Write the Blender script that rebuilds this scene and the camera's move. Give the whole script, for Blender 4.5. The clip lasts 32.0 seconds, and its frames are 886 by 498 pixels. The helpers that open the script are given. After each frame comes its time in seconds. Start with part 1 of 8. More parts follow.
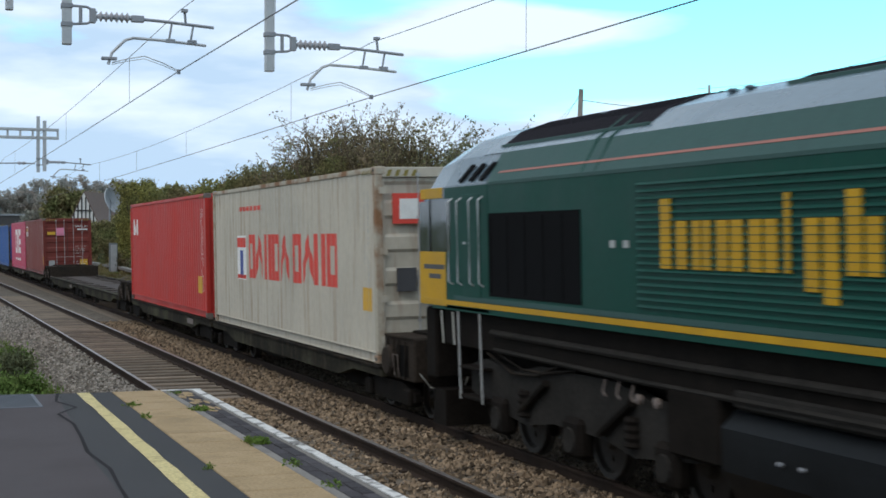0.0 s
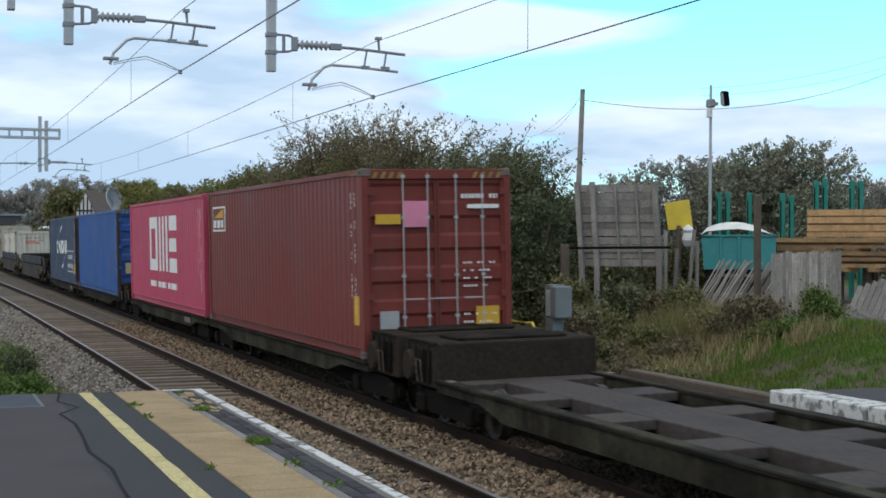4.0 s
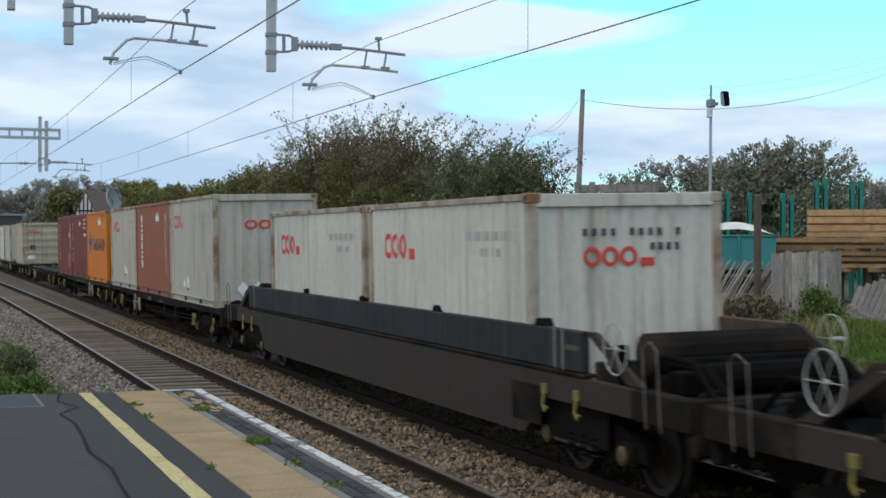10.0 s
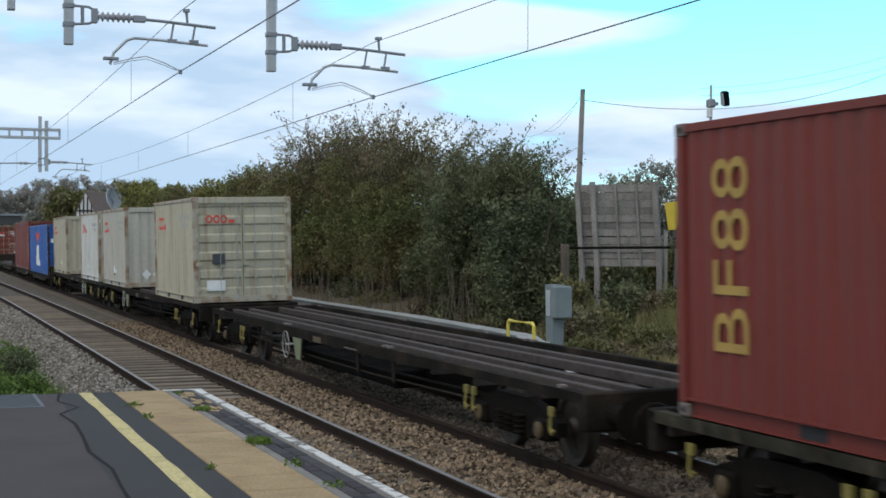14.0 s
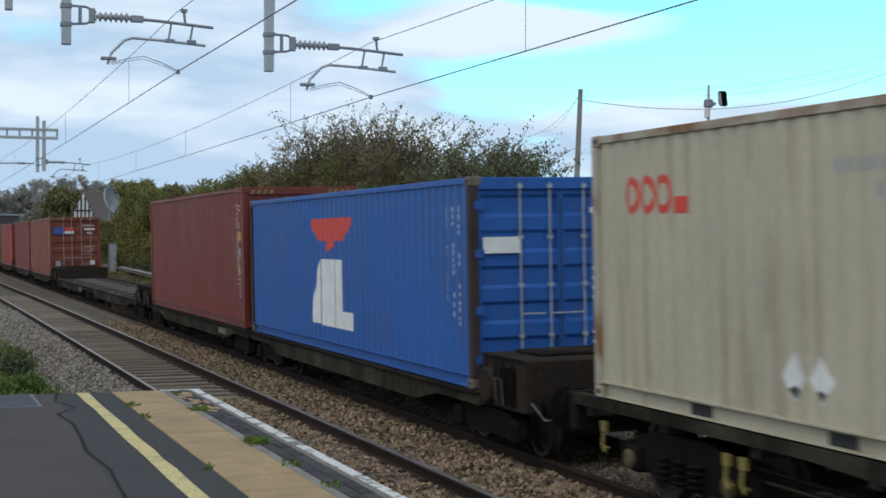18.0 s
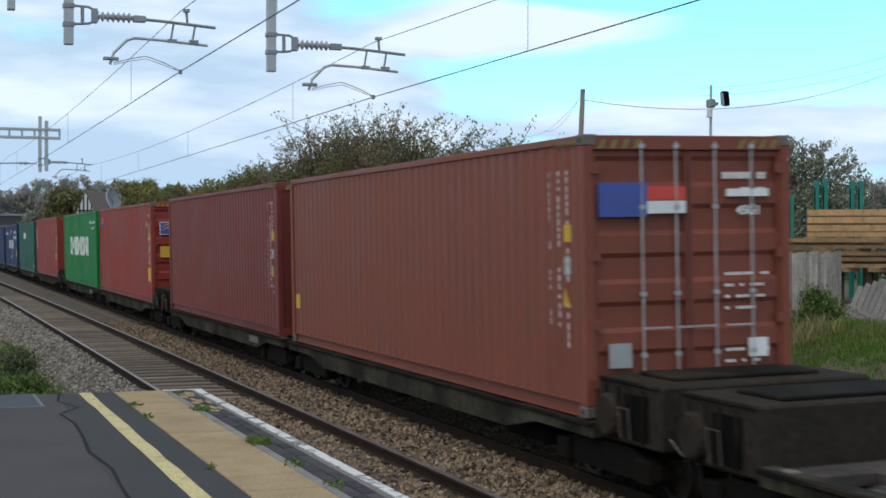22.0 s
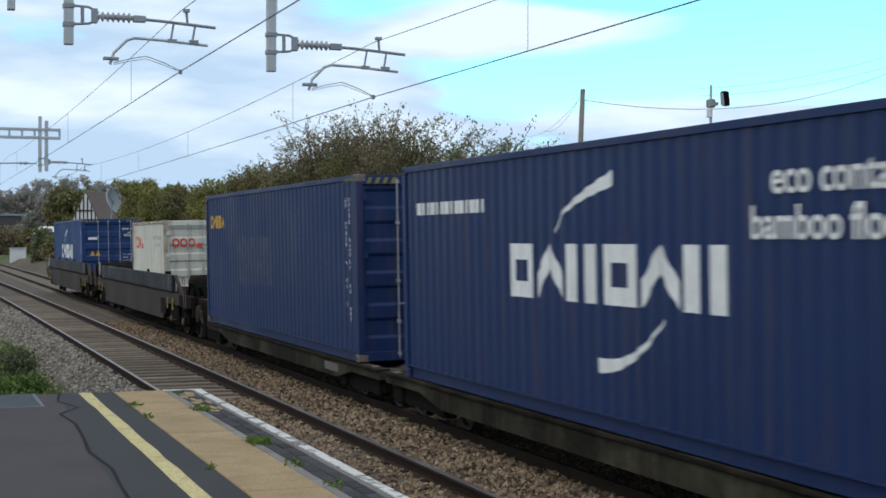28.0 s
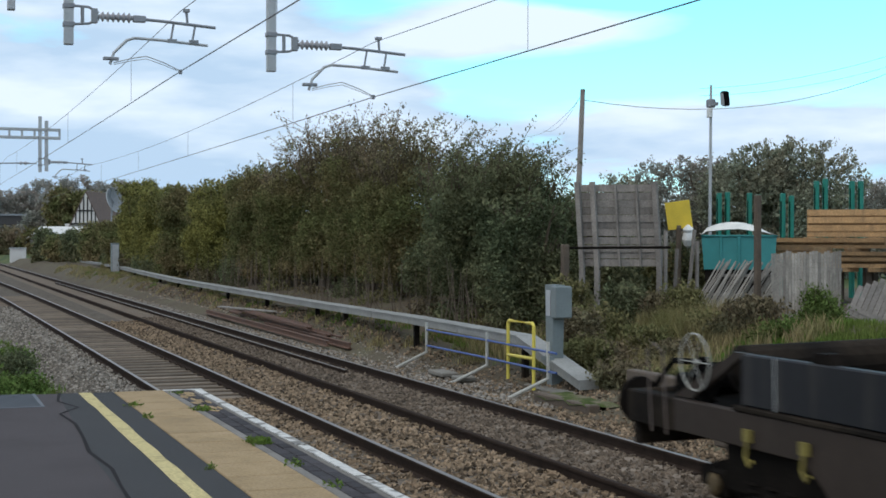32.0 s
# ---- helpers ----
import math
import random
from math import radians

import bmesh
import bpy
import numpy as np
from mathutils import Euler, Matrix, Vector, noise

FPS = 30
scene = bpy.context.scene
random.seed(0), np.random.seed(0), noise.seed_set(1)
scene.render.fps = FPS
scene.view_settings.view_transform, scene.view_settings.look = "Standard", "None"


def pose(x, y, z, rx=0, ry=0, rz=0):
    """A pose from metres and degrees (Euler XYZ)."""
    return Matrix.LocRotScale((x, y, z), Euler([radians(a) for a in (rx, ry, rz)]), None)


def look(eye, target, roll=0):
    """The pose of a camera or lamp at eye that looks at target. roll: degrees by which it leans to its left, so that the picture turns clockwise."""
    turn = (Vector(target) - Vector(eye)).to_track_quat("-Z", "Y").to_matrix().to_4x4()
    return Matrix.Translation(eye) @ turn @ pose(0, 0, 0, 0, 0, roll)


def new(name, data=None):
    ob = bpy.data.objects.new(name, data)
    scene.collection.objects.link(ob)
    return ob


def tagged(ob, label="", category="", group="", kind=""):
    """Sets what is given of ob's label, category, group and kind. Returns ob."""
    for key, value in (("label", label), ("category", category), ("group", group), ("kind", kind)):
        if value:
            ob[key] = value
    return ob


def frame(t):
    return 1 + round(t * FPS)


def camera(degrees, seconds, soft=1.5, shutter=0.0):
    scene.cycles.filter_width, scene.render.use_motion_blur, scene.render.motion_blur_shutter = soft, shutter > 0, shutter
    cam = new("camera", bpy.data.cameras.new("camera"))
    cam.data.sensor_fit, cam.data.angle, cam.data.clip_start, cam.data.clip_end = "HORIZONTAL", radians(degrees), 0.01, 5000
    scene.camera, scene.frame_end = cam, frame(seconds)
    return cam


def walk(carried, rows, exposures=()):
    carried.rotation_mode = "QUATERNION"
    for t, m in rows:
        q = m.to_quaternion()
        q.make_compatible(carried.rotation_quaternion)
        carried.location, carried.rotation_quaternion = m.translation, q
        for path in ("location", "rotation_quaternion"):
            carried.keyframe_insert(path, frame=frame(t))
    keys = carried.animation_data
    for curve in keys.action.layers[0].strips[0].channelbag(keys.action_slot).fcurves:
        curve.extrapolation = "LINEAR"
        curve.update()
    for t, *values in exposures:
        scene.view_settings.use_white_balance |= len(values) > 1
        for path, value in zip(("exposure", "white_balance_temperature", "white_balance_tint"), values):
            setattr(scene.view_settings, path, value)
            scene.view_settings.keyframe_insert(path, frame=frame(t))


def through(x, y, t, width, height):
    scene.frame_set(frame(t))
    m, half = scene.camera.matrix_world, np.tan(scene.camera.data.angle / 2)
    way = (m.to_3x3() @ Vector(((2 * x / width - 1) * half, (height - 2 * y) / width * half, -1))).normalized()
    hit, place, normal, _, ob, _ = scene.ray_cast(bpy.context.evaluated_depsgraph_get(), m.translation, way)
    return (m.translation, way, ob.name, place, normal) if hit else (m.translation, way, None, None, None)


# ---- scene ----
# Axes: x runs along the tracks in the direction of travel, y across them away from the
# platform, z up from the rail tops. The camera stands on the platform at x = 0, y = 0.
EYE = (0.0, 0.0, 2.529)
YAW, PITCH, ROLL = 20.008, -0.348, 0.105
cam = camera(33.85, 32.0, soft=1.65, shutter=0.2)


def aim(dyaw):
    a, p = radians(YAW + dyaw), radians(PITCH)
    way = Vector((-math.cos(a) * math.cos(p), math.sin(a) * math.cos(p), math.sin(p)))
    return look(EYE, Vector(EYE) + way * 20, ROLL)


# small shakes of the tripod: seconds and degrees of pan
SHAKE = [(0, .067), (.5, .022), (1, .067), (1.5, .067), (2, .022), (2.5, 0), (3.5, 0), (5.5, .022), (6, 0), (11, 0),
         (11.5, .133), (12, .133), (12.5, .06), (13, 0), (14.5, 0), (16, .06), (16.5, .133), (17, .311), (17.5, .267), (18, .089),
         (18.5, .022), (19, 0), (25.5, 0), (32, 0)]
# the camera's own exposure dips when pale or bright boxes fill the picture
EXPOSE = [(0, .02), (1, -.26), (2, -.06), (3, -.04), (5, -.1), (6, -.18), (7, -.08), (8, -.03), (9, -.06), (10, -.13), (11, -.24), (12, -.20), (13, -.18), (14, -.06),
          (15.5, -.12), (17, -.24), (18, -.15), (19, -.14), (20, -.04), (22, -.06), (25, -.08), (28, -.03), (32, -.07)]
walk(cam, [(t, aim(d)) for t, d in SHAKE], EXPOSE)

# ------------------------------------------------------------------ light
SUN_ELEV, SUN_AZ = radians(54), radians(304)   # azimuth of the light's origin, from +x towards +y
world = bpy.data.worlds.new("sky")
scene.world = world
world.use_nodes = True


def build_world():
    nt = world.node_tree
    nt.nodes.clear()
    n = nt.nodes.new
    out, bg = n("ShaderNodeOutputWorld"), n("ShaderNodeBackground")
    sky = n("ShaderNodeTexSky")
    sky.sky_type, sky.sun_disc = "NISHITA", False
    sky.sun_elevation, sky.sun_rotation = SUN_ELEV, radians(90) - SUN_AZ
    sky.dust_density, sky.ozone_density, sky.air_density = 0.6, 1.2, 1.0
    tc, mp = n("ShaderNodeTexCoord"), n("ShaderNodeMapping")
    mp.inputs["Scale"].default_value = (2.2, 2.2, 9.0)
    mp.inputs["Location"].default_value = (0.35, 0.1, 0.25)
    big, rmp = n("ShaderNodeTexNoise"), n("ShaderNodeValToRGB")
    big.inputs["Scale"].default_value, big.inputs["Detail"].default_value = 1.3, 7
    big.inputs["Roughness"].default_value, big.inputs["Distortion"].default_value = 0.52, 0.25
    rmp.color_ramp.elements[0].position, rmp.color_ramp.elements[1].position = 0.41, 0.62
    # more cloud low down
    sep, low = n("ShaderNodeSeparateXYZ"), n("ShaderNodeMapRange")
    low.inputs["From Min"].default_value, low.inputs["From Max"].default_value = 0.06, 0.12
    low.inputs["To Min"].default_value, low.inputs["To Max"].default_value = 0.24, -0.02
    # and towards the far end of the line; clearer over the yard
    side = n("ShaderNodeMapRange")
    side.inputs["From Min"].default_value, side.inputs["From Max"].default_value = 0.16, 0.40
    side.inputs["To Min"].default_value, side.inputs["To Max"].default_value = 0.28, -0.02
    # unseen broken cloud over the rest of the sky, added to whiten the skylight
    beyond, above = n("ShaderNodeMapRange"), n("ShaderNodeMapRange")
    beyond.inputs["From Min"].default_value, beyond.inputs["From Max"].default_value = 0.64, 0.86
    beyond.inputs["To Max"].default_value = 0.22
    above.inputs["From Min"].default_value, above.inputs["From Max"].default_value = 0.26, 0.5
    above.inputs["To Max"].default_value = 0.20
    add, add2, add3, add4 = (n("ShaderNodeMath") for _ in range(4))
    for a in (add, add2, add3, add4):
        a.operation = "ADD"
    fine, frmp = n("ShaderNodeTexNoise"), n("ShaderNodeValToRGB")
    fine.inputs["Scale"].default_value, fine.inputs["Detail"].default_value = 3.6, 7
    frmp.color_ramp.elements[0].color, frmp.color_ramp.elements[1].color = CLOUD_SHADE, CLOUD_LIT
    frmp.color_ramp.elements[0].position, frmp.color_ramp.elements[1].position = 0.36, 0.62
    gain, mix = n("ShaderNodeMix"), n("ShaderNodeMix")
    gain.data_type = mix.data_type = "RGBA"
    gain.blend_type = "MULTIPLY"
    gain.inputs[0].default_value = 1.0
    gain.inputs[7].default_value = SKY_GAIN
    lk = nt.links.new
    lk(tc.outputs["Generated"], mp.inputs["Vector"])
    lk(mp.outputs[0], big.inputs["Vector"])
    lk(mp.outputs[0], fine.inputs["Vector"])
    lk(tc.outputs["Generated"], sep.inputs[0])
    lk(sep.outputs["Z"], low.inputs["Value"])
    lk(big.outputs["Fac"], add.inputs[0])
    lk(low.outputs[0], add.inputs[1])
    lk(sep.outputs["Y"], side.inputs["Value"])
    lk(add.outputs[0], add2.inputs[0])
    lk(side.outputs[0], add2.inputs[1])
    lk(sep.outputs["Y"], beyond.inputs["Value"])
    lk(sep.outputs["Z"], above.inputs["Value"])
    lk(add2.outputs[0], add3.inputs[0])
    lk(beyond.outputs[0], add3.inputs[1])
    lk(add3.outputs[0], add4.inputs[0])
    lk(above.outputs[0], add4.inputs[1])
    # one long cloud and the clear air round it: (sine of azimuth, height, half length, half depth, amount)
    total = add4.outputs[0]
    for cy, cz, ry, rz, amount in ((0.405, 0.142, 0.13, 0.026, 0.62), (0.54, 0.130, 0.20, 0.075, -0.34), (0.42, 0.113, 0.10, 0.020, -0.22), (0.45, 0.172, 0.09, 0.020, -0.30), (0.50, 0.080, 0.16, 0.028, 0.22), (0.25, 0.060, 0.10, 0.022, -0.10)):
        m2, gr, mad = n("ShaderNodeMapping"), n("ShaderNodeTexGradient"), n("ShaderNodeMath")
        gr.gradient_type, mad.operation = "SPHERICAL", "MULTIPLY_ADD"
        m2.inputs["Scale"].default_value = (0, 1 / ry, 1 / rz)
        m2.inputs["Location"].default_value = (0, -cy / ry, -cz / rz)
        lk(tc.outputs["Generated"], m2.inputs["Vector"])
        lk(m2.outputs[0], gr.inputs["Vector"])
        lk(gr.outputs["Fac"], mad.inputs[0])
        mad.inputs[1].default_value = amount
        lk(total, mad.inputs[2])
        total = mad.outputs[0]
        if amount > .5:
            bright = n("ShaderNodeMath")
            bright.operation = "MULTIPLY_ADD"
            bright.inputs[1].default_value = 0.35
            lk(gr.outputs["Fac"], bright.inputs[0])
            lk(fine.outputs["Fac"], bright.inputs[2])
    wisp = n("ShaderNodeMath")
    wisp.operation = "MULTIPLY_ADD"
    wisp.inputs[1].default_value = 0.45
    shift = n("ShaderNodeMath")
    shift.operation = "SUBTRACT"
    shift.inputs[1].default_value = 0.5
    lk(fine.outputs["Fac"], shift.inputs[0])
    lk(shift.outputs[0], wisp.inputs[0])
    lk(total, wisp.inputs[2])
    lk(wisp.outputs[0], rmp.inputs["Fac"])
    # the low cloud at the far end of the line is grey-blue
    m3, g3, dim = n("ShaderNodeMapping"), n("ShaderNodeTexGradient"), n("ShaderNodeMath")
    g3.gradient_type, dim.operation = "SPHERICAL", "MULTIPLY_ADD"
    m3.inputs["Scale"].default_value = (0, 1 / 0.34, 1 / 0.062)
    m3.inputs["Location"].default_value = (0, -0.10 / 0.34, -0.015 / 0.062)
    lk(tc.outputs["Generated"], m3.inputs["Vector"])
    lk(m3.outputs[0], g3.inputs["Vector"])
    lk(g3.outputs["Fac"], dim.inputs[0])
    dim.inputs[1].default_value = -0.55
    lk(bright.outputs[0], dim.inputs[2])
    lk(dim.outputs[0], frmp.inputs["Fac"])
    lk(sky.outputs[0], gain.inputs[6])
    lk(rmp.outputs["Color"], mix.inputs[0])
    lk(gain.outputs[2], mix.inputs[6])
    lk(frmp.outputs["Color"], mix.inputs[7])
    lk(mix.outputs[2], bg.inputs["Color"])
    bg.inputs["Strength"].default_value = 0.11
    lk(bg.outputs[0], out.inputs[0])


CLOUD_SHADE, CLOUD_LIT, SKY_GAIN = (4.95, 6.7, 8.75, 1), (8.0, 9.3, 10.6, 1), (1.22, 2.50, 2.52, 1)
build_world()
sun = new("sun", bpy.data.lights.new("sun", "SUN"))
sun.data.energy, sun.data.angle, sun.data.color = 1.2, radians(45), (1.0, 0.91, 0.79)
sun.matrix_world = look((math.cos(SUN_AZ) * 50 * math.cos(SUN_ELEV), math.sin(SUN_AZ) * 50 * math.cos(SUN_ELEV), 50 * math.sin(SUN_ELEV)), (0, 0, 0))

# ------------------------------------------------------------------ materials
def mat(name, col, rough=0.6, metal=0.0, var=0.18, scale=3.0, fine=40.0, bump=0.0, bump_scale=60.0, col2=None, mixpos=(0.45, 0.7),
        streak=0.0, streak_col=(0.18, 0.09, 0.05), rand=0.0, spec=0.5, island=0.0):
    """Procedural surface: base colour with broad and fine variation, an optional second tone, vertical streaks and relief."""
    m = bpy.data.materials.new(name)
    m.use_nodes = True
    nt = m.node_tree
    n, lk = nt.nodes.new, nt.links.new
    b = nt.nodes["Principled BSDF"]
    b.inputs["Roughness"].default_value, b.inputs["Metallic"].default_value = rough, metal
    b.inputs["Specular IOR Level"].default_value = spec
    tc = n("ShaderNodeTexCoord")
    info = n("ShaderNodeObjectInfo")
    off = n("ShaderNodeVectorMath")
    off.operation = "MULTIPLY_ADD"
    off.inputs[1].default_value = (1, 1, 1)
    comb = n("ShaderNodeCombineXYZ")
    mul = n("ShaderNodeMath")
    mul.operation = "MULTIPLY"
    mul.inputs[1].default_value = 37.0
    lk(info.outputs["Random"], mul.inputs[0])
    for i in range(3):
        lk(mul.outputs[0], comb.inputs[i])
    lk(tc.outputs["Object"], off.inputs[0])
    lk(comb.outputs[0], off.inputs[2])
    a, f = n("ShaderNodeTexNoise"), n("ShaderNodeTexNoise")
    a.inputs["Scale"].default_value, a.inputs["Detail"].default_value = scale, 5
    f.inputs["Scale"].default_value, f.inputs["Detail"].default_value = fine, 3
    lk(off.outputs[0], a.inputs["Vector"])
    lk(off.outputs[0], f.inputs["Vector"])
    rgb = n("ShaderNodeRGB")
    rgb.outputs[0].default_value = (*col, 1)
    cur = rgb.outputs[0]

    def blend(fac, c1, c2, kind="MIX"):
        x = n("ShaderNodeMix")
        x.data_type, x.blend_type = "RGBA", kind
        if isinstance(fac, float):
            x.inputs[0].default_value = fac
        else:
            lk(fac, x.inputs[0])
        lk(c1, x.inputs[6])
        if isinstance(c2, tuple):
            x.inputs[7].default_value = (*c2[:3], 1)
        else:
            lk(c2, x.inputs[7])
        return x.outputs[2]

    def ramp(src, p0, p1, v0=0.0, v1=1.0):
        r = n("ShaderNodeMapRange")
        r.inputs["From Min"].default_value, r.inputs["From Max"].default_value = p0, p1
        r.inputs["To Min"].default_value, r.inputs["To Max"].default_value = v0, v1
        lk(src, r.inputs["Value"])
        return r.outputs[0]

    if col2:
        cur = blend(ramp(a.outputs["Fac"], *mixpos), cur, col2)
    if streak:
        mp, s = n("ShaderNodeMapping"), n("ShaderNodeTexNoise")
        mp.inputs["Scale"].default_value = (7.0, 7.0, 0.55)
        s.inputs["Scale"].default_value, s.inputs["Detail"].default_value = 1.0, 5
        lk(off.outputs[0], mp.inputs["Vector"])
        lk(mp.outputs[0], s.inputs["Vector"])
        cur = blend(ramp(s.outputs["Fac"], 0.52, 0.74, 0.0, streak), cur, streak_col)
    hsv = n("ShaderNodeHueSaturation")
    lk(cur, hsv.inputs["Color"])
    v1, v2 = ramp(a.outputs["Fac"], 0.25, 0.75, 1 - var, 1 + var), ramp(f.outputs["Fac"], 0.25, 0.75, 1 - var * 0.7, 1 + var * 0.7)
    mm = n("ShaderNodeMath")
    mm.operation = "MULTIPLY"
    lk(v1, mm.inputs[0])
    lk(v2, mm.inputs[1])
    val = mm.outputs[0]
    if rand or island:
        src = info.outputs["Random"]
        if island:
            src = n("ShaderNodeNewGeometry").outputs["Random Per Island"]
        k = max(rand, island)
        m3 = n("ShaderNodeMath")
        m3.operation = "MULTIPLY"
        lk(val, m3.inputs[0])
        lk(ramp(src, 0, 1, 1 - k, 1 + k), m3.inputs[1])
        val = m3.outputs[0]
    lk(val, hsv.inputs["Value"])
    lk(hsv.outputs[0], b.inputs["Base Color"])
    lk(ramp(a.outputs["Fac"], 0.3, 0.7, max(0.05, rough - 0.08), min(1, rough + 0.1)), b.inputs["Roughness"])
    if bump:
        bp, bn = n("ShaderNodeBump"), n("ShaderNodeTexNoise")
        bn.inputs["Scale"].default_value, bn.inputs["Detail"].default_value = bump_scale, 4
        lk(tc.outputs["Object"], bn.inputs["Vector"])
        bp.inputs["Strength"].default_value, bp.inputs["Distance"].default_value = bump, 0.02
        lk(bn.outputs["Fac"], bp.inputs["Height"])
        lk(bp.outputs[0], b.inputs["Normal"])
    return m


def gloss_paint(name, col, streak=0.5, streak_col=(0.16, 0.08, 0.045)):
    return mat(name, col, rough=0.5, var=0.10, scale=0.7, fine=9, streak=streak, streak_col=streak_col, spec=0.24)


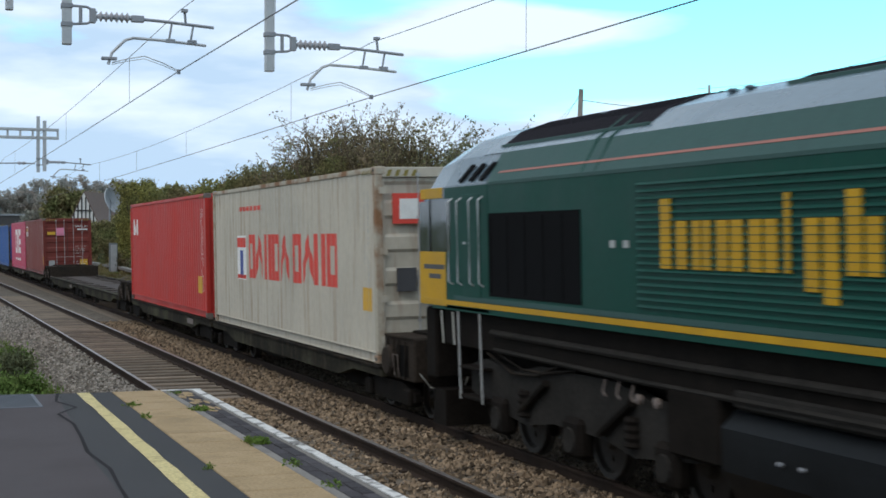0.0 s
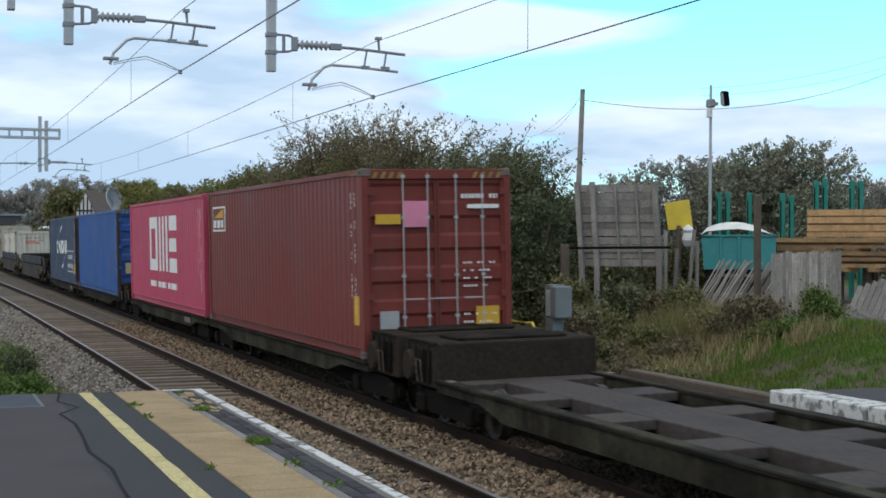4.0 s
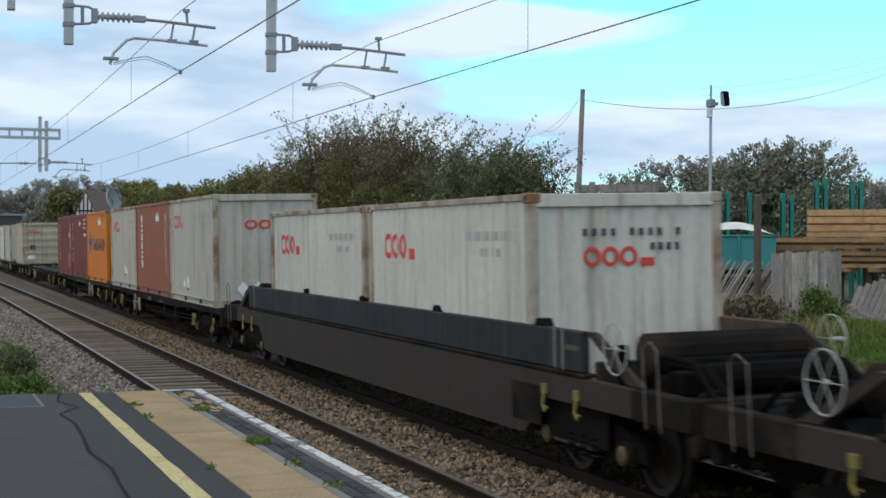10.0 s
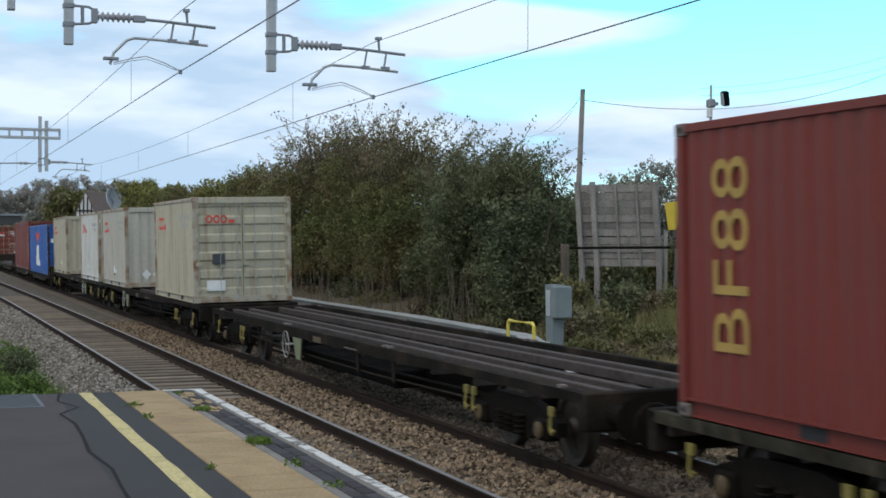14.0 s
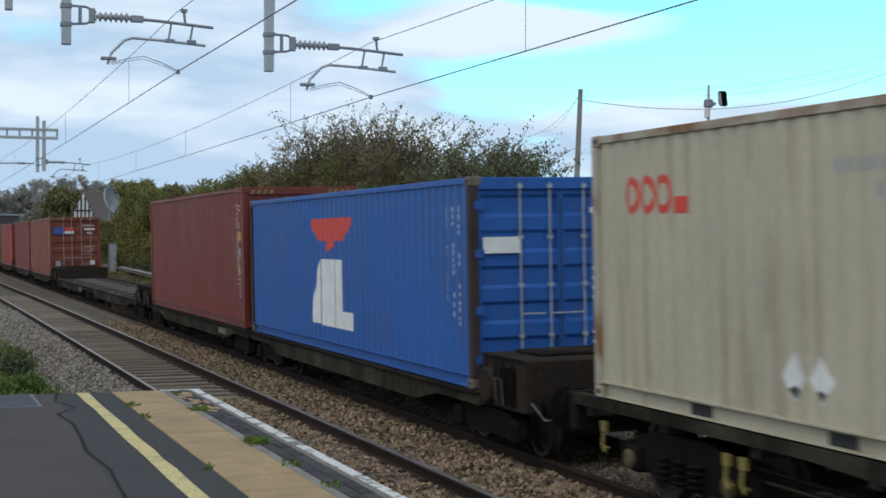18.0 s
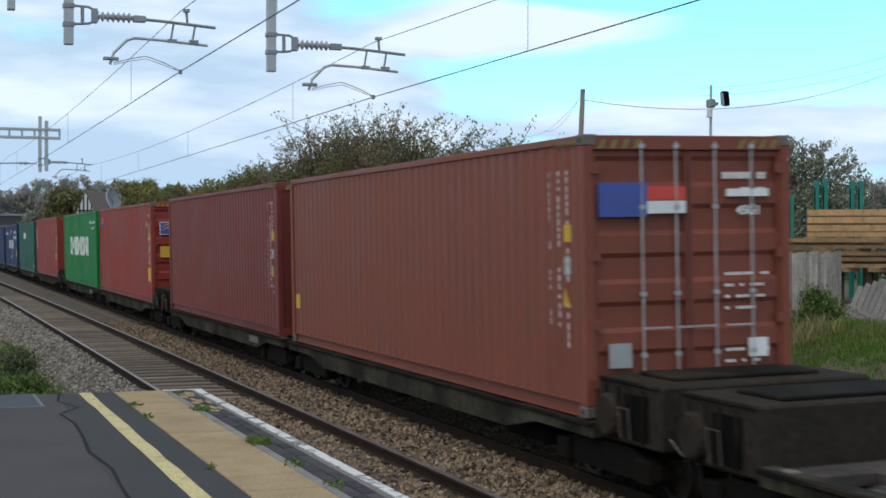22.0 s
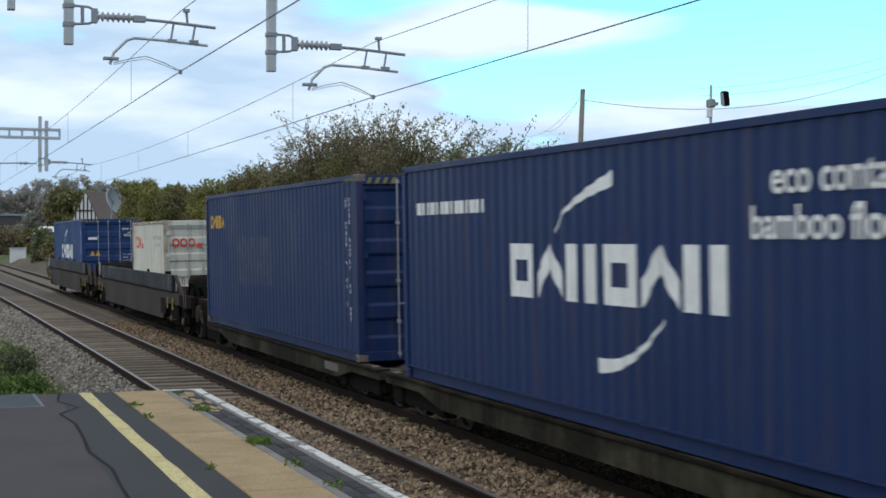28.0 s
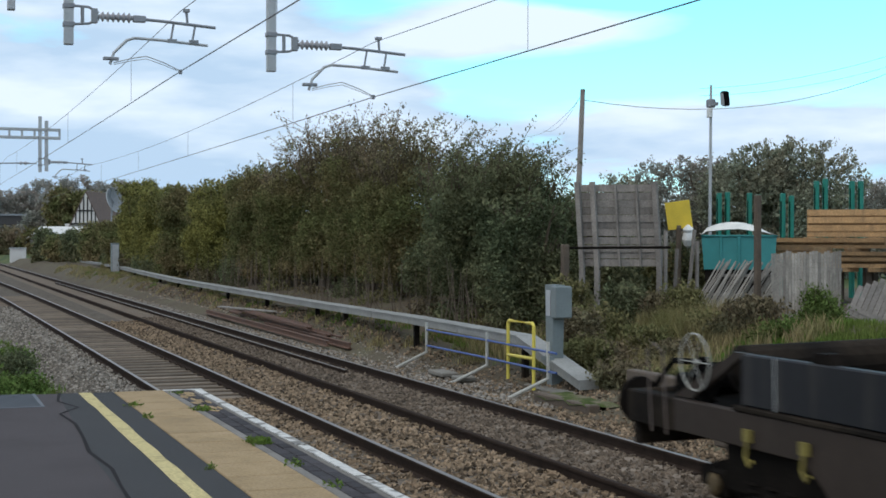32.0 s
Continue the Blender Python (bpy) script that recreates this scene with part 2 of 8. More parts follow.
M = dict(
    ballast=mat("ballast", (0.100, 0.080, 0.060), 0.95, var=0.5, scale=2.0, fine=28, bump=1.0, bump_scale=22, col2=(0.088, 0.075, 0.062), spec=0.15),
    stone=mat("ballast_stone", (0.176, 0.127, 0.084), 0.9, var=0.2, scale=3, fine=30, island=0.85, spec=0.15),
    soil=mat("soil", (0.098, 0.077, 0.054), 0.95, var=0.35, scale=0.8, fine=14, bump=0.7, bump_scale=18, col2=(0.085, 0.075, 0.048), spec=0.15),
    grassland=mat("grassland", (0.06, 0.085, 0.03), 0.95, var=0.4, scale=0.15, fine=3, bump=0.5, bump_scale=9, col2=(0.12, 0.105, 0.05), spec=0.15),
    rail_side=mat("rusty_rail", (0.034, 0.024, 0.019), 0.8, var=0.3, scale=5, fine=50, bump=0.3, spec=0.03),
    rail_head=mat("polished_rail_head", (0.24, 0.21, 0.19), 0.45, 0.85, var=0.1, scale=2),
    rail_head_dull=mat("dull_rail_head", (0.20, 0.17, 0.15), 0.45, 0.7, var=0.2, scale=2),
    sleeper=mat("weathered_sleeper", (0.165, 0.130, 0.100), 0.9, var=0.25, scale=2, fine=30, bump=0.5, rand=0.25, spec=0.15),
    asphalt=mat("platform_asphalt", (0.072, 0.061, 0.062), 0.9, var=0.16, scale=0.9, fine=160, bump=0.35, bump_scale=240, col2=(0.055, 0.047, 0.048), spec=0.15),
    asphalt_dark=mat("dark_asphalt", (0.050, 0.049, 0.050), 0.9, var=0.2, scale=1.4, fine=130, bump=0.35, bump_scale=220, spec=0.15),
    crack=mat("bitumen_seal", (0.024, 0.022, 0.023), 0.95, spec=0.05, var=0.2, fine=60),
    buff=mat("buff_tactile_slab", (0.31, 0.220, 0.122), 0.9, var=0.28, scale=3.0, fine=45, bump=0.25, rand=0.035, col2=(0.27, 0.195, 0.115), spec=0.12),
    coper=mat("grey_coping_slab", (0.18, 0.165, 0.15), 0.9, var=0.2, scale=2, fine=60, rand=0.12, spec=0.12),
    brick_setts=mat("blue_brick", (0.050, 0.045, 0.048), 0.85, var=0.2, scale=3, fine=60, rand=0.3, bump=0.3, spec=0.12),
    yellow_line=mat("worn_yellow_paint", (0.50, 0.41, 0.20), 0.85, var=0.42, scale=9, fine=42, col2=(0.30, 0.25, 0.13), mixpos=(0.5, 0.72), spec=0.12),
    white_line=mat("worn_white_paint", (0.55, 0.53, 0.50), 0.85, var=0.2, scale=7, fine=55, col2=(0.17, 0.16, 0.15), mixpos=(0.49, 0.61), spec=0.12),
    concrete=mat("concrete", (0.19, 0.175, 0.15), 0.9, var=0.2, scale=2, fine=30, bump=0.3),
    galv=mat("galvanised_steel", (0.42, 0.43, 0.44), 0.55, 0.35, var=0.12, scale=4, fine=40),
    galv_dark=mat("weathered_galvanised_steel", (0.26, 0.27, 0.29), 0.6, 0.3, var=0.15, scale=4, fine=40),
    insulator=mat("grey_insulator", (0.33, 0.33, 0.35), 0.45, var=0.1),
    wire=mat("overhead_wire", (0.13, 0.13, 0.135), 0.55, 0.5, var=0.1),
    trough=mat("grey_cable_trough", (0.255, 0.252, 0.238), 0.8, spec=0.2, var=0.2, scale=1.2, fine=20, streak=0.3, streak_col=(0.2, 0.2, 0.17)),
    cabinet=mat("grey_cabinet_paint", (0.165, 0.190, 0.192), 0.6, var=0.15),
    blue_rail=mat("blue_handrail_paint", (0.05, 0.09, 0.26), 0.5, var=0.15),
    yellow_rail=mat("yellow_handrail_paint", (0.62, 0.50, 0.08), 0.5, var=0.12),
    old_wood=mat("weathered_grey_timber", (0.23, 0.205, 0.185), 0.9, var=0.3, scale=2, fine=25, bump=0.5, rand=0.22, streak=0.5, streak_col=(0.09, 0.08, 0.07)),
    paling=mat("pale_weathered_paling", (0.30, 0.275, 0.245), 0.9, var=0.3, scale=3, fine=30, bump=0.4, rand=0.3, streak=0.4, streak_col=(0.13, 0.11, 0.09)),
    moss=mat("green_moss", (0.070, 0.090, 0.026), 0.95, var=0.45, scale=3, fine=30, bump=0.9, bump_scale=40, col2=(0.12, 0.10, 0.07), spec=0.1),
    pole_wood=mat("tarred_pole_timber", (0.10, 0.075, 0.055), 0.9, var=0.25, scale=3, fine=25, bump=0.4),
    new_wood=mat("sawn_yellow_timber", (0.33, 0.20, 0.095), 0.85, var=0.35, scale=2.5, fine=30, rand=0.42, bump=0.5, streak=0.5, streak_col=(0.12, 0.08, 0.05)),
    teal=mat("teal_plastic", (0.03, 0.21, 0.21), 0.5, var=0.12),
    teal_paint=mat("green_steel_post_paint", (0.012, 0.19, 0.14), 0.5, var=0.15),
    tarp=mat("pale_tarpaulin", (0.62, 0.60, 0.55), 0.7, var=0.15, scale=4, fine=25, bump=0.6, bump_scale=10),
    yellow_sign=mat("faded_yellow_board", (0.62, 0.45, 0.04), 0.6, var=0.15),
    white_bag=mat("white_plastic_bag", (0.66, 0.66, 0.64), 0.5, var=0.15, bump=0.6, bump_scale=14),
    white_wall=mat("white_render_wall", (0.58, 0.57, 0.55), 0.9, var=0.08, scale=1),
    black_beam=mat("black_timber_beam", (0.03, 0.028, 0.027), 0.8),
    roof_tile=mat("brown_roof_tiles", (0.12, 0.08, 0.065), 0.9, var=0.25, scale=4, fine=20, bump=0.4),
    dish=mat("grey_mesh_dish", (0.25, 0.26, 0.27), 0.6, var=0.1),
    bridge=mat("dark_bridge_paint", (0.055, 0.05, 0.05), 0.8, var=0.2),
    chassis=mat("grimy_wagon_underframe", (0.016, 0.0135, 0.0115), 0.85, var=0.4, scale=1.5, fine=20, bump=0.3, col2=(0.030, 0.023, 0.017), spec=0.03),
    chassis_green=mat("faded_green_underframe", (0.025, 0.022, 0.017), 0.85, var=0.4, scale=1.0, fine=14, col2=(0.050, 0.047, 0.032), streak=0.6, streak_col=(0.080, 0.064, 0.043), spec=0.03),
    deck=mat("rusty_deck_plate", (0.068, 0.055, 0.049), 0.9, var=0.45, scale=1.0, fine=15, bump=0.25, col2=(0.046, 0.037, 0.033), spec=0.15),
    pocket_up=mat("dark_slate_wagon_paint", (0.021, 0.021, 0.023), 0.6, var=0.12, scale=0.7, fine=8, streak=0.35, streak_col=(0.10, 0.085, 0.07), spec=0.15),
    pocket_low=mat("brown_grime_wagon_side", (0.040, 0.030, 0.024), 0.7, var=0.15, scale=0.7, fine=8, streak=0.12, streak_col=(0.10, 0.085, 0.07), spec=0.15),
    # Oily bogie black; like the underframe grime, darkened further for shade beneath wagons.
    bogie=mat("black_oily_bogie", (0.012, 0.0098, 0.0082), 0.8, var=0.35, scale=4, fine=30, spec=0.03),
    wheel=mat("worn_wheel_steel", (0.045, 0.037, 0.031), 0.65, 0.3, var=0.3, scale=5),
    yellow_fit=mat("grubby_yellow_fitting", (0.20, 0.16, 0.035), 0.7, var=0.25, scale=6),
    pale_green=mat("faded_pale_green_plate", (0.17, 0.18, 0.10), 0.75, var=0.25, scale=5),
    pale_fit=mat("pale_grey_fitting", (0.40, 0.39, 0.35), 0.6, var=0.2),
    loco_green=mat("dark_green_loco_paint", (0.003, 0.046, 0.032), 0.5, var=0.12, scale=1.0, fine=12, streak=0.25, streak_col=(0.03, 0.06, 0.05), spec=0.15),
    loco_yellow=mat("yellow_loco_paint", (0.44, 0.245, 0.010), 0.5, var=0.14, scale=2, spec=0.2),
    # Blue in this grey stands for the sky mirrored in the roof.
    loco_roof=mat("sky_tinted_grey_roof", (0.085, 0.120, 0.145), 0.22, var=0.15, scale=1.2, streak=0.3, streak_col=(0.05, 0.055, 0.06), spec=0.5),
    loco_cantrail=mat("faded_grey_green_cantrail", (0.040, 0.082, 0.074), 0.6, var=0.12, scale=1.0, streak=0.3, streak_col=(0.03, 0.06, 0.055), spec=0.15),
    roof_grille=mat("dark_purple_grey_grille", (0.020, 0.018, 0.022), 0.8, var=0.2, spec=0.03),
    loco_bogie=mat("grey_road_grime", (0.025, 0.0225, 0.020), 0.85, var=0.3, scale=2, fine=20, spec=0.03),
    loco_tank=mat("dark_tank_paint", (0.007, 0.0075, 0.008), 0.45, var=0.3, scale=1.5, fine=15, spec=0.12),
    cap_fit=mat("grubby_ochre_axle_cap", (0.085, 0.056, 0.022), 0.7, var=0.3, scale=9),
    loco_stripe=mat("faded_red_stripe", (0.30, 0.11, 0.08), 0.6),
    loco_black=mat("black_grille", (0.007, 0.007, 0.0075), 0.8, var=0.2, spec=0.03),
    glass=mat("dark_cab_glass", (0.012, 0.016, 0.018), 0.06, var=0.05, spec=0.8),
    white_mark=mat("white_marking_paint", (0.70, 0.69, 0.66), 0.6, var=0.12),
    grey_mark=mat("grey_marking_paint", (0.33, 0.33, 0.32), 0.6, var=0.12),
    dark_mark=mat("dark_marking_paint", (0.05, 0.05, 0.055), 0.6, var=0.12),
    yellow_mark=mat("yellow_marking_paint", (0.56, 0.31, 0.025), 0.6, var=0.12),
    red_mark=mat("red_marking_paint", (0.60, 0.055, 0.035), 0.6, var=0.12),
    blue_mark=mat("blue_marking_paint", (0.05, 0.075, 0.28), 0.6, var=0.12),
    pink_mark=mat("pink_marking_paint", (0.62, 0.20, 0.30), 0.6, var=0.12),
    casting=mat("worn_corner_casting", (0.13, 0.10, 0.085), 0.7, var=0.3, scale=8, fine=40),
    lockrod=mat("galvanised_lock_rod", (0.40, 0.39, 0.38), 0.45, 0.4, var=0.2, scale=6),
    gasket=mat("black_gasket", (0.02, 0.02, 0.02), 0.8),
    bark=mat("bark", (0.10, 0.075, 0.05), 0.95, var=0.3, scale=6, fine=30, bump=0.5),
    rusty_cream=mat("rust_stained_cream_paint", (0.40, 0.355, 0.28), 0.7, var=0.14, scale=2.2, fine=25, col2=(0.20, 0.105, 0.055), mixpos=(0.46, 0.64), spec=0.2),
    rusty_dark=mat("rust_stained_dark_post", (0.050, 0.036, 0.034), 0.75, var=0.3, scale=3, fine=25, spec=0.15),
    inner_side=mat("brown_inner_wagon_side", (0.085, 0.058, 0.045), 0.85, var=0.3, scale=2, spec=0.1),
    end_brown=mat("brown_grime_end_box", (0.036, 0.028, 0.022), 0.85, var=0.4, scale=2, fine=18, col2=(0.020, 0.017, 0.015), spec=0.03),
    # Far-track ballast, coloured darker for the shade beneath the train.
    shade_stone=mat("ballast_dark_for_shade", (0.125, 0.096, 0.072), 0.9, var=0.25, scale=3, fine=30, island=0.6, spec=0.12),
    wet_plate=mat("blue_grey_ribbed_plate", (0.085, 0.092, 0.105), 0.7, 0.2, var=0.15, scale=4, fine=40),
    grey_gravel=mat("pale_grey_gravel", (0.215, 0.190, 0.162), 0.9, var=0.2, scale=3, fine=30, island=0.6, spec=0.12),
    # Near black: shade under and between wagon parts, put into the colour.
    shade_black=mat("frame_black_for_shade", (0.006, 0.0055, 0.005), 0.85, var=0.4, scale=4, fine=30, spec=0.03),
    rust_heap=mat("rusty_scrap_rail", (0.11, 0.058, 0.038), 0.85, var=0.3, scale=4),
)
def leaf_mat(name, col, col2, k=0.5, through=0.35):
    """Thin leaves: matt, part of the light passes through; each leaf has its own tone."""
    m = bpy.data.materials.new(name)
    m.use_nodes = True
    nt = m.node_tree
    n, lk = nt.nodes.new, nt.links.new
    nt.nodes.remove(nt.nodes["Principled BSDF"])
    geo, tc, ns = n("ShaderNodeNewGeometry"), n("ShaderNodeTexCoord"), n("ShaderNodeTexNoise")
    ns.inputs["Scale"].default_value, ns.inputs["Detail"].default_value = 0.55, 4
    lk(tc.outputs["Object"], ns.inputs["Vector"])
    r1, r2 = n("ShaderNodeMapRange"), n("ShaderNodeMapRange")
    r1.inputs["From Min"].default_value, r1.inputs["From Max"].default_value = 0.38, 0.66
    lk(ns.outputs["Fac"], r1.inputs["Value"])
    r2.inputs["To Min"].default_value, r2.inputs["To Max"].default_value = 1 - k, 1 + k
    lk(geo.outputs["Random Per Island"], r2.inputs["Value"])
    mx, hv = n("ShaderNodeMix"), n("ShaderNodeHueSaturation")
    mx.data_type = "RGBA"
    mx.inputs[6].default_value, mx.inputs[7].default_value = (*col, 1), (*col2, 1)
    lk(r1.outputs[0], mx.inputs[0])
    lk(mx.outputs[2], hv.inputs["Color"])
    lk(r2.outputs[0], hv.inputs["Value"])
    d, t, ms = n("ShaderNodeBsdfDiffuse"), n("ShaderNodeBsdfTranslucent"), n("ShaderNodeMixShader")
    lk(hv.outputs[0], d.inputs["Color"])
    lk(hv.outputs[0], t.inputs["Color"])
    ms.inputs[0].default_value = through
    lk(d.outputs[0], ms.inputs[1])
    lk(t.outputs[0], ms.inputs[2])
    lk(ms.outputs[0], nt.nodes["Material Output"].inputs["Surface"])
    return m


M["leaf_olive"] = leaf_mat("olive_autumn_leaves", (0.146, 0.158, 0.066), (0.212, 0.165, 0.088), 0.58)
M["leaf_dark"] = leaf_mat("dark_green_leaves", (0.118, 0.138, 0.076), (0.180, 0.172, 0.096), 0.52)
M["leaf_yellow"] = leaf_mat("yellowing_leaves", (0.235, 0.222, 0.070), (0.150, 0.150, 0.062), 0.65)
M["leaf_weed"] = leaf_mat("green_weed_leaves", (0.105, 0.165, 0.045), (0.130, 0.140, 0.055), 0.55)
# Far, distant and mid leaves: pale greyed colours hold the haze of distance.
M["leaf_far"] = leaf_mat("haze_paled_woodland_leaves", (0.260, 0.272, 0.235), (0.290, 0.250, 0.210), 0.4)
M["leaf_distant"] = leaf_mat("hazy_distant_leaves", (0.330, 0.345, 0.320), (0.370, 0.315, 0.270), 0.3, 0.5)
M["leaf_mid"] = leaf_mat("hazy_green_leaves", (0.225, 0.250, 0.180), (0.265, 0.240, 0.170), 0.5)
M["leaf_brown"] = leaf_mat("brown_dying_leaves", (0.185, 0.140, 0.092), (0.150, 0.145, 0.082), 0.65)
M["grass"] = leaf_mat("rough_grass", (0.110, 0.185, 0.036), (0.140, 0.165, 0.048), 0.4)
M["straw"] = leaf_mat("dry_straw_grass", (0.31, 0.250, 0.130), (0.200, 0.190, 0.080), 0.45)


# ------------------------------------------------------------------ mesh helpers
class MB:
    """Collects vertices and faces of one mesh."""

    def __init__(self):
        self.v, self.f = [], []

    def quad(self, *pts):
        i = len(self.v)
        self.v += [tuple(q) for q in pts]
        self.f.append(tuple(range(i, i + len(pts))))
        return self

    def box(self, x0, x1, y0, y1, z0, z1, b=0.0):
        """A box, with chamfered edges where b is given."""
        i = len(self.v)
        if b <= 0:
            self.v += [(x, y, z) for x in (x0, x1) for y in (y0, y1) for z in (z0, z1)]
            self.f += [tuple(i + k for k in q) for q in ((0, 1, 3, 2), (4, 6, 7, 5), (0, 4, 5, 1), (2, 3, 7, 6), (0, 2, 6, 4), (1, 5, 7, 3))]
            return self
        xs, ys, zs = (x0, x1), (y0, y1), (z0, z1)
        idx = {}
        for a in (0, 1):
            for c in (0, 1):
                for d in (0, 1):
                    sx, sy, sz = (b if a == 0 else -b), (b if c == 0 else -b), (b if d == 0 else -b)
                    idx[a, c, d, 0] = len(self.v)
                    self.v.append((xs[a], ys[c] + sy, zs[d] + sz))
                    idx[a, c, d, 1] = len(self.v)
                    self.v.append((xs[a] + sx, ys[c], zs[d] + sz))
                    idx[a, c, d, 2] = len(self.v)
                    self.v.append((xs[a] + sx, ys[c] + sy, zs[d]))
        F = self.f
        for a in (0, 1):
            o = [(0, 0), (0, 1), (1, 1), (1, 0)]
            if a:
                o = o[::-1]
            F.append(tuple(idx[a, c, d, 0] for c, d in o))
            F.append(tuple(idx[d, a, c, 1] for c, d in o))
            F.append(tuple(idx[c, d, a, 2] for c, d in o))
        for a in (0, 1):
            for c in (0, 1):
                q = (idx[a, c, 0, 0], idx[a, c, 1, 0], idx[a, c, 1, 1], idx[a, c, 0, 1])
                F.append(q if (a + c) % 2 else q[::-1])
                q = (idx[0, a, c, 1], idx[1, a, c, 1], idx[1, a, c, 2], idx[0, a, c, 2])
                F.append(q if (a + c) % 2 else q[::-1])
                q = (idx[a, 0, c, 2], idx[a, 1, c, 2], idx[a, 1, c, 0], idx[a, 0, c, 0])
                F.append(q if (a + c) % 2 else q[::-1])
        for a in (0, 1):
            for c in (0, 1):
                for d in (0, 1):
                    q = (idx[a, c, d, 0], idx[a, c, d, 1], idx[a, c, d, 2])
                    F.append(q if (a + c + d) % 2 else q[::-1])
        return self

    def prism(self, poly, axis, a0, a1):
        """A convex or star-shaped outline extruded along an axis."""
        i, n = len(self.v), len(poly)

        def put(p, a):
            return {"x": (a, p[0], p[1]), "y": (p[0], a, p[1]), "z": (p[0], p[1], a)}[axis]
        self.v += [put(p, a0) for p in poly] + [put(p, a1) for p in poly]
        self.f.append(tuple(range(i, i + n))[::-1])
        self.f.append(tuple(range(i + n, i + 2 * n)))
        for k in range(n):
            k2 = (k + 1) % n
            self.f.append((i + k, i + k2, i + n + k2, i + n + k))
        return self

    def tube(self, path, r, n=8, cap=True):
        """A round bar along a path of points; r is one radius or one a point."""
        path = [Vector(p) for p in path]
        rs = r if isinstance(r, (list, tuple)) else [r] * len(path)
        base = len(self.v)
        ref = None
        for k, p in enumerate(path):
            d = (path[min(k + 1, len(path) - 1)] - path[max(k - 1, 0)])
            d = d.normalized() if d.length > 1e-9 else Vector((0, 0, 1))
            if ref is None:
                ref = Vector((0, 0, 1)) if abs(d.z) < 0.9 else Vector((1, 0, 0))
            u = d.cross(ref)
            u = u.normalized() if u.length > 1e-6 else d.orthogonal().normalized()
            w = d.cross(u)
            for j in range(n):
                a = 2 * math.pi * j / n
                self.v.append(tuple(p + (u * math.cos(a) + w * math.sin(a)) * rs[k]))
        for k in range(len(path) - 1):
            for j in range(n):
                a, b = base + k * n + j, base + k * n + (j + 1) % n
                self.f.append((a, b, b + n, a + n))
        if cap:
            self.f.append(tuple(base + j for j in range(n))[::-1])
            self.f.append(tuple(base + (len(path) - 1) * n + j for j in range(n)))
        return self

    def ring(self, c, r, tr, axis="y", n=20, m=6):
        """A torus: centre, radius, bar radius."""
        base = len(self.v)
        for i in range(n):
            a = 2 * math.pi * i / n
            for j in range(m):
                b = 2 * math.pi * j / m
                p, q, h = (r + tr * math.cos(b)) * math.cos(a), (r + tr * math.cos(b)) * math.sin(a), tr * math.sin(b)
                o = {"y": (p, h, q), "x": (h, p, q), "z": (p, q, h)}[axis]
                self.v.append((c[0] + o[0], c[1] + o[1], c[2] + o[2]))
        for i in range(n):
            for j in range(m):
                self.f.append((base + i * m + j, base + ((i + 1) % n) * m + j, base + ((i + 1) % n) * m + (j + 1) % m, base + i * m + (j + 1) % m))
        return self

    def lathe(self, prof, c, axis="y", n=24):
        """Profile (radius, offset) turned round an axis through c."""
        base = len(self.v)
        for r, h in prof:
            for i in range(n):
                a = 2 * math.pi * i / n
                p, q = r * math.cos(a), r * math.sin(a)
                o = {"y": (p, h, q), "x": (h, p, q), "z": (p, q, h)}[axis]
                self.v.append((c[0] + o[0], c[1] + o[1], c[2] + o[2]))
        for k in range(len(prof) - 1):
            for i in range(n):
                a, b = base + k * n + i, base + k * n + (i + 1) % n
                self.f.append((a, b, b + n, a + n))
        self.f.append(tuple(base + i for i in range(n))[::-1])
        self.f.append(tuple(base + (len(prof) - 1) * n + i for i in range(n)))
        return self

    def mesh(self, name, fix=True, smooth=False):
        me = bpy.data.meshes.new(name)
        me.from_pydata(self.v, [], self.f)
        if fix:
            bm = bmesh.new()
            bm.from_mesh(me)
            bmesh.ops.recalc_face_normals(bm, faces=bm.faces)
            bm.to_mesh(me)
            bm.free()
        if smooth:
            for q in me.polygons:
                q.use_smooth = True
        return me


def part(name, mb, material, parent=None, label="", at=None, smooth=False):
    """Links a mesh builder (or a finished mesh) as ONE mesh object, under a thing or a part."""
    me = mb if isinstance(mb, bpy.types.Mesh) else mb.mesh(name, smooth=smooth)
    if not me.materials:
        me.materials.append(material)
    ob = new(name, me)
    if parent is not None:
        ob.parent = parent
    if at is not None:
        ob.matrix_basis = at
    if label:
        ob["label"] = label
    return ob


def thing(name, label, category, group="", kind="", at=None):
    ob = tagged(new(name), label, category, group, kind)
    if at is not None:
        ob.matrix_basis = at
    return ob

# ------------------------------------------------------------------ ground and tracks
NEAR_R1, NEAR_R2 = 3.877, 5.382        # rail centre lines of the near track
FAR_R1, FAR_R2 = 6.900, 8.405          # and of the far track
CANT = 1.18
PLAT_Z, PLAT_EDGE, PLAT_END = 0.884, 2.99, -16.0


def ground_height(x, y):
    """Cess and formation level by the tracks, a bank up to the yard behind, a low verge by the platform."""
    t = min(max((y - 11.8) / 4.6, 0), 1)
    bank = (t * t * (3 - 2 * t)) * (0.95 if x > -45 else max(0.5, 0.95 - (-45 - x) * 0.02))
    t2 = min(max((2.6 - y) / 3.0, 0), 1)
    h = -0.32 + 0.32 * min(max((y - 9.6) / 2.0, 0), 1) + bank + 0.22 * t2
    # low shoulder under the cable trough
    a, b = min(max((y - 10.1) / 1.0, 0), 1), min(max((-29 - x) / 7, 0), 1)
    h += 0.42 * a * a * (3 - 2 * a) * b * (1 - 0.6 * t)
    return h + 0.05 * noise.noise((x * 0.7, y * 0.7, 0)) * (1 if (y > 9.6 or y < 2.6) else 0.3)


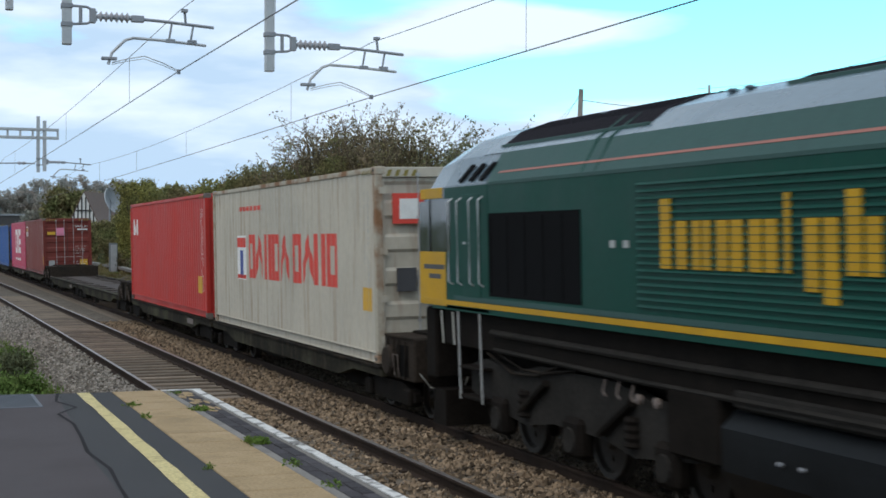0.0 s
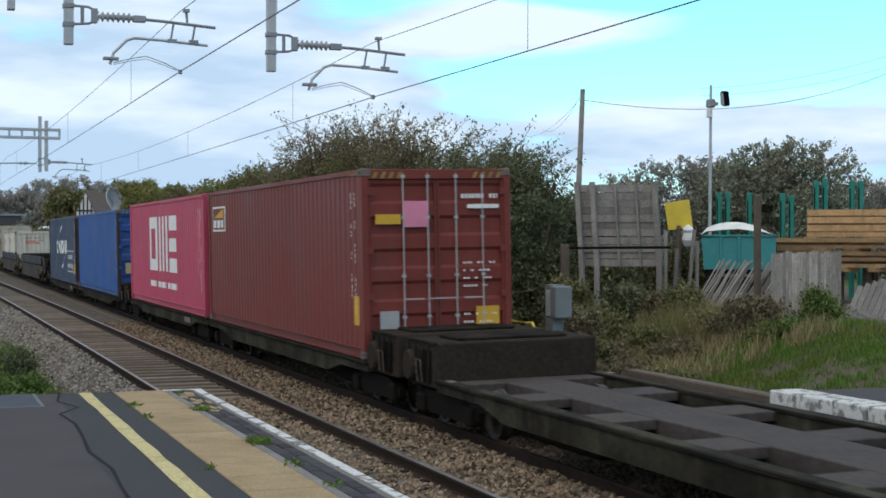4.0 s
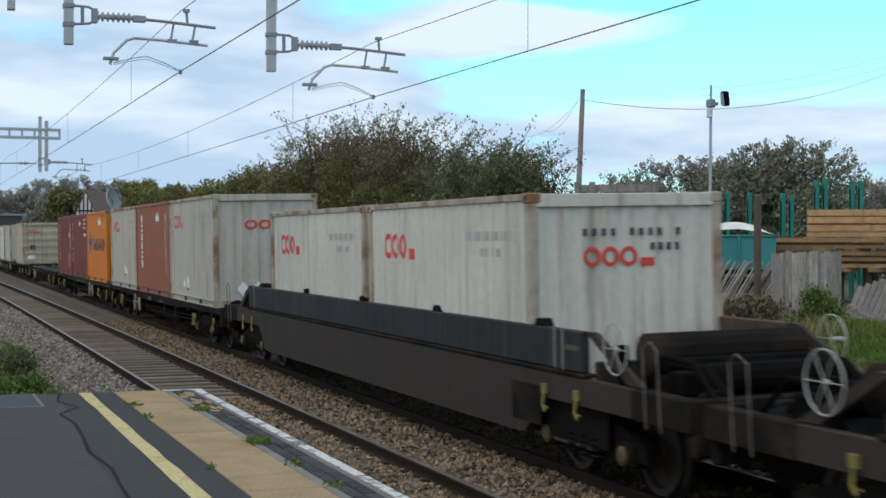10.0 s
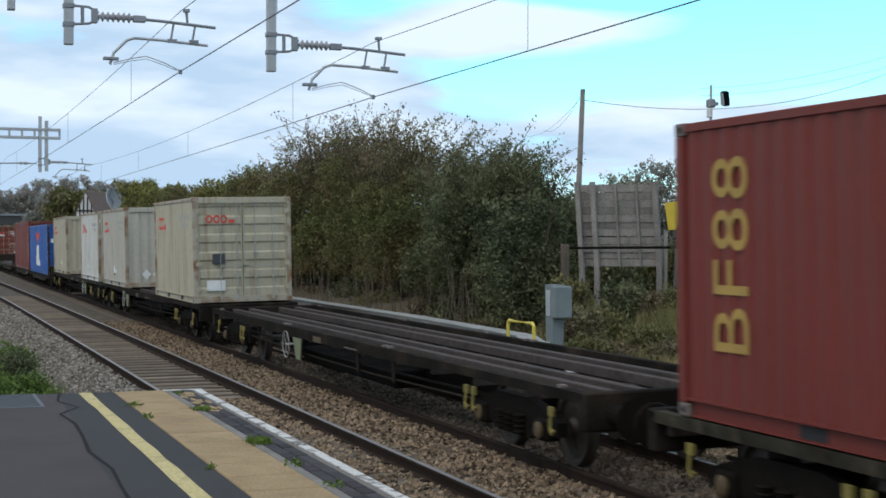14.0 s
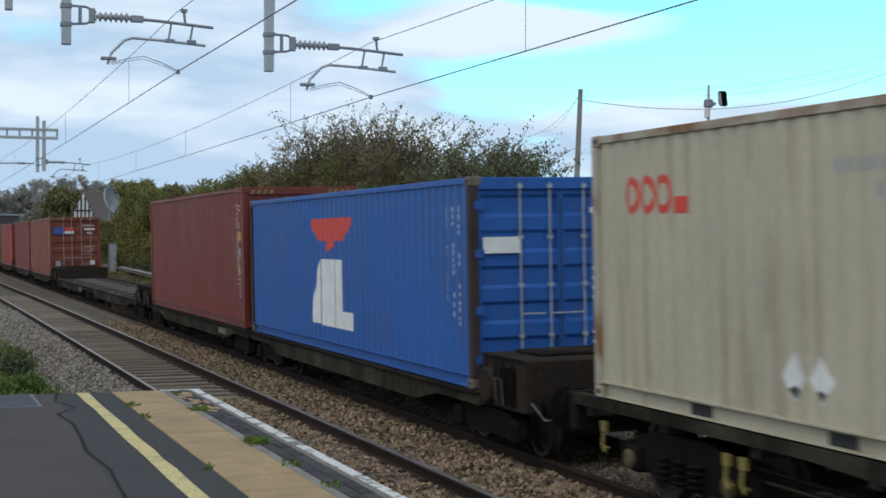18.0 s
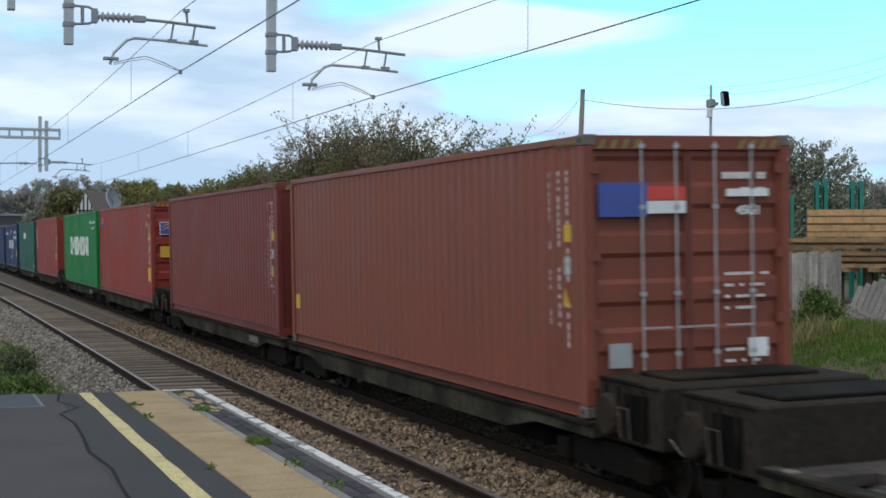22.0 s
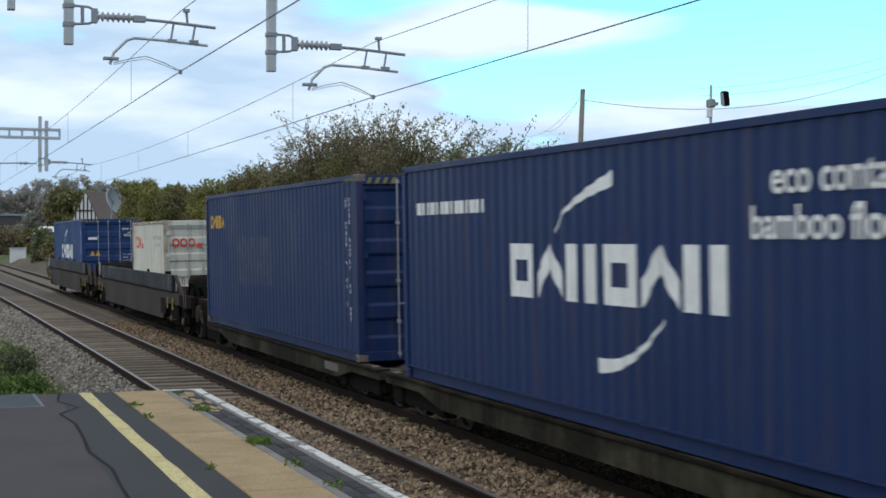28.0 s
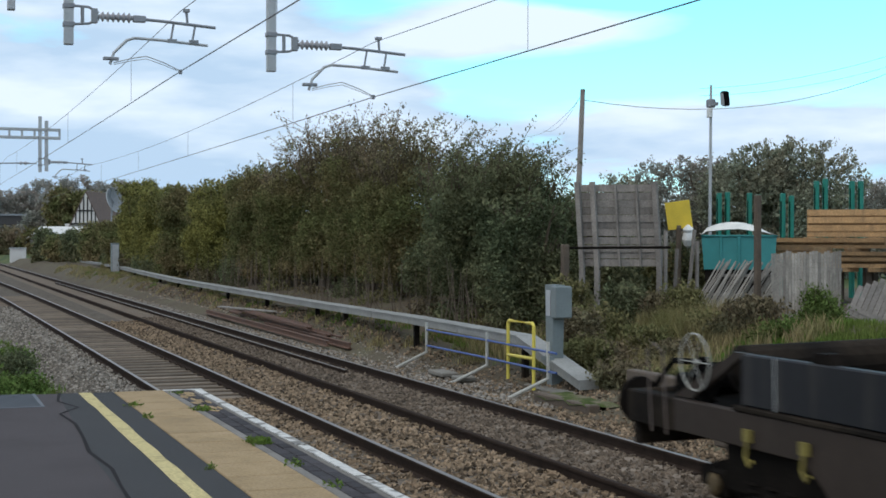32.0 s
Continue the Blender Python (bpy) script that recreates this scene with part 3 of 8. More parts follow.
def build_ground():
    xs = [-1500, -700, -400, -260] + [-200 + 4 * i for i in range(35)] + [-60 + 0.8 * i for i in range(95)] + [20, 40, 100, 300, 900]
    ys = [-900, -300, -100, -40, -15, -6] + [-3 + 0.75 * i for i in range(40)] + [30, 38, 50, 80, 160, 400, 1200]
    me = bpy.data.meshes.new("ground")
    v = [(x, y, ground_height(x, y)) for x in xs for y in ys]
    ny = len(ys)
    f = [(i * ny + j, (i + 1) * ny + j, (i + 1) * ny + j + 1, i * ny + j + 1) for i in range(len(xs) - 1) for j in range(ny - 1)]
    me.from_pydata(v, [], f)
    me.materials.append(M["soil"])
    me.materials.append(M["grassland"])
    for q in me.polygons:
        q.use_smooth = True
        q.material_index = 1 if (q.center.y > 26 or q.center.y < -8 or q.center.x < -170) else 0
    tagged(new("ground", me), "brown earth and rough grass beside the railway", "ground", kind="structure")


build_ground()


def bed_curve(x):
    """The near track swings slightly towards the platform far out."""
    return -1.1e-4 * max(0, -x - 20) ** 2


def build_ballast():
    prof = [(2.75, -0.34), (3.15, -0.2), (3.35, -0.17), (5.9, -0.165), (6.15, -0.145), (6.4, -0.155), (8.95, -0.13), (9.3, -0.17), (10.1, -0.30)]
    xs = [30] + [20 - 0.5 * i for i in range(180)] + [-75 - 5 * i for i in range(60)]
    v = []
    for x in xs:
        for y, z in prof:
            jit = 0.02 * noise.noise((x * 3.1, y * 3.1, 2)) if z > -0.3 else 0
            if (3.3 < y < 5.95 and x > -19.5) or 6.35 < y < 9:
                z = max(z, -.135 + .002 * (y - 4))
            v.append((x, y + (bed_curve(x) if y < 6 else 0), z + jit))
    m = len(prof)
    f = [(i * m + j, i * m + j + 1, (i + 1) * m + j + 1, (i + 1) * m + j) for i in range(len(xs) - 1) for j in range(m - 1)]
    me = bpy.data.meshes.new("ballast_bed")
    me.from_pydata(v, [], f)
    me.materials.append(M["ballast"])
    me.materials.append(M["shade_stone"])
    for q in me.polygons:
        # bed between the far rails takes the stone colour darkened for shade
        q.material_index = 1 if 6.5 < q.center.y < 9.0 else 0
    tagged(new("ballast_bed", me), "brown crushed-stone ballast bed under two tracks", "ballast", kind="structure")


build_ballast()


def stones():
    """Loose ballast stones over the part of the bed that lies near, and the cess."""
    rng = np.random.default_rng(3)
    base = np.array([(1, 0, 0), (-1, 0, 0), (0, 1, 0), (0, -1, 0), (0, 0, 1), (0, 0, -1)], float)
    tri = np.array([(0, 2, 4), (2, 1, 4), (1, 3, 4), (3, 0, 4), (2, 0, 5), (1, 2, 5), (3, 1, 5), (0, 3, 5)])

    def make(n, xr, yr, zf, smin, smax, power=1.0):
        x = xr[1] - (xr[1] - xr[0]) * rng.random(n) ** power
        y = yr[0] + (yr[1] - yr[0]) * rng.random(n)
        s = smin + (smax - smin) * rng.random(n) ** 2
        a = rng.random((n, 3)) * 6.28
        sc = s[:, None] * (0.65 + 0.7 * rng.random((n, 3)))
        pts = base[None] * (0.8 + 0.4 * rng.random((n, 6, 1)))
        pts = pts * sc[:, None, :]
        c, d = np.cos(a[:, :1]), np.sin(a[:, :1])
        px_, py_ = pts[..., 0] * c - pts[..., 1] * d, pts[..., 0] * d + pts[..., 1] * c
        c2, d2 = np.cos(a[:, 1:2]), np.sin(a[:, 1:2])
        py2, pz = py_ * c2 - pts[..., 2] * d2, py_ * d2 + pts[..., 2] * c2
        z = np.array([zf(u, w) for u, w in zip(x, y)])
        bend = np.array([bed_curve(u) if w < 6 else 0 for u, w in zip(x, y)])
        P = np.stack([px_ + x[:, None], py2 + (y + bend)[:, None], pz + (z + s * 0.15)[:, None]], -1)
        return P
    bed = lambda x, y: float(np.interp(y, [2.75, 3.15, 3.35, 5.9, 6.15, 6.4, 8.95, 9.3, 10.1], [-.34, -.2, -.145, -.14, -.135, -.135, -.12, -.17, -.30]))
    Ps = [make(15000, (-48, -6), (5.5, 6.85), bed, 0.022, 0.048, 1.6), make(8000, (-24, -6), (3.95, 5.32), bed, 0.024, 0.045, 1.0),
          make(12000, (-50, -6), (6.96, 8.34), bed, 0.024, 0.046, 1.4), make(5000, (-50, -8), (8.5, 10.2), bed, 0.02, 0.045, 1.4),
          make(14000, (-60, -16.2), (1.9, 3.82), lambda u, w: max(bed(u, w), ground_height(u, w)), 0.022, 0.045, 1.6), make(9000, (-75, -15), (9.3, 11.3), lambda u, w: max(ground_height(u, w), bed(u, w)), 0.02, 0.045, 1.5),
          make(12000, (-80, -22), (8.75, 10.5), lambda u, w: max(ground_height(u, w), bed(u, w)), 0.022, 0.05, 1.0)]
    for P, material, label in ((np.concatenate(Ps[:2] + [Ps[3], Ps[5]]), "stone", "loose brown and grey crushed ballast stones"), (Ps[4], "grey_gravel", "pale grey gravel beside the near rail"), (Ps[6], "grey_gravel", "grey and brown gravel along the far cess"), (Ps[2], "shade_stone", "ballast stones of the far track in a darker, shaded tone")):
        n = len(P)
        faces = (tri[None] + (np.arange(n) * 6)[:, None, None]).reshape(-1, 3)
        me = bpy.data.meshes.new("ballast_stones")
        me.from_pydata(P.reshape(-1, 3).tolist(), [], faces.tolist())
        me.materials.append(M[material])
        tagged(new("ballast_stones", me), label, "gravel", kind="stuff")


stones()


def rail_section():
    """Half metre of rail turned into a long bar: foot, web, head."""
    return [(-.07, -.152), (.07, -.152), (.07, -.14), (.012, -.122), (.012, -.04), (.036, -.033), (.036, -.006), (.030, 0), (-.030, 0), (-.036, -.006), (-.036, -.033), (-.012, -.04), (-.012, -.122), (-.07, -.14)]


def build_track(name, label, r1, r2, lift, bend, x0=26.0, x1=-330.0):
    root = thing(name, label, "railway track", kind="structure")
    sec = rail_section()
    xs = [x0] + [20 - 4 * i for i in range(60)] + [x1]
    for y, dz in ((r1, 0), (r2, lift)):
        for nm, sc, material in (("rail", sec, M["rail_side"]), ("rail_head", [(-.031, -.004), (.031, -.004), (.029, .004), (-.029, .004)], M["rail_head" if bend else "rail_head_dull" if dz else "rail_side"])):
            mb = MB()
            m = len(sc)
            for x in xs:
                b = bed_curve(x) if bend else 0
                mb.v += [(x, y + b + p, z + dz) for p, z in sc]
            for i in range(len(xs) - 1):
                for j in range(m):
                    mb.f.append((i * m + j, i * m + (j + 1) % m, (i + 1) * m + (j + 1) % m, (i + 1) * m + j))
            part(nm, mb, material, root)
    mb = MB().box(-.13, .13, -1.25, 1.25, -.12, .0, .012)
    me = mb.mesh("sleeper")
    me.materials.append(M["sleeper"])
    clip = MB()
    for s in (-1, 1):
        for e in (-1, 1):
            clip.box(-.06, .06, s * .7525 + e * .10 - .035, s * .7525 + e * .10 + .035, -.015, .02)
    cme = clip.mesh("rail_clip", fix=False)
    cme.materials.append(M["rail_side"])
    yc = (r1 + r2) / 2
    random.seed(5)
    for i in range(115):
        x = 4 - i * 0.66
        b = bed_curve(x) if bend else 0
        m = pose(x, yc + b + random.uniform(-.015, .015), -.142 + lift / 2, math.degrees(math.asin(lift / 1.5)), 0, random.uniform(-.6, .6))
        part("sleeper", me, None, root, at=m)
        if i < 62:
            part("rail_clip", cme, None, root, at=m)
    return root


near_track = build_track("near_track", "main line track with polished rails on weathered sleepers", NEAR_R1, NEAR_R2, 0.012, True)
far_track = build_track("far_track", "canted track with polished rails on sleepers in ballast", FAR_R1, FAR_R2, 0.031, False)


def spare_rails():
    root = thing("spare_rail", "length of rusty spare rail lying in the far track", "rail", at=pose(0, 0, 0))
    mb = MB()
    sec = [(y * .9, z * .9) for y, z in rail_section()]
    m = len(sec)
    for x in (-27.6, -34, -42, -52, -66, -90):
        mb.v += [(x, 8.02 + y, z - .035) for y, z in sec]
    for i in range(5):
        for j in range(m):
            mb.f.append((i * m + j, i * m + (j + 1) % m, (i + 1) * m + (j + 1) % m, (i + 1) * m + j))
    mb.f.append(tuple(range(m)))
    part("rail_bar", mb, M["rail_side"], root)
    mb = MB().box(-90, -27.6, 7.995, 8.045, -.037, -.031)
    part("rail_top", mb, M["rail_head_dull"], root)


spare_rails()


# ------------------------------------------------------------------ platforms
def build_platform():
    root = thing("platform", "grey asphalt station platform with buff tactile strip and painted lines", "platform", kind="structure")
    z = PLAT_Z
    part("platform_body", MB().box(PLAT_END, 60, -9, PLAT_EDGE - .06, -.6, z - .03), M["concrete"], root)
    part("asphalt_surface", MB().box(PLAT_END + .02, 60, -9, 1.66, z - .03, z), M["asphalt"], root)
    part("dark_asphalt_strip", MB().box(PLAT_END + .02, 60, 1.66, 2.03, z - .03, z - .002), M["asphalt_dark"], root)
    part("relaid_asphalt", MB().prism([(PLAT_END + .03, 1.46), (-14.6, 1.40), (-13.3, 1.36), (-11.5, 1.28), (-9, 1.27), (60, 1.25), (60, 1.66), (PLAT_END + .03, 1.66)], "z", z - .01, z + .0015), M["asphalt_dark"], root, "darker relaid asphalt strip")
    # yellow line, in worn lengths
    mb = MB()
    random.seed(8)
    n = 60
    edge = [(PLAT_END + .05 + i * .5, random.uniform(-.008, .008), random.uniform(-.008, .008)) for i in range(n)]
    for (xa, a0, a1), (xb, b0, b1) in zip(edge, edge[1:]):
        mb.quad((xa, 1.665 + a0, z + .004), (xb, 1.665 + b0, z + .004), (xb, 1.785 + b1, z + .004), (xa, 1.785 + a1, z + .004))
    part("yellow_line", mb, M["yellow_line"], root)
    # buff tactile slabs: rows of slabs with open joints
    slab = MB().box(.004, .596, .004, .526, 0, .045, .006)
    sme = slab.mesh("tactile_slab")
    sme.materials.append(M["buff"])
    for i in range(42):
        part("tactile_slab", sme, None, root, at=pose(PLAT_END + .03 + i * .6, 2.035, z - .043 + random.uniform(-.002, .002)))
    kerb = MB().box(.004, .446, .0, .075, 0, .05, .006).mesh("edging_block")
    kerb.materials.append(M["coper"])
    for i in range(50):
        part("edging_block", kerb, None, root, at=pose(PLAT_END + .03 + i * .45, 2.562, z - .048))
    # blue brick coping in two courses
    br = MB().box(.003, .217, .003, .1, 0, .06, .006).mesh("coping_brick")
    br.materials.append(M["brick_setts"])
    for i in range(78):
        for k in range(2):
            part("coping_brick", br, None, root, at=pose(PLAT_END + .02 + i * .22 + (.11 if k else 0), 2.641 + k * .105, z - .06 + random.uniform(-.003, .003)))
    part("coping_edge", MB().box(PLAT_END, 60, 2.853, PLAT_EDGE, z - .32, z - .006, .01), M["coper"], root)
    mb = MB()
    x = PLAT_END
    while x < 20:
        ln = random.uniform(1.4, 2.8)
        mb.box(x + .03, x + ln - .03, 2.893 + random.uniform(-.006, .006), PLAT_EDGE - .016, z - .005, z + .004)
        x += ln
    part("white_line", mb, M["white_line"], root)
    part("white_line", MB().box(PLAT_END + .01, PLAT_END + .10, 2.56, 2.99, z - .003, z + .005), M["white_line"], root)
    part("worn_stencil", worn_patch(z), M["buff"], root, "worn cream paint patch beside the edge")
    # bitumen-sealed crack and cover plate
    mb = MB()
    pts = [(-16, 1.47), (-15.2, 1.38), (-14.6, 1.52), (-14.1, 1.30), (-13.3, 1.36), (-12.4, 1.33), (-11.5, 1.28), (-10.6, 1.34), (-9.8, 1.30), (-8.8, 1.27), (-7, 1.25)]
    ws = [random.uniform(.010, .022) for _ in pts]
    for (xa, ya), (xb, yb), wa, wb in zip(pts, pts[1:], ws, ws[1:]):
        mb.quad((xa, ya - wa, z + .004), (xb, yb - wb, z + .004), (xb, yb + wb, z + .004), (xa, ya + wa, z + .004))
    part("crack_seal", mb, M["crack"], root)
    mb = MB().box(-16, -14.75, .3, 1.22, z - .01, z + .006, .003)
    plate = part("cover_plate", mb, M["wet_plate"], root, "ribbed grey metal cover plate")
    mb = MB()
    for i in range(14):
        mb.box(-15.95 + i * .085, -15.92 + i * .085, .34, 1.18, z + .006, z + .011)
    part("rib", mb, M["wet_plate"], plate)
    # end ramp face
    part("end_wall", MB().box(PLAT_END - .12, PLAT_END - .004, -9, PLAT_EDGE - .1, -.6, z - .02, .01), M["concrete"], root)


def worn_patch(z):
    mb = MB()
    random.seed(21)
    for i in range(26):
        x, y = PLAT_END + .35 + random.random() * 1.9, 2.66 + random.random() * .16
        a, b = random.uniform(.05, .16), random.uniform(.02, .05)
        mb.quad(*[(x + a * math.cos(t * 1.047) * random.uniform(.7, 1.2), y + b * math.sin(t * 1.047) * random.uniform(.7, 1.2), z + .003 + i * .0002) for t in range(6)])
    return mb


build_platform()


def far_platform():
    root = thing("opposite_platform", "low opposite platform with white-painted block edge", "platform", kind="structure")
    z = .82
    part("platform_body", MB().box(-14.2, 60, 9.5, 13.2, -.5, z - .02), M["concrete"], root)
    part("asphalt_surface", MB().box(-14.2, 60, 9.5, 13.2, z - .02, z), M["asphalt"], root)
    part("brick_face", MB().box(-14.3, 60, 9.34, 9.5, -.4, z - .2), M["brick_setts"], root)
    blk = MB().box(.006, .594, 0, .42, 0, .19, .015).mesh("edge_block")
    blk.materials.append(M["white_line"])
    random.seed(4)
    for i in range(26):
        part("edge_block", blk, None, root, at=pose(-14.35 + i * .6, 9.2 + random.uniform(-.01, .01), z - .175 + random.uniform(-.008, .008)))
    for i in range(3):
        part("end_sleeper", MB().box(-14.62 - i * .02, -14.36, 9.25 - i * .3, 12.6, -.35 + i * .26, -.1 + i * .26, .02), M["pole_wood"], root)
    part("end_timber", MB().box(-20.6, -14.4, 10.55, 10.75, -.2, .25, .02), M["pole_wood"], root)
    part("end_timber", MB().box(-20.6, -14.4, 10.58, 10.78, .26, .50, .02), M["pole_wood"], root)


far_platform()

# ------------------------------------------------------------------ overhead line
def cantilever(root, y0, dz, x):
    """Arm on a drop tube at y0: brackets, insulator, top tube, registration tube with its bent end, steady arm."""
    P = lambda y, z, dx=0.0: (x + dx, y0 + y, z + dz)
    part("drop_tube", MB().box(x - .07, x + .07, y0 - .075, y0 + .075, 5.39 + dz, 8.25, .01), M["galv"], root)
    part("tube_band", MB().box(x - .085, x + .085, y0 - .09, y0 + .09, 5.98 + dz, 6.06 + dz, .008), M["galv_dark"], root)
    part("tube_band", MB().box(x - .085, x + .085, y0 - .09, y0 + .09, 5.68 + dz, 5.76 + dz, .008), M["galv_dark"], root)
    part("bracket", MB().tube([P(.08, 6.03), P(.32, 6.02), P(.48, 5.93)], .022, 7).tube([P(.08, 5.73), P(.32, 5.75), P(.48, 5.83)], .022, 7).tube([P(.22, 6.02), P(.22, 5.74)], .03, 7).box(x - .05, x + .05, y0 + .36, y0 + .46, 5.76 + dz, 6.0 + dz, .01), M["galv_dark"], root)
    ins = [(.03, 0)]
    for i in range(6):
        b = .04 + i * .085
        ins += [(.04, b), (.085, b + .03), (.085, b + .04), (.04, b + .06)]
    ins += [(.035, .58)]
    part("insulator", MB().lathe([(r, h) for r, h in ins], (x, y0 + .47, 5.875 + dz), "y", 14), M["insulator"], root)
    part("top_tube", MB().tube([P(1.03, 5.87), P(1.5, 5.85), P(2.40, 5.785)], .026, 8), M["galv_dark"], root)
    part("tube_clamp", MB().box(x - .05, x + .05, y0 + 1.03, y0 + 1.24, 5.81 + dz, 5.92 + dz, .01), M["galv_dark"], root)
    part("registration_tube", MB().tube([P(2.27, 5.48), P(1.5, 5.535), P(1.06, 5.55), P(.93, 5.505), P(.72, 5.29), P(.66, 5.10)], .024, 8), M["galv"], root)
    for y in (1.70, 2.06):
        part("hanger", MB().tube([P(y, 5.82), P(y - .05, 5.53)], .018, 6).box(x - .03, x + .03, y0 + y - .10, y0 + y + .05, 5.50 + dz, 5.56 + dz), M["galv_dark"], root)
    part("wire_clamp", MB().tube([P(1.93, 5.82), P(1.91, 6.04)], .022, 7).box(x - .05, x + .05, y0 + 1.86, y0 + 1.96, 6.02 + dz, 6.07 + dz), M["galv_dark"], root)
    part("pivot", MB().box(x - .05, x + .05, y0 + .55, y0 + .80, 5.17 + dz, 5.22 + dz, .008), M["galv_dark"], root)
    part("steady_arm", MB().tube([P(.72, 5.13), P(1.0, 5.21), P(1.25, 5.26), P(1.55, 5.16), P(1.81, 5.04)], .009, 6).tube([P(.72, 5.10), P(1.0, 5.17), P(1.25, 5.215), P(1.55, 5.12), P(1.81, 5.02)], .006, 5), M["galv"], root)
    part("contact_clamp", MB().box(x - .03, x + .03, y0 + 1.79, y0 + 1.84, 4.985 + dz, 5.06 + dz), M["galv_dark"], root)


def overhead_structure(x, name, label, cants, reach, boom_z, mast_y=-2.6):
    root = thing(name, label, "overhead line mast")
    for y, dz in cants:
        cantilever(root, y, dz, x)
    zt, zb = boom_z
    for z in (zt, zb):
        part("boom_chord", MB().box(x - .09, x + .09, mast_y, reach, z - .065, z + .065, .01), M["galv"], root)
    n = int((reach - mast_y) / .56)
    for i in range(n + 1):
        y = reach - .05 - i * (reach - mast_y - .1) / n
        part("boom_post", MB().box(x - .06, x + .06, y - .045, y + .045, zb + .05, zt - .05), M["galv"], root)
    part("mast", MB().box(x - .2, x + .2, mast_y - .2, mast_y + .2, -.4, zt + .4, .02), M["galv"], root)
    return root


p1 = overhead_structure(-24.3, "overhead_line_structure", "galvanised overhead line boom with two insulated cantilevers", [(5.73, 0.0), (2.375, .30)], 6.3, (8.6, 8.2))
part("drop_tube", MB().box(-24.37, -24.23, 1.42, 1.54, 6.2, 8.25, .01), M["galv"], p1)
p2 = overhead_structure(-70.0, "overhead_line_structure", "distant galvanised overhead line boom with cantilevers", [(5.55, .26)], 6.48, (7.63, 7.25))
part("drop_tube", MB().box(-70.07, -69.93, 5.76, 5.92, 5.7, 8.05, .01), M["galv"], p2)
part("top_tube", MB().tube([(-70, 5.4, 6.05), (-70, 4.6, 6.06), (-70, 3.2, 6.02)], .03, 7), M["galv_dark"], p2)
part("insulator", MB().lathe([(.03, 0), (.08, .1), (.04, .2), (.08, .3), (.03, .45)], (-70, 4.6, 6.06), "y", 10), M["insulator"], p2)


def sag(a, b, drop, n=10):
    return [tuple(Vector(a).lerp(Vector(b), i / n) - Vector((0, 0, drop * 4 * (i / n) * (1 - i / n)))) for i in range(n + 1)]


def wires():
    for name, label, y, zc, zm, dip in (("far_overhead_wire", "contact and carrier wires over the far track", 7.54, 5.02, 5.97, .30), ("near_overhead_wire", "contact and carrier wires over the near track", 4.185, 5.33, 6.33, .22)):
        root = thing(name, label, "overhead wire")
        sup = [(24, .16), (-24.3, 0), (-70, .05 if y > 5 else -.1), (-118, .0)]
        for (xa, ya), (xb, yb) in zip(sup, sup[1:]):
            d = -.02 if y > 5 else -.06
            part("contact_wire", MB().tube(sag((xa, y + ya, zc + (d if xa < -60 else 0)), (xb, y + yb, zc + (d if xb < -60 else 0)), .03), .009, 5), M["wire"], root)
            cat = sag((xa, y + ya, zm), (xb, y + yb, zm), dip, 16)
            part("carrier_wire", MB().tube(cat, .0065, 5), M["wire"], root)
            for f in (.125, .40, .62, .86):
                x = xa + (xb - xa) * f
                k = int(f * 16)
                zt = cat[k][2] + (cat[k + 1][2] - cat[k][2]) * (f * 16 - k)
                part("dropper", MB().tube([(x, y + ya + (yb - ya) * f, zt), (x, y + ya + (yb - ya) * f, zc - .02)], .0042, 4), M["wire"], root)


wires()


def polar(bearing, distance):
    """Plan position from bearing (degrees from the line of the track) and distance."""
    return -math.cos(radians(bearing)) * distance, math.sin(radians(bearing)) * distance


# ------------------------------------------------------------------ far lineside
def cable_trough():
    root = thing("cable_trough", "raised grey cable trough on short posts behind the track", "cable trough")
    pts = [(-22.9, 11.05, .04), (-25.6, 11.0, .66), (-32, 11.0, .70), (-41, 11.05, .68), (-54, 11.1, .70), (-66, 11.3, .70), (-80, 11.9, .72), (-100, 13.0, .72), (-140, 14.4, .6), (-190, 15.2, .6)]
    for i, (a, b) in enumerate(zip(pts, pts[1:])):
        n = max(1, int(abs(b[0] - a[0]) / 3))
        for k in range(n):
            p, q = Vector(a).lerp(Vector(b), k / n), Vector(a).lerp(Vector(b), (k + 1) / n - .004)
            mb = MB()
            for dy0, dy1, z0, z1 in ((-.19, .19, -.11, .03),):
                mb.v += [(p.x, p.y + dy0, p.z + z0), (p.x, p.y + dy1, p.z + z0), (p.x, p.y + dy1, p.z + z1), (p.x, p.y + dy0, p.z + z1),
                         (q.x, q.y + dy0, q.z + z0), (q.x, q.y + dy1, q.z + z0), (q.x, q.y + dy1, q.z + z1), (q.x, q.y + dy0, q.z + z1)]
                mb.f = [(0, 1, 2, 3), (4, 7, 6, 5), (0, 4, 5, 1), (1, 5, 6, 2), (2, 6, 7, 3), (3, 7, 4, 0)]
            seg = part("trough_length", mb, M["trough"], root)
            lid = MB()
            lid.v = [(p.x, p.y - .21, p.z + .034), (p.x, p.y + .21, p.z + .034), (p.x, p.y + .21, p.z + .06), (p.x, p.y - .21, p.z + .06),
                     (q.x, q.y - .21, q.z + .034), (q.x, q.y + .21, q.z + .034), (q.x, q.y + .21, q.z + .06), (q.x, q.y - .21, q.z + .06)]
            lid.f = mb.f
            part("lid", lid, M["trough"], seg)
            if i > 0 and k % 2 == 0:
                part("post", MB().box(p.x - .05, p.x + .05, p.y - .06, p.y + .06, ground_height(p.x, p.y) - .1, p.z - .11), M["chassis"], root)


cable_trough()


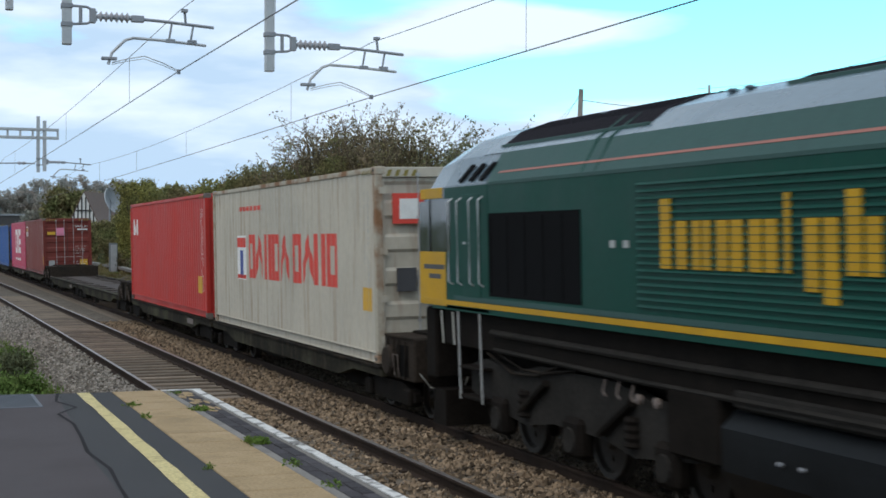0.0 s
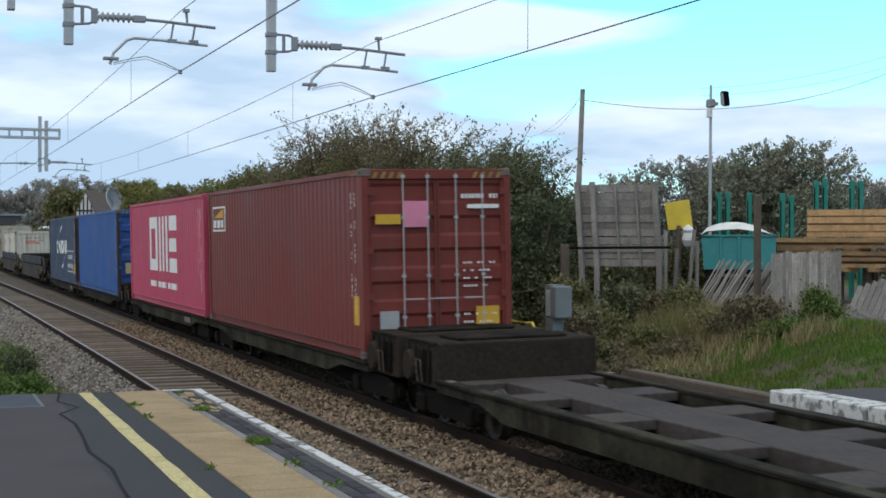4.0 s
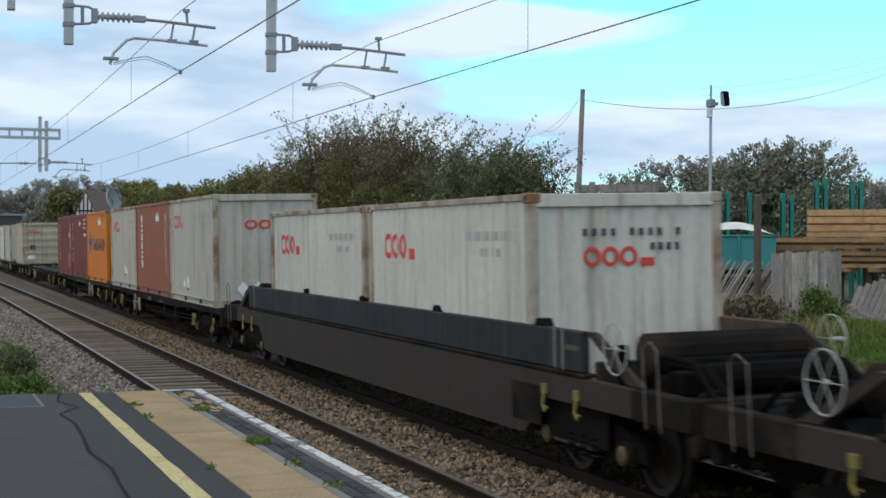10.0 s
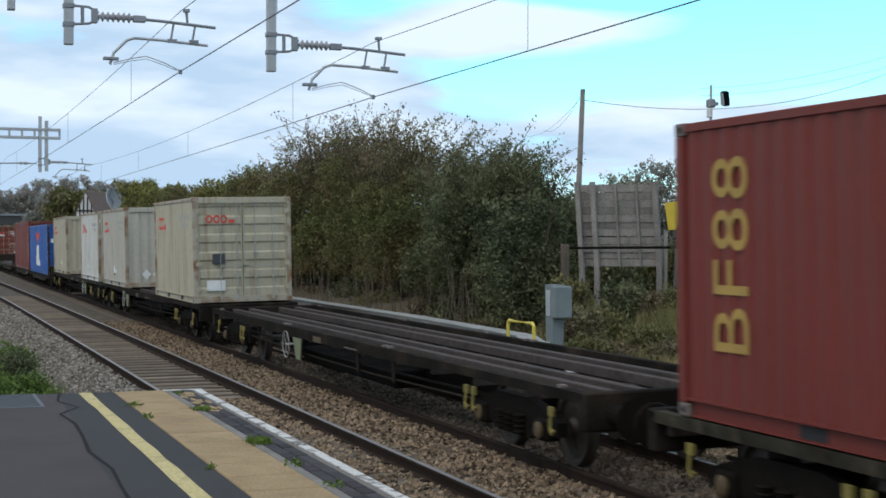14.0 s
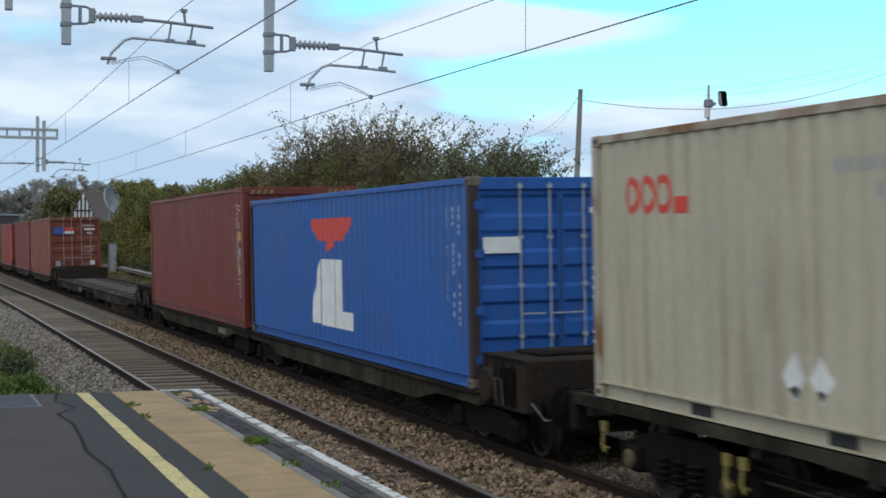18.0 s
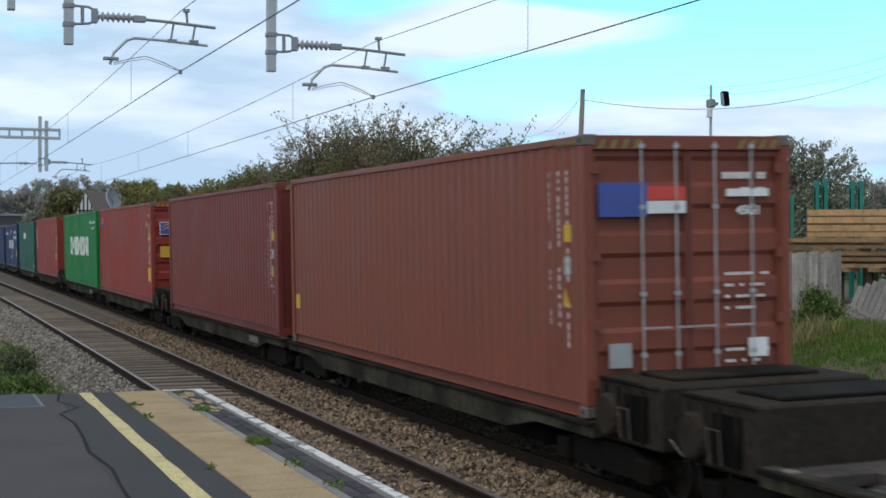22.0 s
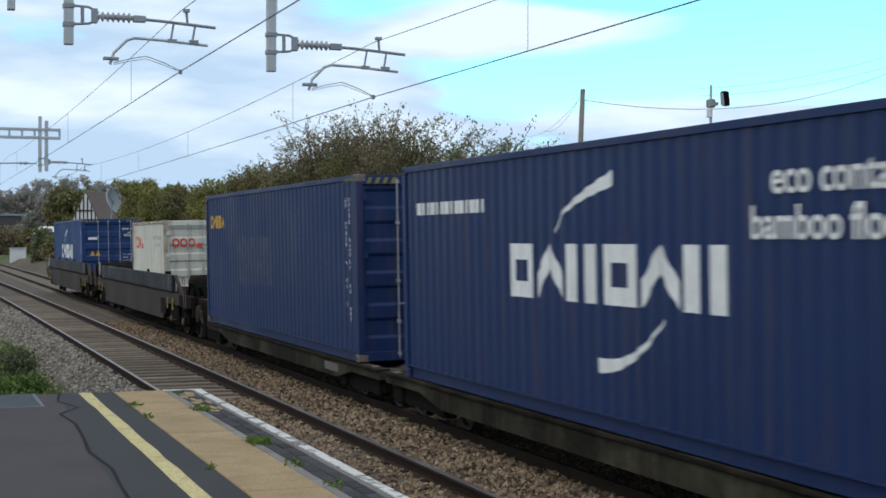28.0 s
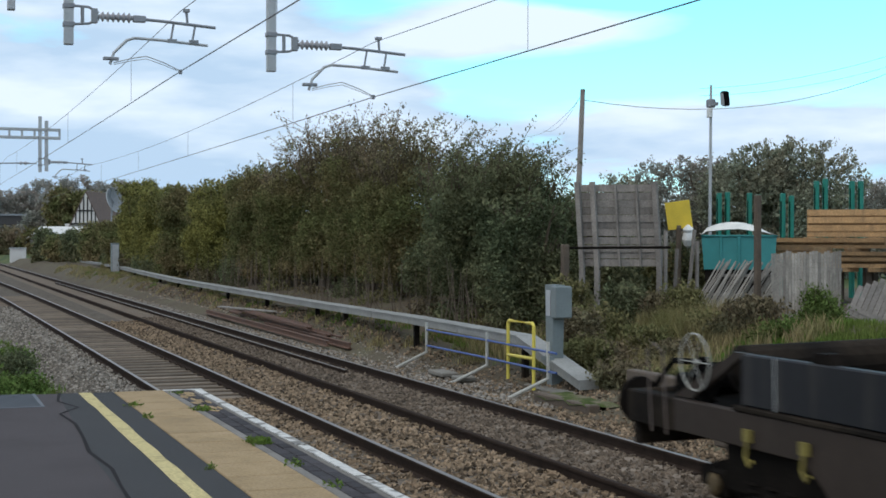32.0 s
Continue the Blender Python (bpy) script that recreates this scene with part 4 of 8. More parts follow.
def crossing_rail():
    root = thing("handrail", "blue handrail on bent white posts beside the track", "handrail")
    y = 10.4
    for x in (-29.58, -26.07, -23.2):
        part("post", MB().tube([(x, y, .76), (x, y, .12), (x - .35, y - .55, -.22), (x - .45, y - .75, -.30)], .035, 8), M["pale_fit"], root)
    for z in (.60, .26):
        part("rail", MB().tube([(-29.58, y, z), (-26.07, y, z), (-22.85, y, z - .02)], .022, 7), M["blue_rail"], root)
    g = thing("safety_gate", "small yellow tubular hoop beside the handrail", "barrier")
    yy = 10.42
    part("hoop", MB().tube([(-25.06, yy, -.05), (-25.06, yy, 1.0), (-25.0, yy, 1.04), (-23.93, yy, 1.04), (-23.87, yy, 1.0), (-23.87, yy, -.15)], .034, 8), M["yellow_rail"], g)
    part("crossbar", MB().tube([(-25.06, yy, .40), (-23.87, yy, .41)], .03, 8), M["yellow_rail"], g)
    c = thing("signal_cabinet", "grey lineside post cabinet with side box on a concrete pad", "cabinet")
    part("column", MB().prism([(-24.36, -.15), (-24.16, -.15), (-24.08, 1.72), (-24.46, 1.72)], "y", 10.9, 11.12), M["cabinet"], c)
    part("side_box", MB().box(-24.13, -23.92, 10.86, 11.2, 1.12, 1.70, .02), M["cabinet"], c)
    part("door", MB().box(-24.39, -24.20, 10.885, 10.9, 1.15, 1.62, .006), M["galv"], c)
    part("step_plate", MB().box(-24.4, -24.05, 10.8, 10.9, .35, .42), M["cabinet"], c)
    part("pad", MB().box(-24.8, -22.9, 10.6, 11.3, -.32, -.12, .03), M["concrete"], c)
    e = thing("sleeper_edging", "old dark sleepers on edge with moss on top", "timber")
    for k in range(2):
        part("old_sleeper", MB().box(-23.2 + k * .1, -20.9, 10.05 + k * .03, 10.25 + k * .03, -.50 + k * .21, -.30 + k * .21, .02), M["pole_wood"], e)
    moss = MB()
    for i in range(15):
        for j in range(6):
            x, y = -23.0 + i * .145, 10.06 + j * .13
            moss.v.append((x, y, -.085 + .05 * noise.noise((x * 3, y * 3, 1)) + .03 * noise.noise((x * 11, y * 11, 4)) - (.05 if j in (0, 5) or i in (0, 14) else 0)))
    moss.f = [(i * 6 + j, i * 6 + j + 1, (i + 1) * 6 + j + 1, (i + 1) * 6 + j) for i in range(14) for j in range(5)]
    part("moss_top", moss, M["moss"], e, "green moss over gravel", smooth=True)
    for x, w in ((-27.8, .9), (-26.6, .5)):
        s = thing("concrete_slab", "flat concrete slab lying in the cess", "slab")
        part("slab_body", MB().box(x - w / 2, x + w / 2, 9.95, 10.3, -.22, -.13, .02), M["concrete"], s)
    sec = rail_section()
    for x0, y0, x1, y1, z, flip in ((-52.5, 10.0, -35.2, 9.75, .13, 0), (-51.0, 10.5, -37.2, 10.25, .13, 1), (-47.0, 10.9, -36.4, 10.45, .15, 0), (-49.0, 10.35, -38.2, 10.0, .28, 1), (-44.0, 10.2, -34.4, 10.1, .12, 0)):
        s = thing("scrap_rail", "rusty scrap rail lying on the ground", "rail", group="scrap rails")
        ln = math.hypot(x1 - x0, y1 - y0)
        part("rail_bar", MB().prism(sec, "x", 0, ln), M["rust_heap"], s, at=pose(x0, y0, z - .12, 90 * flip, 0, math.degrees(math.atan2(y1 - y0, x1 - x0))))
    p = thing("scrap_plank", "pale weathered plank thrown across rusty rails", "plank")
    part("plank_body", MB().box(0, 7.2, -.11, .11, 0, .05, .008), M["paling"], p, at=pose(-49.5, 9.9, .21, 0, 0, 14))


crossing_rail()


# ------------------------------------------------------------------ timber yard
def board_panel(root, a, b, z0, z1, n, horizontal, material, name="board", jitter=.01, thick=.02, lean=0.0):
    """Boards between two plan points."""
    a, b = Vector((*a, 0)), Vector((*b, 0))
    d = b - a
    nrm = Vector((-d.y, d.x, 0)).normalized()
    for i in range(n):
        j = random.uniform(-jitter, jitter)
        if horizontal:
            za, zb = z0 + (z1 - z0) * i / n, z0 + (z1 - z0) * (i + .94) / n
            shift = -d.normalized() * lean * (za - z0)
            c = [a + shift, b + shift * (.9 + .3 * random.random())]
            q = [(c[0] + nrm * (j - thick)), (c[1] + nrm * (j - thick)), (c[1] + nrm * (j + thick)), (c[0] + nrm * (j + thick))]
            mb = MB().prism([(v.x, v.y) for v in q], "z", za + j, zb + j)
        else:
            p, r = a + d * (i / n), a + d * ((i + .93) / n)
            q = [p + nrm * (j - thick), r + nrm * (j - thick), r + nrm * (j + thick), p + nrm * (j + thick)]
            mb = MB().prism([(v.x, v.y) for v in q], "z", z0 + random.uniform(-.02, .02), z1 + random.uniform(-.04, .04))
        part(name, mb, material, root)


def yard():
    random.seed(12)
    # grey slatted panel on posts
    f = thing("timber_hoarding", "weathered grey timber fence panel leaning on posts", "fence panel")
    a, b = polar(25.36, 33.0), polar(28.6, 33.0)
    board_panel(f, a, b, 1.95, 3.80, 11, True, M["old_wood"], jitter=.022, lean=.06)
    for t in (.06, .24, .98):
        p = Vector(a).lerp(Vector(b), t) + Vector((.10, -.10))
        q = p - (Vector(b) - Vector(a)).normalized() * .12
        part("post", MB().tube([(p.x, p.y, .8), (p.x, p.y, 1.95), (q.x, q.y, 3.84)], .075, 4), M["old_wood"], f)
    for t in (.5, .75):
        p = Vector(a).lerp(Vector(b), t) + Vector((.06, -.06))
        q = p - (Vector(b) - Vector(a)).normalized() * .11
        part("batten", MB().tube([(p.x, p.y, 1.95), (q.x, q.y, 3.78)], .035, 4), M["old_wood"], f)
    r = thing("pipe_rail", "dark pipe rail with a timber post stump", "rail")
    a, b = polar(24.8, 32.2), polar(28.9, 32.2)
    part("pipe", MB().tube([(*a, 2.36), (*b, 2.38)], .03, 7), M["bogie"], r)
    part("stump", MB().box(a[0] - .08, a[0] + .08, a[1] - .08, a[1] + .08, .6, 2.44, .02), M["pole_wood"], r)
    # telegraph pole
    p = thing("telegraph_pole", "brown timber telegraph pole", "pole")
    x, y = polar(25.48, 45.0)
    part("shaft", MB().tube([(x - .25, y - .16, .8), (x, y, 7.18)], [.10, .075], 10), M["old_wood"], p)
    part("step_iron", MB().tube([(x - .1, y, 5.2), (x + .15, y, 5.2)], .012, 5), M["galv_dark"], p)
    x2, y2 = polar(23.0, 70.0)
    w = thing("telephone_wire", "thin sagging telephone wires", "wire")
    xe, ye = polar(37.6, 60.0)
    part("wire_strand", MB().tube(sag((x, y, 6.85), (xe, ye, 9.4), .85, 14), .010, 4), M["wire"], w)
    part("wire_strand", MB().tube(sag((x, y, 7.0), (x2, y2, 7.6), .5, 10), .006, 4), M["wire"], w)
    part("wire_strand", MB().tube(sag((x, y, 7.1), (x2 - 4, y2 + 3, 8.2), .5, 10), .006, 4), M["wire"], w)
    xf, yf = polar(38.5, 66.0)
    part("wire_strand", MB().tube(sag((*polar(30.0, 62.0), 8.9), (xf, yf, 11.1), .4, 12), .006, 4), M["wire"], w)
    part("wire_strand", MB().tube(sag((*polar(30.0, 62.0), 8.6), (xf, yf, 10.6), .4, 12), .006, 4), M["wire"], w)
    # floodlight post
    l = thing("floodlight_post", "slender grey post with a floodlight", "lamp post")
    x, y = polar(30.42, 38.0)
    part("post", MB().tube([(x - .05, y, .9), (x, y, 6.52)], [.05, .035], 8), M["galv"], l)
    part("bracket", MB().box(x - .16, x + .28, y - .05, y + .05, 5.98, 6.06).box(x - .12, x + .1, y - .09, y + .09, 5.94, 6.16, .03), M["galv_dark"], l)
    lamp = MB().box(-.16, .16, -.07, .07, -.19, .19, .03)
    lp = part("lamp_head", lamp, M["loco_black"], l, "black floodlight head", at=pose(x + .36, y + .20, 6.15, 8, 8, -12))
    part("lens", MB().box(-.12, .12, -.085, -.072, -.15, .15), M["galv"], lp)
    part("control_box", MB().box(x - .02, x + .16, y - .12, y - .04, 5.68, 5.92, .01), M["white_bag"], l)
    # yellow board and bag
    s = thing("yellow_board", "faded yellow warning board on a rough post", "sign")
    x, y = polar(29.2, 36.0)
    m = MB().box(-.30, .30, -.015, .015, -.34, .34, .01)
    part("board", m, M["yellow_sign"], s, at=pose(x, y, 3.15, 0, -8, 61))
    part("stake", MB().box(x - .05, x + .05, y - .05, y + .05, .9, 2.9, .01), M["pole_wood"], s)
    g = thing("plastic_bag", "white plastic bag caught on the stake", "bag")
    mb = MB().lathe([(.03, -.28), (.12, -.2), (.16, -.05), (.11, .12), (.13, .2), (.03, .3)], (0, 0, 0), "z", 9)
    part("bag_skin", mb, M["white_bag"], g, at=pose(x + .12, y + .2, 2.62, 8, 12, 0))
    for i, bb in enumerate((28.3, 28.7, 29.0, 29.5, 29.9)):
        st = thing("fence_stake", "rough leaning fence stake", "stake", group="rough stakes")
        x, y = polar(bb, 34.0)
        part("stake_shaft", MB().tube([(x, y, .8), (x + random.uniform(-.2, .2), y + .1, 2.3 + random.uniform(0, .5))], .05, 6), M["old_wood"], st)
    # teal skip with pale cover
    k = thing("teal_skip", "teal plastic skip with a pale sheeted heap", "skip")
    a, b = polar(30.1, 36.0), polar(32.9, 36.0)
    mb = MB().prism([(-.82, 0), (.82, 0), (.88, .80), (-.88, .80)], "y", -.6, .6)
    ang = math.degrees(math.atan2(b[1] - a[1], b[0] - a[0]))
    mid = pose((a[0] + b[0]) / 2, (a[1] + b[1]) / 2, 1.84, 0, 0, ang)
    k.matrix_basis = mid
    part("bin", mb, M["teal"], k)
    part("rim", MB().box(-.90, .90, -.64, .64, .78, .83, .015), M["teal"], k)
    for x in (-.42, .0, .42):
        part("bin_rib", MB().box(x - .03, x + .03, -.645, -.60, .05, .78, .01), M["teal"], k)
    part("skid", MB().box(-.8, .8, -.5, -.4, -.95, .0).box(-.8, .8, .4, .5, -.95, .0), M["chassis"], k)
    top = MB()
    n = 12
    for i in range(n + 1):
        for j in range(6):
            u, v = i / n, j / 5
            top.v.append((-.91 + 1.82 * u, -.66 + 1.32 * v, .85 + .30 * math.sin(math.pi * min(1, u * 1.15)) ** .6 * math.sin(math.pi * (.12 + .76 * v)) + .03 * noise.noise((u * 7, v * 5, 3)) if 0 < i < n else .82))
    top.f = [(i * 6 + j, (i + 1) * 6 + j, (i + 1) * 6 + j + 1, i * 6 + j + 1) for i in range(n) for j in range(5)]
    part("sheet", top, M["tarp"], k, "pale crumpled cover sheet", smooth=True)
    # dark gate post
    d = thing("gate_post", "dark timber gate post", "post")
    x, y = polar(32.2, 30.0)
    part("post_shaft", MB().box(x - .06, x + .06, y - .06, y + .06, .6, 3.45, .015), M["pole_wood"], d)
    # green steel uprights
    for bb, z0, z1, r in ((30.9, 2.0, 3.85, 40), (32.05, 2.0, 3.80, 40), (33.3, 2.0, 3.78, 40), (34.55, 2.4, 4.15, 40), (35.85, 2.4, 4.12, 40)):
        for e in (-.16, .16):
            q = thing("steel_upright", "green painted steel rack upright", "post", group="green rack uprights")
            x, y = polar(bb + e, r)
            part("upright_bar", MB().box(x - .07, x + .07, y - .05, y + .05, .9, z1 + random.uniform(-.05, .05), .012), M["teal_paint"], q)
            part("upright_slot", MB().box(x - .02, x + .02, y - .058, y - .048, z0 + .3, z1 - .2), M["bogie"], q)
    # timber stacks
    for (b0, b1, z0, z1, r, rows) in ((34.05, 37.6, 2.62, 3.28, 38.0, 4), (32.75, 36.9, 2.36, 2.62, 37.0, 3), (34.1, 37.6, 1.9, 2.28, 36.5, 4), (32.9, 34.3, 2.2, 2.40, 36, 2)):
        t = thing("timber_stack", "stack of pale sawn timber on bearers", "timber stack", group="timber stacks")
        a, b = polar(b0, r), polar(b1, r)
        board_panel(t, a, b, z0, z1, rows, True, M["new_wood"], "plank", .05, .09)
        for u in (.08, .4, .75):
            p = Vector(a).lerp(Vector(b), u)
            part("bearer", MB().box(p.x - .08, p.x + .08, p.y - .3, p.y + .3, z0 - .12, z0 - .005, .01), M["new_wood"], t)
        part("core", MB().prism([a, b, (b[0] - .4, b[1] + .8), (a[0] - .4, a[1] + .8)], "z", z0 + .01, z1 - .02), M["new_wood"], t)
        for u in (.12, .55, .85):
            p = Vector(a).lerp(Vector(b), u) + Vector((-.15, .3))
            part("trestle", MB().box(p.x - .07, p.x + .07, p.y - .07, p.y + .07, .9, z0 - .12), M["pole_wood"], t)
    # upright grey boards and fallen panels
    f = thing("board_fence", "grey upright board fence, weathered and stained", "fence")
    a, b = polar(32.72, 29.6), polar(35.32, 29.6)
    board_panel(f, a, b, .85, 2.30, 24, False, M["paling"])
    for z in (1.15, 1.95):
        a2, b2 = Vector(a) + Vector((-.05, .06)), Vector(b) + Vector((-.05, .06))
        part("fence_rail", MB().tube([(*a2, z), (*b2, z)], .04, 5), M["old_wood"], f)
    f = thing("fallen_hoarding", "grey board panel fallen at a slant", "fence panel")
    a = polar(35.5, 29.2)
    for i in range(7):
        x0 = i * .11
        part("board", MB().box(x0, x0 + .10, -.015, .015, 0, .62 + .10 * min(i, 3), .004), M["old_wood"], f, at=pose(a[0], a[1], 1.12, -12, 24, 60))
    part("board", MB().box(-.05, .85, -.03, -.016, .1, .2), M["old_wood"], f, at=pose(a[0], a[1], 1.12, -12, 24, 60))
    f = thing("slat_panel", "fallen panel of thin grey palings leaning over", "fence panel")
    for i in range(40):
        x, y = polar(29.75 + i * .065, 31.0 + random.uniform(-.05, .05))
        part("paling", MB().box(-.0155, .0155, -.008, .008, 0, random.uniform(1.05, 1.2), .003), M["paling"], f, at=pose(x, y, 1.12, random.uniform(-4, 4), random.uniform(27, 34), 60))
    for z in (.35, .85):
        a, b = polar(29.9, 31.05), polar(32.5, 31.05)
        part("panel_rail", MB().tube([(a[0] + z * .25, a[1] + z * .5, 1.12 + z * .8), (b[0] + z * .25, b[1] + z * .5, 1.12 + z * .8)], .03, 5), M["old_wood"], f)


yard()


# ------------------------------------------------------------------ far end of the view
def far_end():
    h = thing("lineside_house", "white timbered gable house with brown roof", "house")
    X, Y = -150.0, 17.1
    part("wall", MB().box(X - 9, X, 14.2, 19.4, .2, 4.1), M["white_wall"], h)
    part("gable", _gable(X), M["white_wall"], h)
    part("roof", _gable_roof(X), M["roof_tile"], h)
    for y in (15.4, 15.8, 16.2, 16.6, 17.0, 17.4):
        z = 4.1 + (7.2 - 4.1) * (1 - abs(y - 16.4) / 1.55)
        part("beam", MB().box(X + .2, X + .28, y - .06, y + .06, 4.1, max(4.3, z)), M["black_beam"], h)
    part("beam", MB().box(X + .2, X + .3, 14.9, 17.9, 4.02, 4.2).box(X + .2, X + .29, 15.6, 17.2, 5.35, 5.5), M["black_beam"], h)
    part("lean_to", MB().prism([(X + .3, .3), (X + 1.8, .3), (X + 1.8, 3.0), (X + .3, 3.6)], "y", 11.9, 16.8), M["white_wall"], h)
    part("lean_to_roof", MB().prism([(X + .2, 3.66), (X + 2.1, 2.95), (X + 2.1, 3.12), (X + .2, 3.84)], "y", 11.7, 17.0), M["white_wall"], h)
    h.matrix_basis = pose(X, 16.4, 0) @ pose(0, 0, 0, 0, 0, -24) @ pose(-X, -16.4, 0)
    d = thing("satellite_dish", "large grey mesh satellite dish on a pole", "satellite dish")
    mb = MB()
    n, m = 5, 18
    for i in range(n + 1):
        r = 1.05 * i / n
        for j in range(m):
            a = 2 * math.pi * j / m
            mb.v.append((.35 * (r / 1.05) ** 2, r * .85 * math.cos(a), r * math.sin(a)))
    mb.f = [(i * m + j, i * m + (j + 1) % m, (i + 1) * m + (j + 1) % m, (i + 1) * m + j) for i in range(n) for j in range(m)]
    part("reflector", mb, M["dish"], d, at=pose(-118, 14.9, 5.6, 12, -15, 38), smooth=True)
    rim = MB()
    rim.tube([(.35, .85 * 1.05 * math.cos(k * .349), 1.05 * math.sin(k * .349)) for k in range(19)], .035, 6)
    part("rim", rim, M["galv"], d, at=pose(-118, 14.9, 5.6, 12, -15, 38))
    for k in range(12):
        a = k * math.pi / 6
        part("rib", MB().tube([(.015 + .35 * t * t, .85 * 1.05 * t * math.cos(a), 1.05 * t * math.sin(a)) for t in (0, .35, .7, 1)], .018, 5), M["galv_dark"], d, at=pose(-118, 14.9, 5.6, 12, -15, 38))
    part("mount", MB().tube([(-118.1, 14.9, .3), (-118.1, 14.9, 5.4)], .08, 8), M["galv_dark"], d)
    part("feed_arm", MB().tube([(-117.9, 14.9, 4.7), (-117.0, 14.8, 5.7)], .03, 6), M["galv_dark"], d)
    b = thing("road_bridge", "dark steel road bridge across the line in the distance", "bridge")
    part("girder", MB().box(-232, -228, -30, 24, 4.7, 6.1, .05), M["bridge"], b)
    part("parapet", MB().box(-228.0, -227.8, -30, 24, 6.1, 6.35), M["galv_dark"], b)
    part("abutment", MB().box(-234, -226, 24, 34, -1, 6.2), M["brick_setts"], b)
    part("abutment", MB().box(-234, -226, -14, -8, -1, 4.7), M["brick_setts"], b)
    c = thing("location_cabinet", "tall grey lineside cabinet", "cabinet")
    part("cabinet_body", MB().box(-96.5, -96.0, 12.1, 12.6, .1, 2.3, .02), M["cabinet"], c)
    part("cabinet_door", MB().box(-96.0, -95.98, 12.15, 12.55, .3, 2.2), M["galv"], c)
    c = thing("location_cabinet", "low white lineside equipment box", "cabinet")
    part("cabinet_body", MB().box(-170, -169.0, 10.2, 11.9, -.1, 1.5, .03), M["white_wall"], c)
    part("cabinet_lid", MB().box(-170.1, -168.9, 10.1, 12.0, 1.5, 1.6, .02), M["galv"], c)


def _gable(X):
    return MB().quad((X + .2, 14.85, 4.1), (X + .2, 17.95, 4.1), (X + .2, 16.4, 7.3)).quad((X + .0, 14.85, 4.1), (X + .0, 16.4, 7.3), (X + .0, 17.95, 4.1))


def _gable_roof(X):
    mb = MB()
    for s in (-1, 1):
        mb.quad((X + .24, 16.4, 7.42), (X - 9, 16.4, 7.42), (X - 9, 16.4 + s * 1.75, 3.8), (X + .24, 16.4 + s * 1.75, 3.8))
        mb.quad((X + .24, 16.4, 7.25), (X - 9, 16.4, 7.25), (X - 9, 16.4 + s * 1.65, 3.75), (X + .24, 16.4 + s * 1.65, 3.75))
        mb.quad((X + .24, 16.4, 7.42), (X + .24, 16.4 + s * 1.75, 3.8), (X + .24, 16.4 + s * 1.65, 3.75), (X + .24, 16.4, 7.25))
    return mb


far_end()


# ------------------------------------------------------------------ vegetation
def leaf_mesh(name, rng, centres, per, spread, size, material, droop=.3):
    """Leaves round many clump centres: folded diamonds with random turn."""
    n = len(centres) * per
    c = np.repeat(centres, per, axis=0) + rng.normal(0, 1, (n, 3)) * spread
    s = size * (.6 + .8 * rng.random(n))[:, None]
    d = rng.normal(0, 1, (n, 3))
    d[:, 2] -= droop
    d /= np.linalg.norm(d, axis=1)[:, None]
    e = np.cross(d, rng.normal(0, 1, (n, 3)))
    e /= np.linalg.norm(e, axis=1)[:, None] + 1e-9
    nn = np.cross(d, e)
    V = np.stack([c - d * s, c + e * s * .42 + nn * s * .12, c + d * s, c - e * s * .42 + nn * s * .12], 1).reshape(-1, 3)
    me = bpy.data.meshes.new(name)
    me.vertices.add(4 * n)
    me.vertices.foreach_set("co", V.ravel())
    me.loops.add(4 * n)
    me.loops.foreach_set("vertex_index", np.arange(4 * n, dtype=np.int32))
    me.polygons.add(n)
    me.polygons.foreach_set("loop_start", np.arange(0, 4 * n, 4, dtype=np.int32))
    me.update(calc_edges=True)
    me.materials.append(material)
    return me


